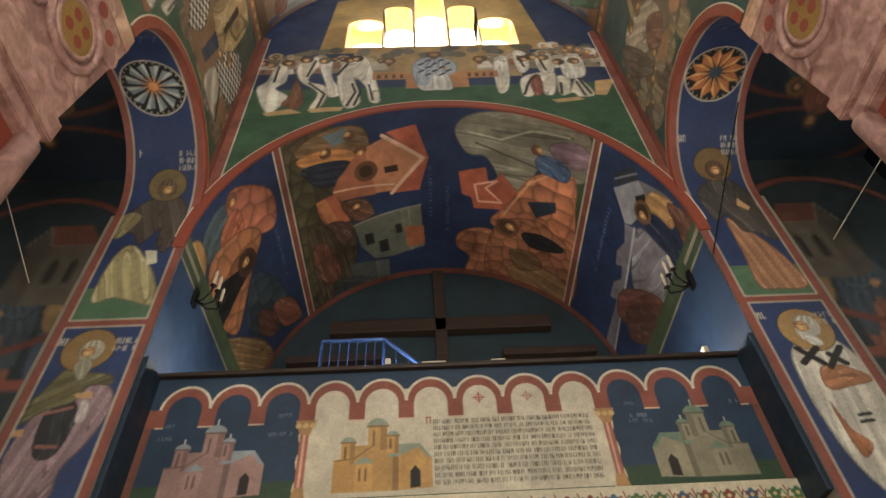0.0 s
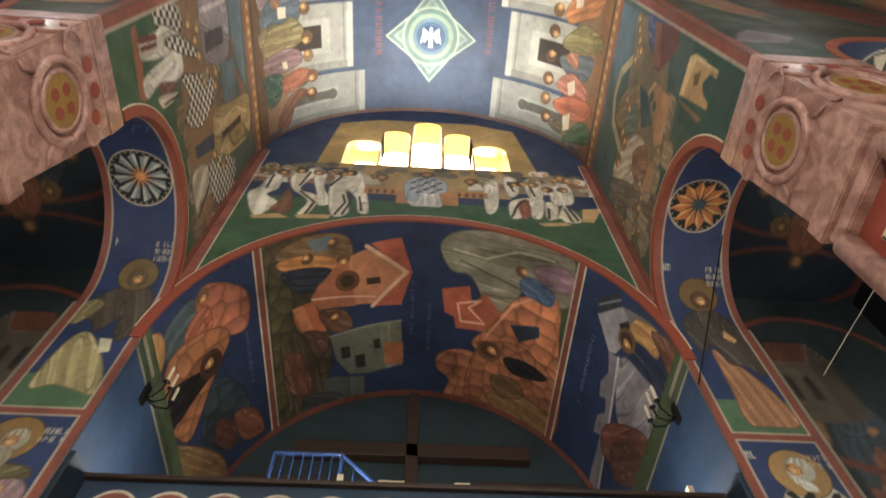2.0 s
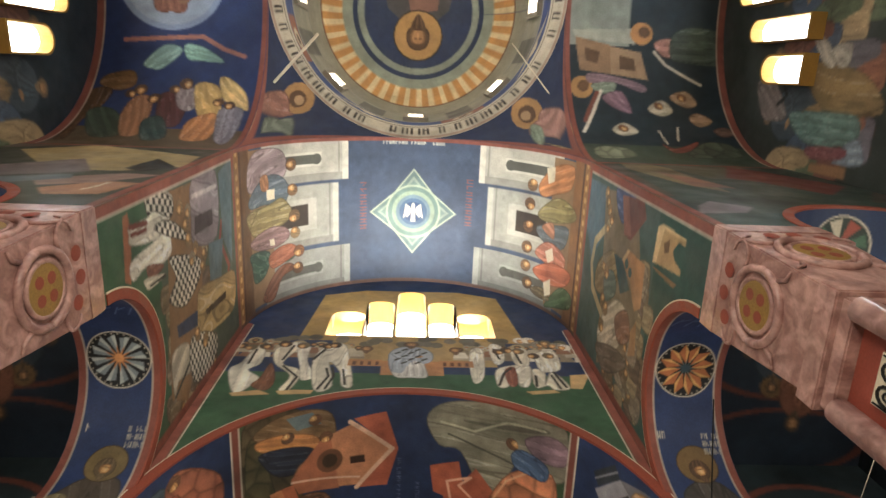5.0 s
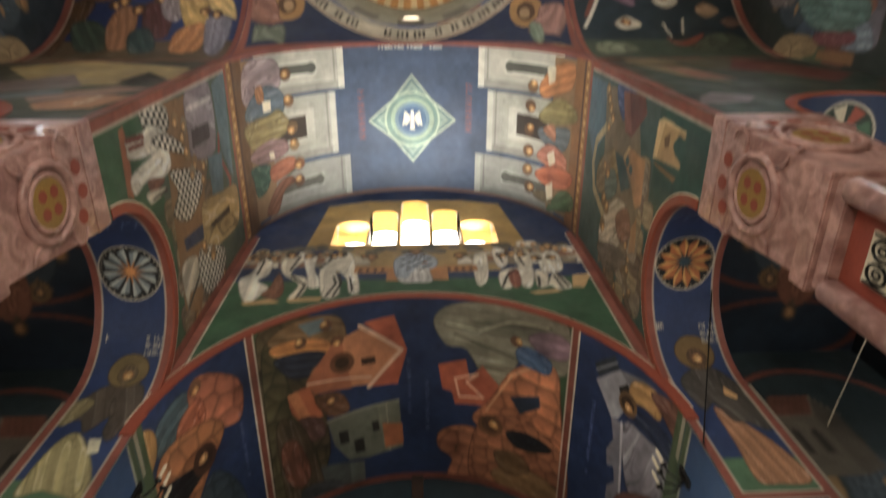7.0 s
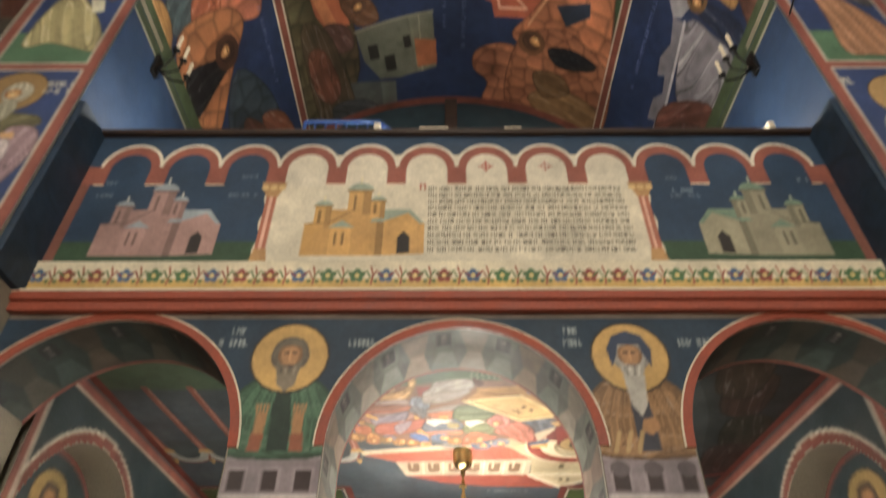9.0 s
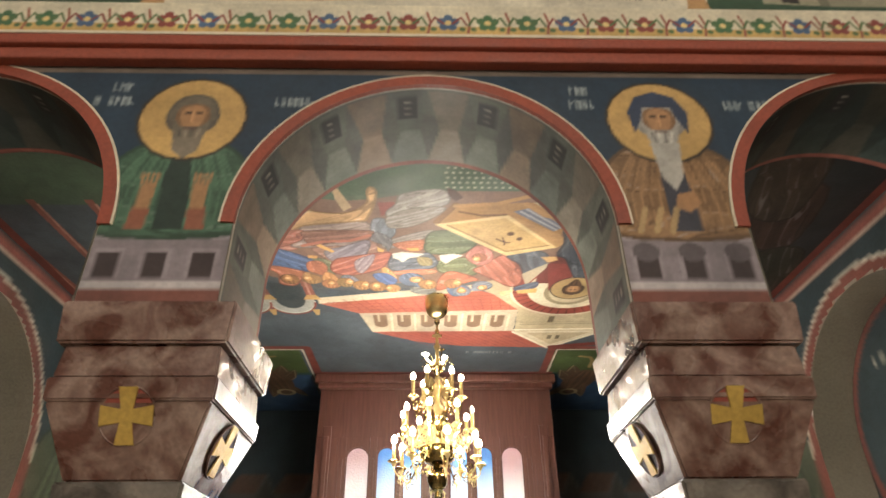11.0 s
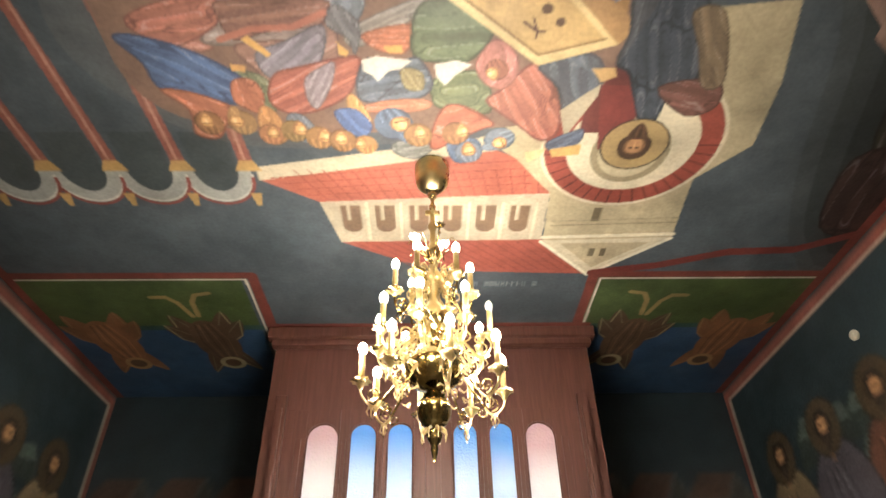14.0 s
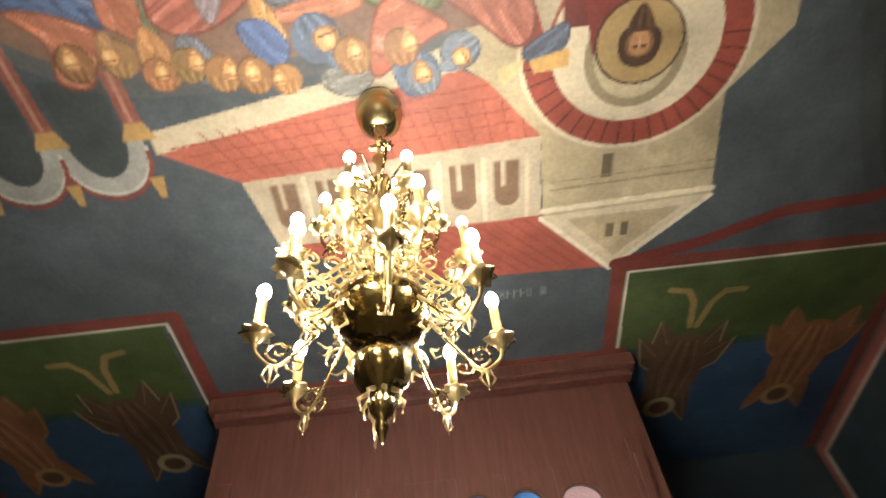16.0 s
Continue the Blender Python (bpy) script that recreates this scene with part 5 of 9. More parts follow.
def paint_parapet():
    c = Fresco(2 * HW, 1.44, .0075, "1f3c58", 51)
    r, o = c.rng, lambda x, z: (x + HW, z - 3.86)
    c.rect(*o(-HW, 4.1), *o(HW, 4.28), "2c4a30")
    c.rect(*o(-1.25, 4.12), *o(1.25, 5.1), "c9bda2")
    for s in (-1, 1):          # wavy side of the scroll
        for k in range(3):
            c.disc(*o(s * 1.26, 4.2 + .24 * k), .07, "c9bda2", .12)
    # row of arches: red band, pale rim
    pitch = (1.28 * 2) / 6
    n = 12
    for i in range(n):
        x = -1.28 + pitch * (i - 3) + pitch / 2
        if abs(x) > HW + .1:
            continue
        for rx, ry, col in ((pitch / 2 + .012, .25, "cfc4ae"), (pitch / 2 - .012, .225, "944a36")):
            c.poly([o(x + rx * math.cos(a), 4.97 + ry * math.sin(a)) for a in arc(0, math.pi, 18)], col)
    c.rect(*o(-HW, 4.80), *o(HW, 4.98), "944a36")
    for i in range(n):
        x = -1.28 + pitch * (i - 3) + pitch / 2
        inside = "cdc1a8" if abs(x) < 1.28 else "1f3c58"
        c.poly([o(x + .145 * math.cos(a), 4.955 + .155 * math.sin(a)) for a in arc(0, math.pi, 16)], inside)
        c.rect(*o(x - .145, 4.78), *o(x + .145, 4.96), inside)
        for e in (-1, 1):
            c.rect(*o(x + e * .145, 4.795), *o(x + e * pitch / 2, 4.81), "cfb090")
    # twin columns
    for s in (-1, 1):
        x = s * 1.28
        c.rect(*o(x - .035, 4.12), *o(x + .035, 4.80), "a85c40")
        c.rect(*o(x - .012, 4.12), *o(x + .008, 4.74), "d09a80")
        c.poly([o(x - .09, 4.82), o(x + .09, 4.82), o(x + .04, 4.68), o(x - .04, 4.68)], "b08040")
        for k in (-.06, 0, .06):
            c.disc(*o(x + k, 4.77), .025, "d0a860")
        c.poly([o(x - .06, 4.1), o(x + .06, 4.1), o(x + .04, 4.22), o(x - .04, 4.22)], "b08040")
        x = s * 2.62
        c.rect(*o(x - .035, 4.12), *o(x + .035, 4.80), "7c4434")
    little_church(c, turn(*o(-1.98, 4.16), 0, .8), "a07870", "8c98a0", "c8c8c0")
    little_church(c, turn(*o(-.62, 4.16), 0, .8), "c08c34", "8c9a86", "d8c890")
    little_church(c, turn(*o(2.0, 4.16), 0, .8, -1), "8c8468", "6c8870", "a8b89c")
    # lines of writing
    for j in range(10):
        z = 4.735 - .0605 * j
        x = -.2
        while x < 1.14 - .03 * r.random():
            w = r.uniform(.03, .11)
            for q in np.arange(x, min(x + w, 1.15), .0165):
                low = r.choice((0, 0, .006))
                c.rect(*o(q, z + low), *o(q + .007, z + .042), shade("5c5344", r.uniform(.8, 1.6)))
                if r.random() < .35:
                    c.rect(*o(q, z + r.choice((.0, .018, .034))), *o(q + .0165, z + r.choice((.0, .018, .034)) + .007), "7c7260")
            x += w + .02
    for dx in (0, .03):
        c.rect(*o(-.26 + dx, 4.74), *o(-.248 + dx, 4.81), "a8442c")
    c.line([o(-.26, 4.8), o(-.22, 4.8)], .01, "a8442c")
    for k, col in ((0, "b0442c"), (1, "b87868")):
        x = .0 + pitch * k + .21
        c.line([o(x - .05, 4.98), o(x + .05, 4.98)], .012, col)
        c.line([o(x, 4.93), o(x, 5.03)], .012, col)
        c.disc(*o(x, 4.98), .035, col, inner=.75)
    for x, z, m in ((-1.52, 4.86, 5), (-1.58, 4.68, 7), (-2.5, 4.68, 6), (-2.5, 4.8, 4), (1.48, 4.84, 3), (1.5, 4.72, 5), (1.48, 4.67, 7), (2.4, 4.82, 4)):
        letters(c, turn(*o(x, z), 0, 1), m, r, "6c8090", .035, .03)
    # red line and the flower band below
    c.rect(*o(-HW, 4.075), *o(HW, 4.105), "7c3a2c")
    c.mottle(.1, .15)
    c.build("fresco", lambda u, v: (u - HW, Y_PAR + 0 * u, v + 3.86), parapet)
    c = Fresco(2 * HW, .235, .0065, "cfc2a2", 52)
    r = c.rng
    c.rect(0, 0, 2 * HW, .1, "c49a3c")
    c.rect(0, 0, 2 * HW, .03, "d8ccb0")
    n = 30
    for i in range(n):
        x = (i + .5) * 2 * HW / n
        col = ("8a3428", "3c5c80", "3c6a3c")[(i // 2) % 3] if i % 2 else ("3c5c80", "8a3428", "3c6a3c")[(i // 2) % 3]
        for k in range(5):
            a = 2 * math.pi * k / 5 + .3
            c.disc(x + .032 * math.cos(a), .125 + .032 * math.sin(a), .021, col)
        c.disc(x, .125, .015, "d8b860")
        for k in range(-1, 2, 2):
            c.line([(x + k * .02, .12), (x + k * .06, .16), (x + k * .085, .11)], .011, "4c6a34" if i % 3 else "8a3428")
            c.disc(x + k * .065, .085, .014, "4c6a34")
        c.line([(x + .09, .06), (x + .1, .13), (x + .085, .19)], .012, "9a4a30")
    c.mottle(.1, .15)
    c.build("flower_band", lambda u, v: (u - HW, Y_PAR - .012 - .05 * v, v + 3.865), parapet)


paint_parapet()
bm = bmesh.new()
box(bm, -HW, HW, Y_PAR - .05, Y_PAR + .28, 5.3, 5.345, .012)
part("coping", bm, M_DARKWOOD, parapet, "dark wooden coping board")
for s in (-1, 1):
    bm = bmesh.new()
    box(bm, *sorted((s * HW, s * (HW - .05))), Y_WEST + .02, Y_PAR + .05, 3.86, 5.32, .006)
    part("end_board", bm, M_DARKBLUE, parapet, "dark blue painted end board")
bm = bmesh.new()
box(bm, -HW, HW, Y_PAR - .05, Y_PAR + .03, 3.80, 3.865, .012)
box(bm, -HW, HW, Y_PAR - .025, Y_PAR + .03, 3.735, 3.80, .01)
part("string_course", bm, M_RED, parapet, "oxide-red moulded string course")
bm = bmesh.new()
box(bm, -HW, HW, Y_PAR - .055, Y_PAR + .0, 3.855, 3.872, .003)
part("string_line", bm, M_LINE, parapet)

# ---- arcade under the parapet: a middle arch and two side arches on marble-topped piers
Y_ARC = 0.035
CR, CZ = .72, 2.93
SX, SR, SZ = 2.0, .79, 2.92
arcade = shell("wall_arcade", "dark blue arcade wall with saints over three arches")


def arc_low(x):
    if abs(x) < CR:
        return CZ + math.sqrt(CR ** 2 - x * x)
    if abs(abs(x) - SX) < SR:
        return SZ + math.sqrt(SR ** 2 - (abs(x) - SX) ** 2)
    return 2.6


xs = [-CR * math.cos(a) for a in arc(0, math.pi, 40)] + [s * (SX - SR * math.cos(a)) for s in (-1, 1) for a in arc(0, math.pi, 40)] + [s * v for s in (-1, 1) for v in (HW, CR + .001, SX - SR - .001)]
xs = sorted(x for x in xs if abs(x) <= HW)
strip_solid("masonry", [(x, arc_low(x) + .008, 3.86) for x in xs], lambda u, z, d: (u, Y_ARC + .006 + d, z), .53, M_PLASTER, arcade)


def paint_arcade():
    c = Fresco(2 * HW, 3.74 - 2.6, .009, "1b3448", 61)
    r, o = c.rng, lambda x, z: (x + HW, z - 2.6)
    for s in (-1, 1):
        m = s * .97
        c.rect(*o(m - .29, 2.6), *o(m + .29, 2.66), "7c4030")
        c.rect(*o(m - .28, 2.66), *o(m + .28, 2.89), "84767c")
        c.rect(*o(m - .29, 2.86), *o(m + .29, 2.9), "a09298")
        c.rect(*o(m - .29, 2.655), *o(m + .29, 2.685), "b4a8a8")
        for k in (-1, 0, 1):
            c.rect(*o(m + .17 * k - .055, 2.7), *o(m + .17 * k + .055, 2.82), shade("84767c", 1.25))
            c.rect(*o(m + .17 * k - .04, 2.7), *o(m + .17 * k + .04, 2.8), "3c2c2c")
            if s > 0:
                c.disc(*o(m + .17 * k, 2.81), .05, "5c5054", .04)
        T = turn(*o(m, 2.9), 0, .86)
        if s < 0:
            bust(c, T, r, "24382e", "3c6248", "6e6250")
        else:
            bust(c, T, r, "3c3c48", "8a6234", "a09a90", "2c3c58")
        for dx, n in ((-.42, 6), (.3, 7)):
            letters(c, turn(*o(m + dx, 3.52), 0, 1), n, r, "8e9a9c", .045, .028)
        letters(c, turn(*o(m - .36, 3.6), 0, 1), 3, r, "8e9a9c", .045, .028)
    c.rect(*o(-HW, 3.71), *o(HW, 3.74), "7c6a5c")
    c.mottle(.12, .2)
    c.open_where(lambda x, y: ((x - HW) ** 2 + np.maximum(0, y + 2.6 - CZ) ** 2 < CR ** 2))
    for s in (-1, 1):
        c.open_where(lambda x, y: ((x - HW - s * SX) ** 2 + np.maximum(0, y + 2.6 - SZ) ** 2 < SR ** 2))
    c.build("fresco", lambda u, v: (u - HW, Y_ARC + 0 * u, v + 2.6), arcade)


paint_arcade()


def soffit(cx, cz, r, seed, deep=.53, pale=True):
    J = cz - 2.6
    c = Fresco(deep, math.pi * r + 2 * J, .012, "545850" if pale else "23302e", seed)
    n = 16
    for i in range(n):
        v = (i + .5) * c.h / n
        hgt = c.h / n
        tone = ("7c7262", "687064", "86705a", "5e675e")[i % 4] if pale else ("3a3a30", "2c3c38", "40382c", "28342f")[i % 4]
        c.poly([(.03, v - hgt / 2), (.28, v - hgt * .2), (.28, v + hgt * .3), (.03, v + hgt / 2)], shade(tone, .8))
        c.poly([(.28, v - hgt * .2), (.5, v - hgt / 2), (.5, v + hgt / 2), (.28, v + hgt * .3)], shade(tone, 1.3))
        if i % 2:
            c.rect(.06, v - .045, .2, v + .045, "26282a")
            for k in (0, 1, 2):
                c.rect(.09 + .035 * k, v - .014, .1 + .035 * k, v + .014, "8a8478")
    c.rect(0, 0, .018, c.h, CREAM)
    c.rect(deep - .03, 0, deep, c.h, RED)
    c.mottle(.2, .2)
    R_ = r - .004

    def place(u, v):
        t = np.clip((v - J) / r, 0, math.pi)
        z = np.where(v < J, 2.6 + v, np.where(v > J + math.pi * r, cz - (v - J - math.pi * r), cz + R_ * np.sin(t)))
        return cx - R_ * np.cos(t), Y_ARC + u, z
    c.build("soffit_fresco", place, arcade)


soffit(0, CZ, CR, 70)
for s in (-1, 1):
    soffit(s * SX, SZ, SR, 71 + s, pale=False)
for cx, cz, r in ((0, CZ, CR), (-SX, SZ, SR), (SX, SZ, SR)):
    a0, a1 = (0.0, math.pi) if not cx else ((0.0, 2.66) if cx < 0 else (.48, math.pi))
    sweep("arch_band", arc(a0, a1, 36), rad_f(cx, cz, r, Y_ARC), [(-.004, -.01), (.045, -.01), (.045, .012), (-.004, .012)], M_RED, arcade)
    sweep("arch_line", arc(a0, a1, 36), rad_f(cx, cz, r, Y_ARC), [(.045, -.008), (.054, -.008), (.054, .012), (.045, .012)], M_LINE, arcade)


# ---- gallery: barrel vault, back wall
gallery = shell("ceiling_gallery_vault", "painted barrel vault over the gallery", "vault")
vault_shell("masonry", HW, GAL_Z, Y_WEST + .02, GAL_END + .3, gallery)


def paint_gallery():
    L, A = GAL_END - Y_WEST, math.pi * HW
    c = Fresco(L, A, .0135, "1f3560", 81)
    r, mid = c.rng, A / 2
    q = 1.95           # lines between the middle and the side pictures
    W = lambda v, u: (u, v)
    L_ = math.pi / 2
    # middle picture, left half: rises from the line to the crown
    c.rect(0, q, L, q + .35, "3c4c2c")
    # crags, hall and towers by the side of the crown
    # right half
    p = A - q
    c.rect(0, p - .35, L, p, "2f4a2c")
    lumps(c, [(.1, q + .1), (.1, q + .9), (.9, q + .75), (1.6, q + .95), (2.6, q + .9), (2.9, q + .1)], "4c4028")
    lumps(c, [(1.3, p - .1), (1.3, p - .5), (2.3, p - .9), (2.9, p - .7), (2.9, p - .1)], "54402a")
    lumps(c, [(0.44, 2.08), (0.39, 2.27), (1.56, 2.54), (2.55, 2.76), (3.77, 2.76), (3.43, 2.08), (1.98, 2.04)], "4a4428")
    cloth(c, [(0.24, 2.19), (0.1, 2.47), (0.09, 2.92), (0.23, 3.24), (0.67, 3.26), (0.67, 2.95), (0.44, 2.43)], "7a5a34", 6)
    c.poly([(0.14, 2.63), (0.14, 2.98), (0.33, 3.1), (0.35, 2.77)], "5a7078")
    cloth(c, [(0.33, 2.24), (0.36, 2.64), (0.51, 3.04), (0.72, 2.98), (0.66, 2.62), (0.46, 2.26)], "c07828", 3)
    cloth(c, [(0.51, 2.29), (0.62, 2.89), (0.82, 3.06), (0.96, 2.86), (0.93, 2.52), (0.68, 2.31)], "232a3c")
    cloth(c, [(0.86, 2.8), (0.82, 3.07), (1.1, 3.26), (1.25, 3.05), (1.1, 2.72)], "8a5a38")
    c.poly([(0.57, 3.09), (0.4, 3.55), (0.84, 4.05), (1.36, 3.61), (1.29, 2.77), (1.05, 2.67)], "c07848")
    c.poly([(0.57, 3.09), (0.57, 3.22), (1.36, 3.32), (1.29, 2.77), (1.05, 2.67)], "a85c34")
    c.poly([(0.34, 3.53), (0.27, 3.96), (0.84, 4.13), (1.41, 3.98), (1.41, 3.58), (0.84, 4.04)], "b0502c")
    c.line([(0.38, 3.48), (0.84, 4.05), (1.4, 3.56)], .06, "dab090")
    c.line([(1.09, 2.68), (1.24, 3.6)], .03, "dab090")
    c.poly([(0.9, 3.47), (0.9, 3.67), (1.02, 3.68), (1.02, 3.48)], "3c2418")
    c.disc(0.91, 3.2, 0.175, "6a4024")
    c.disc(0.91, 3.2, 0.102, "3c2818")
    c.poly([(1.14, 2.38), (1.12, 2.7), (1.69, 2.87), (1.71, 2.56), (1.42, 2.41)], "b85c2c")
    c.poly([(1.14, 2.38), (1.14, 2.54), (1.7, 2.71), (1.71, 2.56)], "d07c40")
    cloth(c, [(1.36, 2.77), (1.39, 3.13), (1.72, 3.26), (1.74, 2.96)], "6a4428")
    cloth(c, [(1.61, 2.5), (1.71, 2.82), (2.04, 2.87), (2.01, 2.57)], "5c3c34")
    c.poly([(1.81, 2.92), (1.75, 3.66), (1.69, 3.99), (2.57, 4.03), (2.68, 3.5), (2.64, 3.21), (2.29, 3.0)], "5c6052")
    c.poly([(1.75, 3.66), (1.69, 3.99), (2.55, 4.03), (2.63, 3.76)], "6c705e")
    c.poly([(2.07, 3.07), (2.08, 3.21), (2.31, 3.23), (2.3, 3.09)], "22201c")
    c.poly([(2.29, 3.29), (2.28, 3.44), (2.54, 3.46), (2.54, 3.31)], "22201c")
    c.poly([(2.03, 3.57), (2.02, 3.67), (2.21, 3.69), (2.22, 3.59)], "22201c")
    c.line([(1.83, 2.92), (1.7, 3.99)], .03, "7c7c6a")
    c.line([(1.74, 3.8), (2.61, 3.83)], .02, "8a8872")
    c.poly([(2.09, 3.73), (2.13, 4.03), (2.51, 4.04), (2.55, 3.76)], "a85c2c")
    c.poly([(2.57, 2.76), (2.73, 3.43), (3.31, 3.43), (3.18, 2.8)], "484e4c")
    c.poly([(2.7, 3.21), (2.73, 3.43), (3.31, 3.43), (3.28, 3.22)], "5c625c")
    cloth(c, [(1.56, 2.17), (1.69, 2.53), (2.33, 2.7), (3.06, 2.81), (3.42, 2.7), (3.15, 2.25)], "4a3c28")
    cloth(c, [(1.92, 2.21), (1.94, 2.45), (2.57, 2.61), (2.78, 2.43), (2.47, 2.22)], "6a3c28")
    cloth(c, [(2.86, 2.43), (2.93, 2.97), (3.32, 3.18), (3.48, 2.62)], "383c40")
    head(c, 0.26, 3.01, 0.081, 0.3, "6a4428")
    head(c, 0.54, 3.15, 0.084, 0.2, "6a4428")
    head(c, 0.42, 2.64, 0.083, 0.2, "5a3c28")
    head(c, 1.48, 3.01, 0.093, 0.3, "5a3c28")
    cloth(c, [(0.37, 4.51), (0.1, 4.78), (-0.01, 5.57), (-0.01, 6.31), (0.2, 6.46), (0.69, 6.49), (0.88, 6.11), (0.71, 5.8), (1.34, 5.53), (1.41, 5.32), (0.81, 4.99), (0.75, 4.69)], "7c7864", 7)
    c.line([(0.57, 4.81), (0.71, 5.25), (0.81, 5.75)], .03, "4a483c")
    c.line([(0.4, 4.7), (0.47, 5.16), (0.23, 5.6), (0.17, 6.13)], .03, "a8a488")
    c.poly([(1.09, 4.57), (0.97, 4.97), (1.28, 5.03), (1.03, 5.21), (1.32, 5.47), (1.7, 5.35), (1.76, 4.82), (1.55, 4.77), (1.5, 4.63)], "b0502c")
    c.line([(1.31, 4.81), (1.19, 5.15), (1.35, 4.98), (1.58, 5.24), (1.62, 4.88), (1.33, 4.82)], .035, "dca484")
    lumps(c, [(1.95, 5.08), (1.58, 5.34), (0.95, 5.69), (0.73, 6.27), (1.29, 6.4), (2.01, 6.47), (2.2, 6.18), (1.75, 5.95), (2.07, 5.31)], "b4683a")
    c.line([(1.79, 5.29), (1.09, 5.64), (0.8, 5.99)], .03, "d89a68")
    c.poly([(1.44, 5.63), (1.27, 6.07), (1.45, 6.1), (1.69, 5.8)], "1e2c40")
    lumps(c, [(2.3, 4.59), (2.14, 4.91), (2.2, 5.21), (2.57, 5.36), (2.99, 5.32), (3.27, 4.95), (3.12, 4.71), (2.8, 4.78), (2.59, 4.57)], "a4603a", .22)
    lumps(c, [(2.08, 5.16), (1.75, 5.72), (1.94, 6.29), (2.2, 6.59), (3.06, 6.58), (3.1, 5.98), (3.09, 5.49), (3.05, 5.05)], "9a5a34", .2)
    cloth(c, [(2.08, 5.6), (1.98, 5.92), (2.05, 6.3), (2.19, 6.21), (2.3, 5.79)], "16181e")
    c.disc(2.04, 5.36, 0.191, "6a4424")
    head(c, 2.04, 5.36, 0.124, 2.4, "4c3020")
    cloth(c, [(2.95, 5.39), (2.64, 5.83), (2.69, 6.43), (3.06, 6.58), (3.31, 6.01)], "8a6434")
    cloth(c, [(2.5, 5.43), (2.41, 5.81), (2.64, 6.0), (2.85, 5.62)], "6a4c28")
    cloth(c, [(0.39, 5.86), (0.21, 6.21), (0.29, 6.48), (0.54, 6.42), (0.6, 6.07)], "8a6a78")
    cloth(c, [(0.66, 5.69), (0.55, 5.85), (0.65, 6.2), (0.87, 6.18), (0.87, 5.93), (0.83, 5.75)], "3c5c84", 4)
    head(c, 0.52, 5.69, 0.085, 2.3, "6a4428")
    c.poly([(0.35, 6.85), (0.09, 7.14), (0.23, 7.24), (0.5, 6.94)], "2a3038")
    c.line([(0.42, 6.89), (0.16, 7.19)], .02, "7c8088")
    c.poly([(0.56, 6.9), (0.23, 7.24), (0.13, 7.63), (0.11, 7.87), (0.39, 7.5), (0.66, 7.42), (0.89, 7.31), (0.94, 7.2)], "8a8890")
    c.poly([(0.23, 7.24), (0.13, 7.63), (0.11, 7.87), (0.39, 7.5)], "6a6870")
    c.poly([(0.47, 7.25), (0.33, 7.39), (0.49, 7.5), (0.61, 7.37)], "1c1a18")
    cloth(c, [(0.5, 7.45), (0.23, 7.49), (0.13, 7.93), (0.4, 8.0), (0.45, 7.71)], "b0803c", 5)
    cloth(c, [(0.18, 7.79), (-0.04, 8.45), (-0.03, 8.79), (0.4, 8.52), (0.33, 8.08)], "6a4030")
    c.poly([(0.94, 7.2), (0.91, 7.38), (1.46, 7.47), (3.15, 7.67), (3.14, 7.42), (2.21, 7.41), (2.27, 7.28), (1.97, 7.27), (1.82, 7.39), (1.61, 7.34), (1.67, 7.23), (1.45, 7.19), (1.22, 7.28)], "6a6872")
    cloth(c, [(0.89, 7.41), (0.79, 7.87), (0.75, 8.37), (1.29, 8.43), (1.71, 7.96), (1.67, 7.59)], "76727c", 4)
    c.line([(0.91, 7.38), (1.47, 7.45), (3.08, 7.64)], .04, "a09ca4")
    cloth(c, [(0.64, 7.37), (0.54, 7.75), (0.47, 8.23), (0.73, 8.32), (0.74, 7.95), (0.73, 7.54)], "1e2c48", 4)
    c.disc(0.59, 7.44, 0.158, "6a4c28")
    head(c, 0.59, 7.44, 0.105, 3.1, "3c2818")
    cloth(c, [(1.95, 7.47), (1.39, 8.18), (1.56, 8.46), (2.24, 7.95), (2.43, 7.53)], "6a3c30", 7)
    cloth(c, [(2.13, 7.65), (1.68, 8.21), (1.84, 8.5), (2.52, 7.94)], "54342c", 6)
    cloth(c, [(0.3, 0.37), (0.18, 0.92), (0.48, 1.06), (0.71, 0.71), (0.6, 0.35)], "3c5058")
    lumps(c, [(0.3, 0.97), (0.14, 1.21), (0.51, 1.73), (1.04, 1.7), (1.04, 1.44), (0.81, 1.12)], "a85c3c")
    cloth(c, [(0.49, 0.78), (0.4, 1.14), (0.75, 1.15), (0.76, 0.69)], "a0502c")
    cloth(c, [(0.08, -0.26), (0.19, 0.31), (0.57, 0.31), (0.9, -0.25), (1.53, -0.14), (2.23, 0.09), (1.57, -0.44), (0.62, -0.39)], "b07c34", 6)
    lumps(c, [(0.64, 0.38), (0.75, 1.14), (1.02, 1.42), (1.4, 1.11), (1.93, 0.5), (1.5, 0.17), (1.07, 0.12)], "a0602f", .25)
    cloth(c, [(1.02, 0.27), (1.16, 0.76), (1.33, 1.14), (1.47, 0.66), (1.46, 0.19)], "16161a")
    c.disc(1.22, 1.05, 0.199, "4a2c1c")
    head(c, 1.22, 1.05, 0.120, 0.1, "3c2418")
    lumps(c, [(1.5, 1.13), (2.08, 1.54), (2.91, 1.57), (2.6, 0.96), (2.05, 0.69)], "2c3a44")
    cloth(c, [(2.3, 1.3), (2.46, 1.65), (2.97, 1.76), (2.86, 1.4)], "7c4428")
    cloth(c, [(2.13, 1.03), (2.48, 1.3), (2.81, 1.17), (2.44, 0.9)], "5c3424")
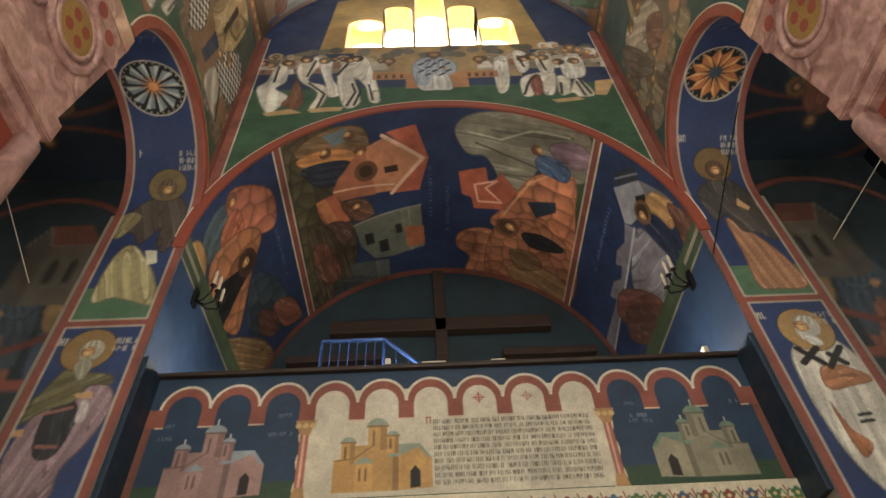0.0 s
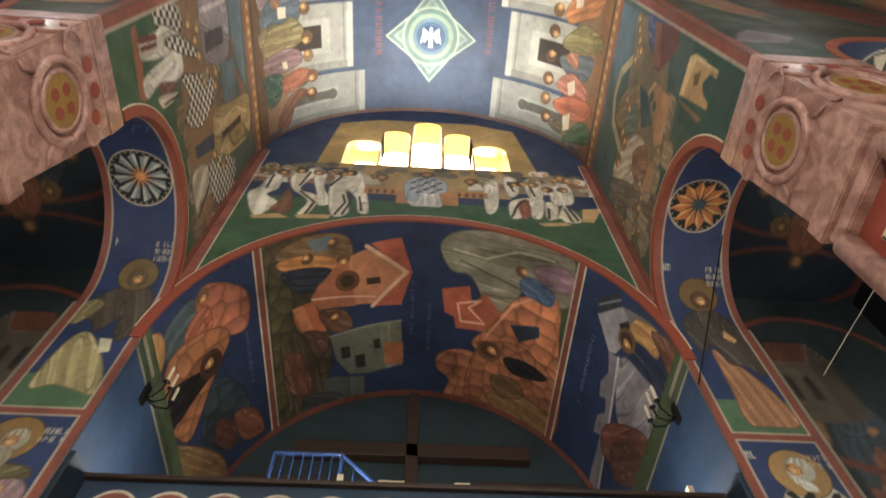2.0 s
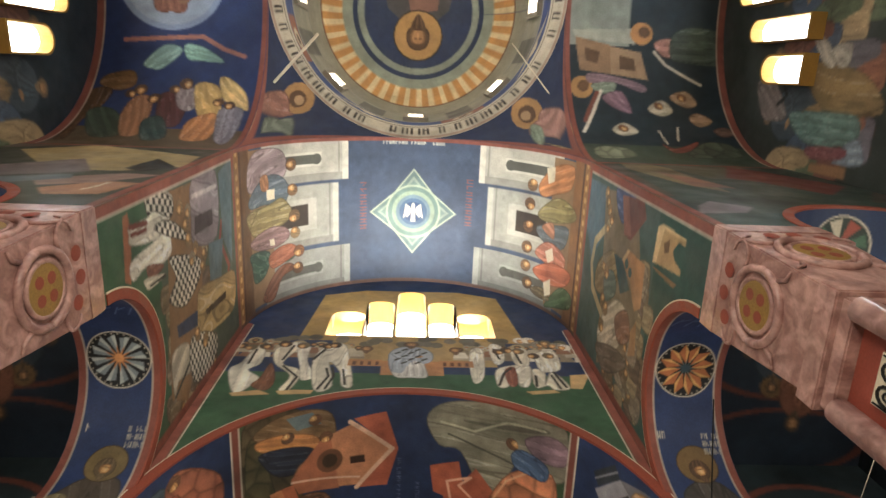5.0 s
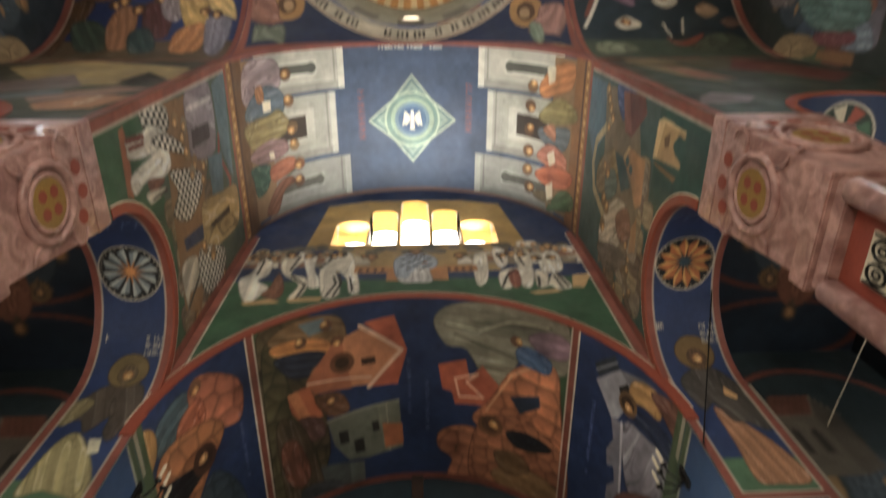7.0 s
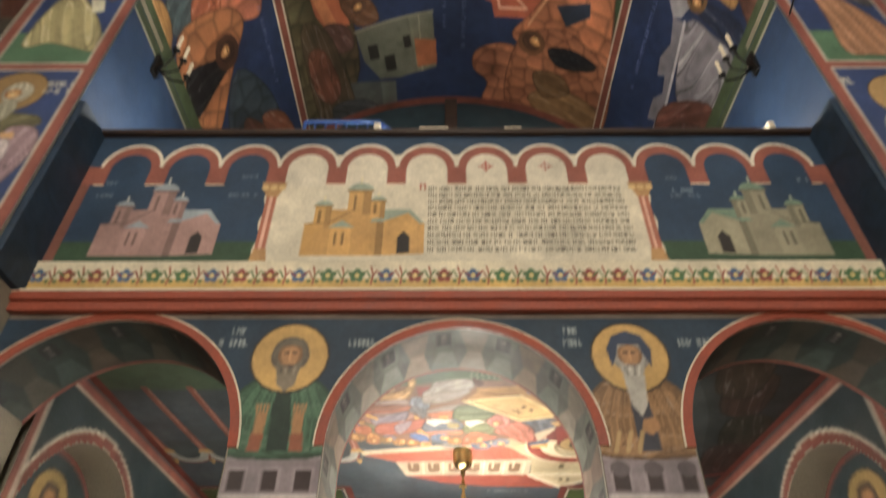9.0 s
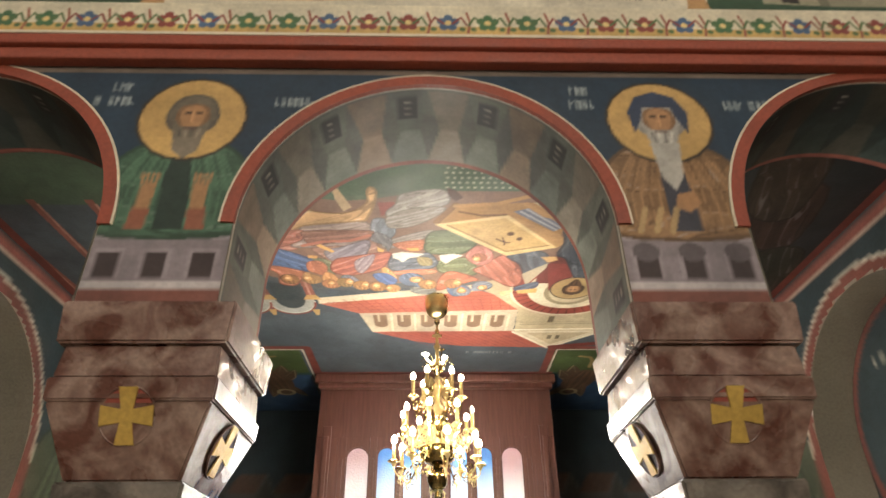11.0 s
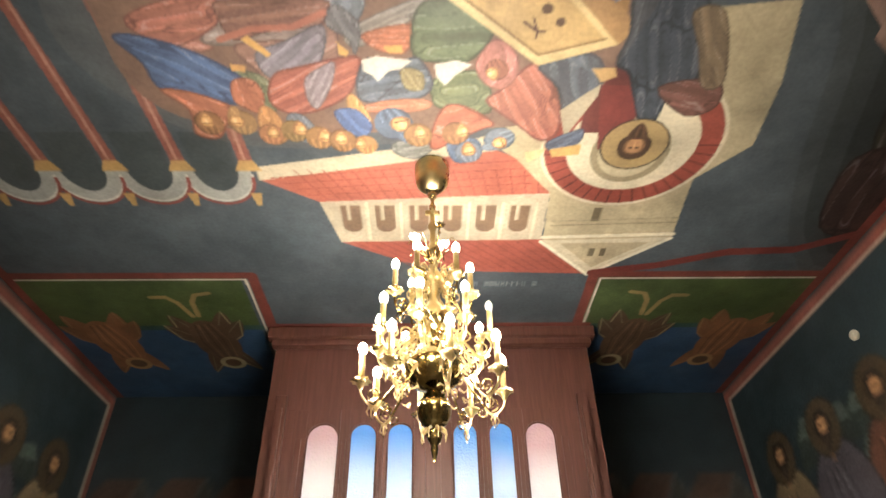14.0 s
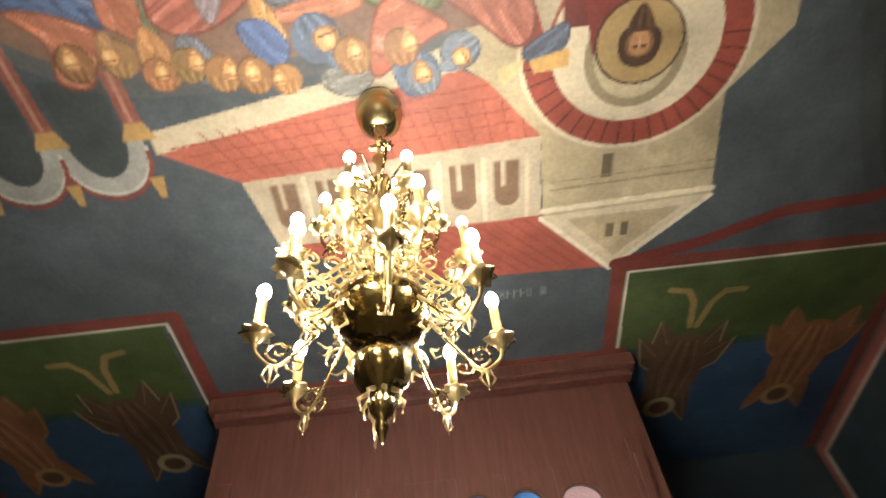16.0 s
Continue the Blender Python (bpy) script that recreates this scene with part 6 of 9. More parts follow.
    cloth(c, [(1.65, 0.09), (2.68, 0.94), (3.21, 0.91), (2.27, 0.07)], "7a5a30", 7)
    head(c, 0.24, 1.1, 0.090, 0.3, "6a4428")
    letters(c, turn(1.0, mid - .12, 0, 1), 14, r, "5c6c94", .05, .07)
    letters(c, turn(1.3, mid + .14, 0, 1), 14, r, "5c6c94", .05, .07)
    letters(c, turn(1.0, q - .3, 0, 1), 16, r, "54648c", .05, .07)
    letters(c, turn(.9, A - q + .35, 0, 1), 18, r, "5c6ca0", .05, .07)
    for d in (0, A - .2):
        c.rect(0, d, L, d + .2, "3a4c2e")
    for v in (q, A - q):
        c.rect(0, v - .05, L, v + .05, "7a3a2a")
        for e in (-.055, .055):
            c.rect(0, v + e - .008, L, v + e + .008, CREAM)
    c.rect(L - .12, 0, L, A, "7a3c2c")
    figures = np.abs(c.c - np.array(lin("1f3560"), np.float32)).sum(2) > .004
    c.c[figures] *= 1.2
    c.mottle(.18, .3)
    bx = barrel(HW, GAL_Z)
    c.build("fresco", lambda u, w: (bx(w)[0], u + Y_WEST, bx(w)[1]), gallery)


paint_gallery()
for s in (-1, 1):
    w = shell("wall_gallery_side", "deep blue plastered gallery side wall")
    c = Fresco(GAL_END - Y_WEST - .012, GAL_Z - 4.2, .03, "1d3c62", 90 + s)
    c.rect(0, GAL_Z - 4.2 - .12, 3.3, GAL_Z - 4.2, "3a4c2e")
    c.rect(0, GAL_Z - 4.2 - .14, 3.3, GAL_Z - 4.2 - .12, CREAM)
    # arched doorway painted flat: red band, the dark behind it as colour
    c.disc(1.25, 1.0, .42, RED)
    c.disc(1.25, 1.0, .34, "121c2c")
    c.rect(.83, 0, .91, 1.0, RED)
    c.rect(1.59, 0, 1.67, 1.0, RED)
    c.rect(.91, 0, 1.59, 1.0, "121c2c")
    c.mottle(.12, .3)
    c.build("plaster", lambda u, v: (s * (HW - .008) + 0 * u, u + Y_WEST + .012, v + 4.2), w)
    bm = bmesh.new()
    box(bm, *sorted((s * (HW + .006), s * (HW + .4))), Y_WEST + .92, GAL_END + .3, 4.1, GAL_Z)
    part("masonry", bm, M_PLASTER, w)
back = shell("wall_gallery_back", "dark teal gallery back wall with timber beams")
c = Fresco(2 * HW, 5.6, .04, "16303a", 92)
c.mottle(.15, .4)
c.build("plaster", lambda u, v: (u - HW, GAL_END + 0 * u, v + 4.0), back)
bm = bmesh.new()
box(bm, -HW, HW, GAL_END + .01, GAL_END + .3, 4.2, 9.6)
part("masonry", bm, M_PLASTER, back)
for nm, b in (("post", (-.09, .09, 4.0, 9.3)), ("beam", (-1.7, 1.7, 8.02, 8.26)), ("dark_panel", (-1.0, -.16, 5.0, 7.23)), ("dark_panel", (.16, 1.0, 5.0, 7.23)), ("ledge", (-2.3, -.9, 7.5, 7.62)), ("ledge", (.9, 2.3, 7.5, 7.62)), ("post", (-2.0, -1.85, 4, 7.25)), ("post", (1.85, 2.0, 4, 7.25))):
    bm = bmesh.new()
    d = .16 if nm != "dark_panel" else .05
    box(bm, b[0], b[1], GAL_END - d, GAL_END - .004, b[2], b[3], .01)
    part(nm, bm, M_DARKWOOD if nm != "dark_panel" else M_IRON, back)
gfloor = bmesh.new()
box(gfloor, -HW, HW, Y_PAR + .56, GAL_END, 3.95, 4.1)
tagged(part("floor_gallery", gfloor, M_DARKWOOD, None), "dark boarded gallery floor", "floor", kind="structure")

# ---- narthex
nar = shell("ceiling_narthex", "flat narthex ceiling painted with a healing scene", "ceiling")
bm = bmesh.new()
box(bm, -NAR_HW - .4, NAR_HW + .4, NAR_Y0 + .002, NAR_END + .4, NAR_Z + .006, NAR_Z + .14)
part("slab", bm, M_PLASTER, nar)


def paint_ceiling():
    W, H = 2 * NAR_HW, NAR_END - NAR_Y0
    c = Fresco(W, H, .0085, "49535a", 101)
    r, o = c.rng, lambda x, y: (x + NAR_HW, y - NAR_Y0)
    c.rect(*o(-NAR_HW, NAR_Y0), *o(NAR_HW, 1.15), "4a6048")
    # dark ground and the shade at the right side, both painted in four steps
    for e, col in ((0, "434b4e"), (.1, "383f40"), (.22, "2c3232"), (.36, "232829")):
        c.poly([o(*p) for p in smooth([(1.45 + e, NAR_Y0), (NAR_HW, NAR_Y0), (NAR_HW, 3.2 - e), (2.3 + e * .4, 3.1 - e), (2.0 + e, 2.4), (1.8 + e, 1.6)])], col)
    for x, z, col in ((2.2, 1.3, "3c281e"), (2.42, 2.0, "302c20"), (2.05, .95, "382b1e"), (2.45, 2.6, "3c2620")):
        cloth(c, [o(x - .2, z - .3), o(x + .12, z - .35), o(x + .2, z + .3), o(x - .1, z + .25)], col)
    # long hall with tiled roof behind the crowd
    c.poly([o(-.83, 2.37), o(.32, 2.2), o(.55, 2.32), o(.71, 2.56), o(-.55, 2.63), o(-.83, 2.46)], "b5573c")
    c.poly([o(-.84, 2.36), o(.5, 2.12), o(.5, 2.22), o(-.84, 2.46)], "bfae8c")
    for k in range(2, 21):
        c.line([o(-.8 + .075 * k, 2.38), o(-.64 + .068 * k, 2.61)], .006, "9c4430")
    for k in range(4):
        c.line([o(-.78 + .06 * k, 2.44 + .045 * k), o(.6, 2.3 + .06 * k)], .006, "9c4430")
    c.poly([o(-.55, 2.63), o(.71, 2.56), o(.72, 2.97), o(-.47, 2.99)], "b3a284")
    for k in range(6):
        x = -.44 + .19 * k
        c.rect(*o(x, 2.66), *o(x + .11, 2.84), "7a5c40")
        c.rect(*o(x + .03, 2.66), *o(x + .05, 2.86), "b3a284")
        c.disc(*o(x + .055, 2.84), .055, "7a5c40")
        c.line([o(x + .145, 2.64), o(x + .145, 2.96)], .018, "cbbb98")
    c.poly([o(-.47, 2.99), o(.72, 2.97), o(1.05, 3.33), o(.3, 3.3), o(-.1, 3.2)], "a84a34")
    for k in range(16):
        c.line([o(-.4 + .075 * k, 2.99), o(.0 + .068 * k, 3.28)], .006, "8c3a2a")
    # pale church front with its gable and round arch
    c.poly([o(.42, 2.08), o(.72, 1.5), o(1.55, 1.4), o(1.65, 1.81), o(1.68, 2.2), o(1.46, 2.45), o(1.5, 2.95), o(.73, 2.98), o(.71, 2.56)], "ae9c74")
    c.poly([o(.3, 2.15), o(.62, 2.05), o(.74, 2.58), o(.66, 2.5), o(.5, 2.3)], "ae9c74")
    c.poly([o(.73, 2.98), o(1.5, 2.95), o(1.07, 3.35)], "c8b894")
    c.poly([o(.84, 3.01), o(1.38, 3.0), o(1.08, 3.26)], "b09c74")
    c.line([o(.73, 2.95), o(1.5, 2.92)], .03, "d8caa8")
    c.line([o(.72, 2.99), o(1.07, 3.34), o(1.5, 2.96)], .025, "dccfb0")
    for k in (0, 1):
        c.rect(*o(1.03 + .07 * k, 3.06), *o(1.065 + .07 * k, 3.14), "6a5c40")
    c.disc(*o(1.07, 2.2), .46, "c9b996")
    c.disc(*o(1.07, 2.2), .44, "963c28")
    c.disc(*o(1.07, 2.2), .33, "c9b996")
    for k in range(20):
        a = math.pi * k / 19
        c.line([o(1.07 + .34 * math.cos(a), 2.2 + .34 * math.sin(a)), o(1.07 + .44 * math.cos(a), 2.2 + .44 * math.sin(a))], .008, "5c2018")
    c.disc(*o(1.07, 2.25), .2, "8f7f5c", .22)
    c.disc(*o(1.07, 2.25), .16, "b5a47e", .18)
    c.rect(*o(.98, 2.68), *o(1.03, 2.8), "6a5a3c")
    for k, w in ((.06, .012), (.1, .006)):
        c.line([o(.76, 2.9 - k), o(1.48, 2.87 - k)], w, "8f7f5c")
    c.rect(*o(.78, 1.55), *o(1.02, 2.12), "6a2c24")
    # the swaying red band
    c.line([o(1.1, 3.32), o(1.5, 3.24), o(1.9, 3.1), o(2.3, 3.08), o(NAR_HW, 2.9)], .07, "7a2c22")
    # arcade with red shafts
    for k in range(5):
        x, y = -1.05 - .34 * k, 2.42
        half = [(x + .18 * math.cos(a), y + .2 * math.sin(a)) for a in arc(0, math.pi, 16)]
        c.poly([o(*p) for p in half] + [o(x - .18, y - .06), o(x + .18, y - .06)], "9c9c94")
        c.line([o(*p) for p in half], .014, "c2beb0")
        c.line([o(p[0], p[1] + .022) for p in half], .02, "8a3c2e")
        c.poly([o(x + .115 * math.cos(a), y - .05 + .17 * math.sin(a)) for a in arc(0, math.pi, 14)], "414a4c")
        c.rect(*o(x - .115, y - .3), *o(x + .115, y - .05), "414a4c")
    for k in range(6):
        x = -.88 - .34 * k
        c.poly([o(x - .06 - .05, 1.1), o(x - .01 - .05, 1.1), o(x + .035, 2.32), o(x - .035, 2.32)], "94503e")
        c.line([o(x - .06, 1.15), o(x - .005, 2.3)], .016, "b87c68")
        c.poly([o(x - .035, 2.31), o(x + .035, 2.31), o(x + .07, 2.39), o(x - .07, 2.39)], "b88c3c")
        c.poly([o(x - .03, 2.56), o(x + .03, 2.56), o(x + .012, 2.66), o(x - .012, 2.66)], "b88c3c")
    for k in range(11):
        for m in range(7):
            c.disc(*o(.1 + .04 * k + .01 * (m % 2), .74 + .045 * m), .009, "a8a890")
    # the crowd with its beasts and doves, the table, the robed shape by the arch
    c.poly([o(*p) for p in smooth([(-1.3, 1.5), (-1.2, 1.0), (-.5, 1.1), (.1, 1.0), (.9, 1.1), (.85, 1.8), (.6, 2.05), (-.2, 2.12), (-.9, 2.1), (-1.25, 1.9)])], "7c5a48")
    cloth(c, [(1.569, 0.928), (1.727, 0.879), (1.832, 1.004), (1.75, 1.095), (1.564, 1.036)], "b0705c")
    cloth(c, [(1.892, 0.781), (2.27, 0.754), (2.293, 0.939), (2.188, 1.028), (1.896, 1.06), (1.762, 1.039), (1.851, 0.915)], "948078")
    cloth(c, [(1.896, 1.06), (2.188, 1.028), (2.31, 0.94), (2.3, 1.162), (2.044, 1.32), (1.96, 1.196)], "9a6c5c")
    c.poly([(2.104, 0.374), (2.14, 0.409), (2.204, 0.596), (2.148, 0.637), (2.113, 0.511)], "b39468")
    cloth(c, [(1.905, 0.466), (1.913, 0.598), (2.0, 0.647), (2.134, 0.658), (2.23, 0.62), (2.299, 0.542), (2.306, 0.444), (2.329, 0.396), (2.358, 0.439), (2.336, 0.571), (2.279, 0.722), (2.225, 0.744), (1.95, 0.782), (1.85, 0.813), (1.771, 0.897), (1.703, 0.861), (1.729, 0.73), (1.805, 0.608), (1.863, 0.507)], "cb9a5c", 3)
    cloth(c, [(1.679, 0.788), (1.791, 0.812), (1.84, 0.891), (1.756, 0.959), (1.692, 0.923)], "d0a468", 2)
    c.line([(1.907, 0.604), (2.011, 0.647), (2.145, 0.661), (2.23, 0.62)], .012, "7a5424")
    c.poly([(2.361, 0.545), (2.461, 0.538), (2.467, 0.602), (2.374, 0.692)], "8a3c34")
    cloth(c, [(2.32, 0.723), (2.423, 0.74), (2.453, 0.872), (2.365, 1.005), (2.297, 0.939)], "6c7480")
    cloth(c, [(2.498, 0.468), (2.629, 0.421), (2.757, 0.422), (2.785, 0.534), (2.714, 0.591), (2.557, 0.604), (2.427, 0.693), (2.408, 0.641), (2.47, 0.558)], "9c948c", 7)
    cloth(c, [(2.415, 0.693), (2.557, 0.607), (2.759, 0.591), (2.713, 0.681), (2.572, 0.791), (2.428, 0.822), (2.398, 0.756)], "8f857c", 9)
    cloth(c, [(2.366, 0.994), (2.544, 0.891), (2.689, 0.842), (2.669, 0.91), (2.487, 1.032), (2.385, 1.068)], "8a8078", 6)
    c.poly([(2.768, 0.396), (2.821, 0.423), (2.867, 0.492), (2.824, 0.529), (2.779, 0.477)], "4c3028")
    c.poly([(3.288, 0.54), (3.445, 0.52), (3.457, 0.676), (3.397, 0.66)], "a89a70")
    cloth(c, [(1.489, 0.931), (1.68, 0.856), (1.876, 0.854), (1.838, 0.966), (1.645, 1.067), (1.511, 1.007)], "a8604c")
    cloth(c, [(1.857, 0.928), (1.893, 0.854), (2.287, 0.851), (2.288, 0.906), (2.255, 0.963), (2.044, 0.994), (1.897, 1.035)], "8c5c4c")
    c.line([(1.837, 1.035), (1.978, 0.984), (2.151, 0.974), (2.288, 0.906)], .03, "b06048")
    cloth(c, [(1.968, 1.106), (2.104, 1.043), (2.255, 0.963), (2.281, 1.022), (2.226, 1.169), (2.146, 1.213), (2.013, 1.237)], "7c7480", 6)
    cloth(c, [(1.834, 1.182), (1.994, 1.237), (1.997, 1.415), (1.936, 1.428), (1.926, 1.295)], "6a7050")
    cloth(c, [(2.289, 0.963), (2.368, 1.021), (2.395, 1.103), (2.425, 0.962), (2.334, 0.869)], "6c6a70")
    cloth(c, [(2.439, 1.001), (2.64, 0.96), (2.619, 1.081), (2.556, 1.102), (2.461, 1.061)], "b8643c", 8)
    cloth(c, [(2.666, 0.885), (2.75, 0.847), (2.934, 0.864), (2.978, 0.997), (2.898, 1.122), (2.826, 1.144), (2.663, 1.123), (2.638, 1.02)], "5c6a4a", 6)
    cloth(c, [(2.736, 1.233), (2.901, 1.187), (2.969, 1.232), (2.994, 1.424), (2.776, 1.4), (2.727, 1.339)], "6a744c", 6)
    cloth(c, [(2.027, 1.214), (2.153, 1.169), (2.394, 1.114), (2.394, 1.212), (2.336, 1.328), (2.191, 1.415), (2.053, 1.428), (1.98, 1.354)], "a4523c", 6)
    cloth(c, [(2.161, 1.236), (2.224, 1.18), (2.301, 1.147), (2.266, 1.281), (2.193, 1.402), (2.154, 1.341)], "8c7c84", 5)
    cloth(c, [(2.392, 1.235), (2.447, 1.124), (2.572, 1.145), (2.663, 1.123), (2.727, 1.256), (2.66, 1.339), (2.467, 1.364), (2.392, 1.34)], "56606e", 7)
    cloth(c, [(2.387, 1.401), (2.525, 1.352), (2.698, 1.351), (2.718, 1.39), (2.639, 1.421), (2.482, 1.431)], "c07048", 3)
    cloth(c, [(2.589, 1.178), (2.68, 1.199), (2.68, 1.291), (2.604, 1.28)], "8c7c4c")
    c.poly([(2.419, 1.135), (2.484, 1.113), (2.636, 1.134), (2.589, 1.178), (2.534, 1.189), (2.484, 1.246), (2.459, 1.212), (2.424, 1.19)], "cfc6b6")
    c.poly([(2.735, 1.155), (2.826, 1.133), (2.9, 1.154), (2.829, 1.21), (2.783, 1.267), (2.745, 1.221)], "cfc6b6")
    cloth(c, [(2.978, 1.35), (3.04, 1.289), (3.173, 1.142), (3.26, 1.23), (3.326, 1.398), (3.332, 1.555), (3.255, 1.597), (3.141, 1.502), (3.032, 1.412)], "b4624a", 7)
    cloth(c, [(3.193, 1.152), (3.384, 1.097), (3.466, 1.14), (3.491, 1.252), (3.424, 1.397), (3.35, 1.423), (3.296, 1.276)], "565e6a", 6)
    c.poly([(3.328, 1.41), (3.491, 1.252), (3.487, 1.323), (3.378, 1.583)], "b0a080")
    cloth(c, [(2.917, 1.143), (2.989, 1.027), (3.074, 1.078), (3.106, 1.197), (3.04, 1.289), (2.952, 1.243)], "b46a5c", 4)
    head(c, 3.012, 1.186, 0.054, 2.8, "8a4c34", 0)
    cloth(c, [(1.4, 1.028), (1.49, 1.017), (1.691, 1.087), (1.871, 1.215), (1.886, 1.307), (1.831, 1.379), (1.742, 1.355), (1.516, 1.297), (1.476, 1.151)], "3f5f8c", 7)
    cloth(c, [(1.506, 1.297), (1.658, 1.319), (1.806, 1.404), (1.758, 1.48), (1.69, 1.587), (1.587, 1.56), (1.6, 1.417)], "b0603c", 4)
    cloth(c, [(1.835, 1.249), (1.921, 1.237), (1.959, 1.318), (1.926, 1.428), (1.864, 1.403), (1.818, 1.355)], "b0603c", 3)
    cloth(c, [(1.934, 1.391), (1.994, 1.428), (2.024, 1.586), (1.935, 1.628), (1.9, 1.506)], "c4843c", 3)
    cloth(c, [(2.335, 1.34), (2.374, 1.328), (2.439, 1.478), (2.393, 1.558), (2.343, 1.452)], "c88c30", 3)
    cloth(c, [(2.268, 1.422), (2.367, 1.407), (2.437, 1.504), (2.391, 1.58), (2.314, 1.536)], "4668a0", 3)
    cloth(c, [(2.05, 1.441), (2.126, 1.453), (2.187, 1.586), (2.12, 1.627), (2.029, 1.559)], "6a7484", 3)
    cloth(c, [(2.532, 1.626), (2.677, 1.584), (2.739, 1.64), (2.655, 1.727), (2.55, 1.698)], "7c7c74", 4)
    cloth(c, [(2.776, 1.4), (2.874, 1.387), (3.019, 1.489), (2.961, 1.529), (2.842, 1.598), (2.739, 1.663), (2.718, 1.584)], "b85c38", 4)
    cloth(c, [(2.801, 1.626), (2.903, 1.584), (2.967, 1.626), (2.953, 1.727), (2.847, 1.751)], "5b7090", 3)
    head(c, 1.668, 1.486, 0.071, 0.0, "8a5a28")
    head(c, 1.825, 1.485, 0.071, 0.1, "9a7038", 1)
    head(c, 1.949, 1.559, 0.063, 0.1, "b06c38")
    head(c, 2.063, 1.537, 0.067, 0.0, "8c6a30")
    head(c, 2.178, 1.58, 0.070, 0.1, "a4702c")
    head(c, 2.287, 1.599, 0.071, 0.0, "94642c")
    head(c, 2.398, 1.627, 0.059, -0.1, "b07a34")
    head(c, 2.544, 1.504, 0.095, 2.9, "566c88", 1)
    head(c, 2.657, 1.562, 0.072, -0.2, "a4702c")
    head(c, 2.84, 1.551, 0.070, -0.1, "94602c")
    head(c, 2.908, 1.674, 0.071, -0.2, "6c7888")
    head(c, 3.052, 1.597, 0.074, -2.0, "6a7888", 1)
    c.poly([(1.923, 1.034), (1.954, 1.014), (2.039, 1.105), (2.018, 1.123)], "d0982c")
    c.poly([(2.322, 1.042), (2.369, 1.093), (2.358, 1.114), (2.324, 1.104)], "d0982c")
    c.poly([(1.849, 1.156), (1.913, 1.166), (1.906, 1.197), (1.849, 1.193)], "c88c30")
    c.poly([(2.513, 1.065), (2.593, 1.056), (2.601, 1.098), (2.538, 1.098)], "d0982c")
    cloth(c, [(3.299, 1.611), (3.44, 1.528), (3.467, 1.555), (3.448, 1.624), (3.33, 1.673)], "5a6478", 4)
    c.poly([(3.317, 1.662), (3.469, 1.624), (3.472, 1.697), (3.336, 1.715)], "c8983c")
    c.poly([(3.193, 1.682), (3.301, 1.653), (3.272, 1.712), (3.213, 1.757)], "d0b070")
    c.poly([(2.701, 0.776), (2.825, 0.563), (3.288, 0.54), (3.513, 0.724), (3.52, 1.049), (3.148, 0.672)], "a0702c")
    c.poly([(3.177, 0.633), (3.278, 0.593), (3.52, 0.795), (3.46, 0.853)], "5c6880")
    c.line([(3.223, 0.634), (3.476, 0.837)], .012, "a8a8b0")
    c.line([(3.258, 0.61), (3.5, 0.814)], .012, "a8a8b0")
    c.poly([(3.148, 0.672), (3.509, 0.888), (3.576, 0.977), (3.511, 1.056)], "b08040")
    c.poly([(2.701, 0.776), (3.148, 0.672), (3.515, 1.048), (3.187, 1.157)], "d8b870")
    c.poly([(2.779, 0.784), (3.138, 0.706), (3.455, 1.022), (3.182, 1.103)], "c49c50")
    c.line([(2.779, 0.784), (3.182, 1.103), (3.455, 1.022)], .012, "8a6428")
    c.line([(2.825, 0.563), (2.713, 0.751)], .045, "7a5020")
    c.line([(2.825, 0.578), (3.068, 0.555), (3.338, 0.443)], .035, "b07c34")
    c.line([(3.246, 0.554), (3.377, 0.675), (3.524, 0.724)], .035, "b07c34")
    c.line([(2.85, 0.637), (2.988, 0.679), (3.136, 0.669)], .02, "6a4418")
    c.disc(3.19, 0.883, 0.024, "5c3c20")
    c.disc(3.253, 0.943, 0.021, "5c3c20")
    c.line([(3.104, 0.945), (3.162, 0.988), (3.194, 0.989)], .012, "5c3420")
    c.line([(3.139, 0.924), (3.162, 0.988), (3.16, 1.017)], .01, "5c3420")
    cloth(c, [(3.537, 0.788), (3.762, 0.792), (3.854, 0.893), (3.915, 1.228), (3.82, 1.267), (3.789, 1.481), (3.696, 1.435), (3.609, 1.203), (3.533, 1.143), (3.555, 0.994)], "434a54", 7)
    cloth(c, [(3.755, 1.274), (4.007, 1.23), (4.063, 1.376), (3.931, 1.439)], "6f4438", 5)
    cloth(c, [(3.788, 0.892), (3.922, 0.894), (4.042, 1.23), (3.953, 1.27), (3.873, 1.073)], "7a6448", 4)
    c.poly([(3.429, 1.173), (3.532, 1.167), (3.551, 1.214), (3.486, 1.245)], "d0a050")
    c.poly([(3.491, 1.262), (3.624, 1.264), (3.696, 1.435), (3.697, 1.571), (3.557, 1.664)], "7a2c24")
    c.poly([o(*p) for p in smooth([(-1.5, 1.5), (-1.2, .95), (-.5, 1.05), (.1, 1.0), (.95, 1.1), (.85, 1.8), (.6, 2.1), (-.2, 2.2), (-.9, 2.2), (-1.35, 1.9)])], "c0a68c", .05)
    halo_head(c, turn(*o(1.08, 2.2), 0, 1), 0, 0, .165, "a8884a", "4c3018", True)
    letters(c, turn(*o(.35, 3.42), 0, 1), 12, r, "7c8484", .05, .035)
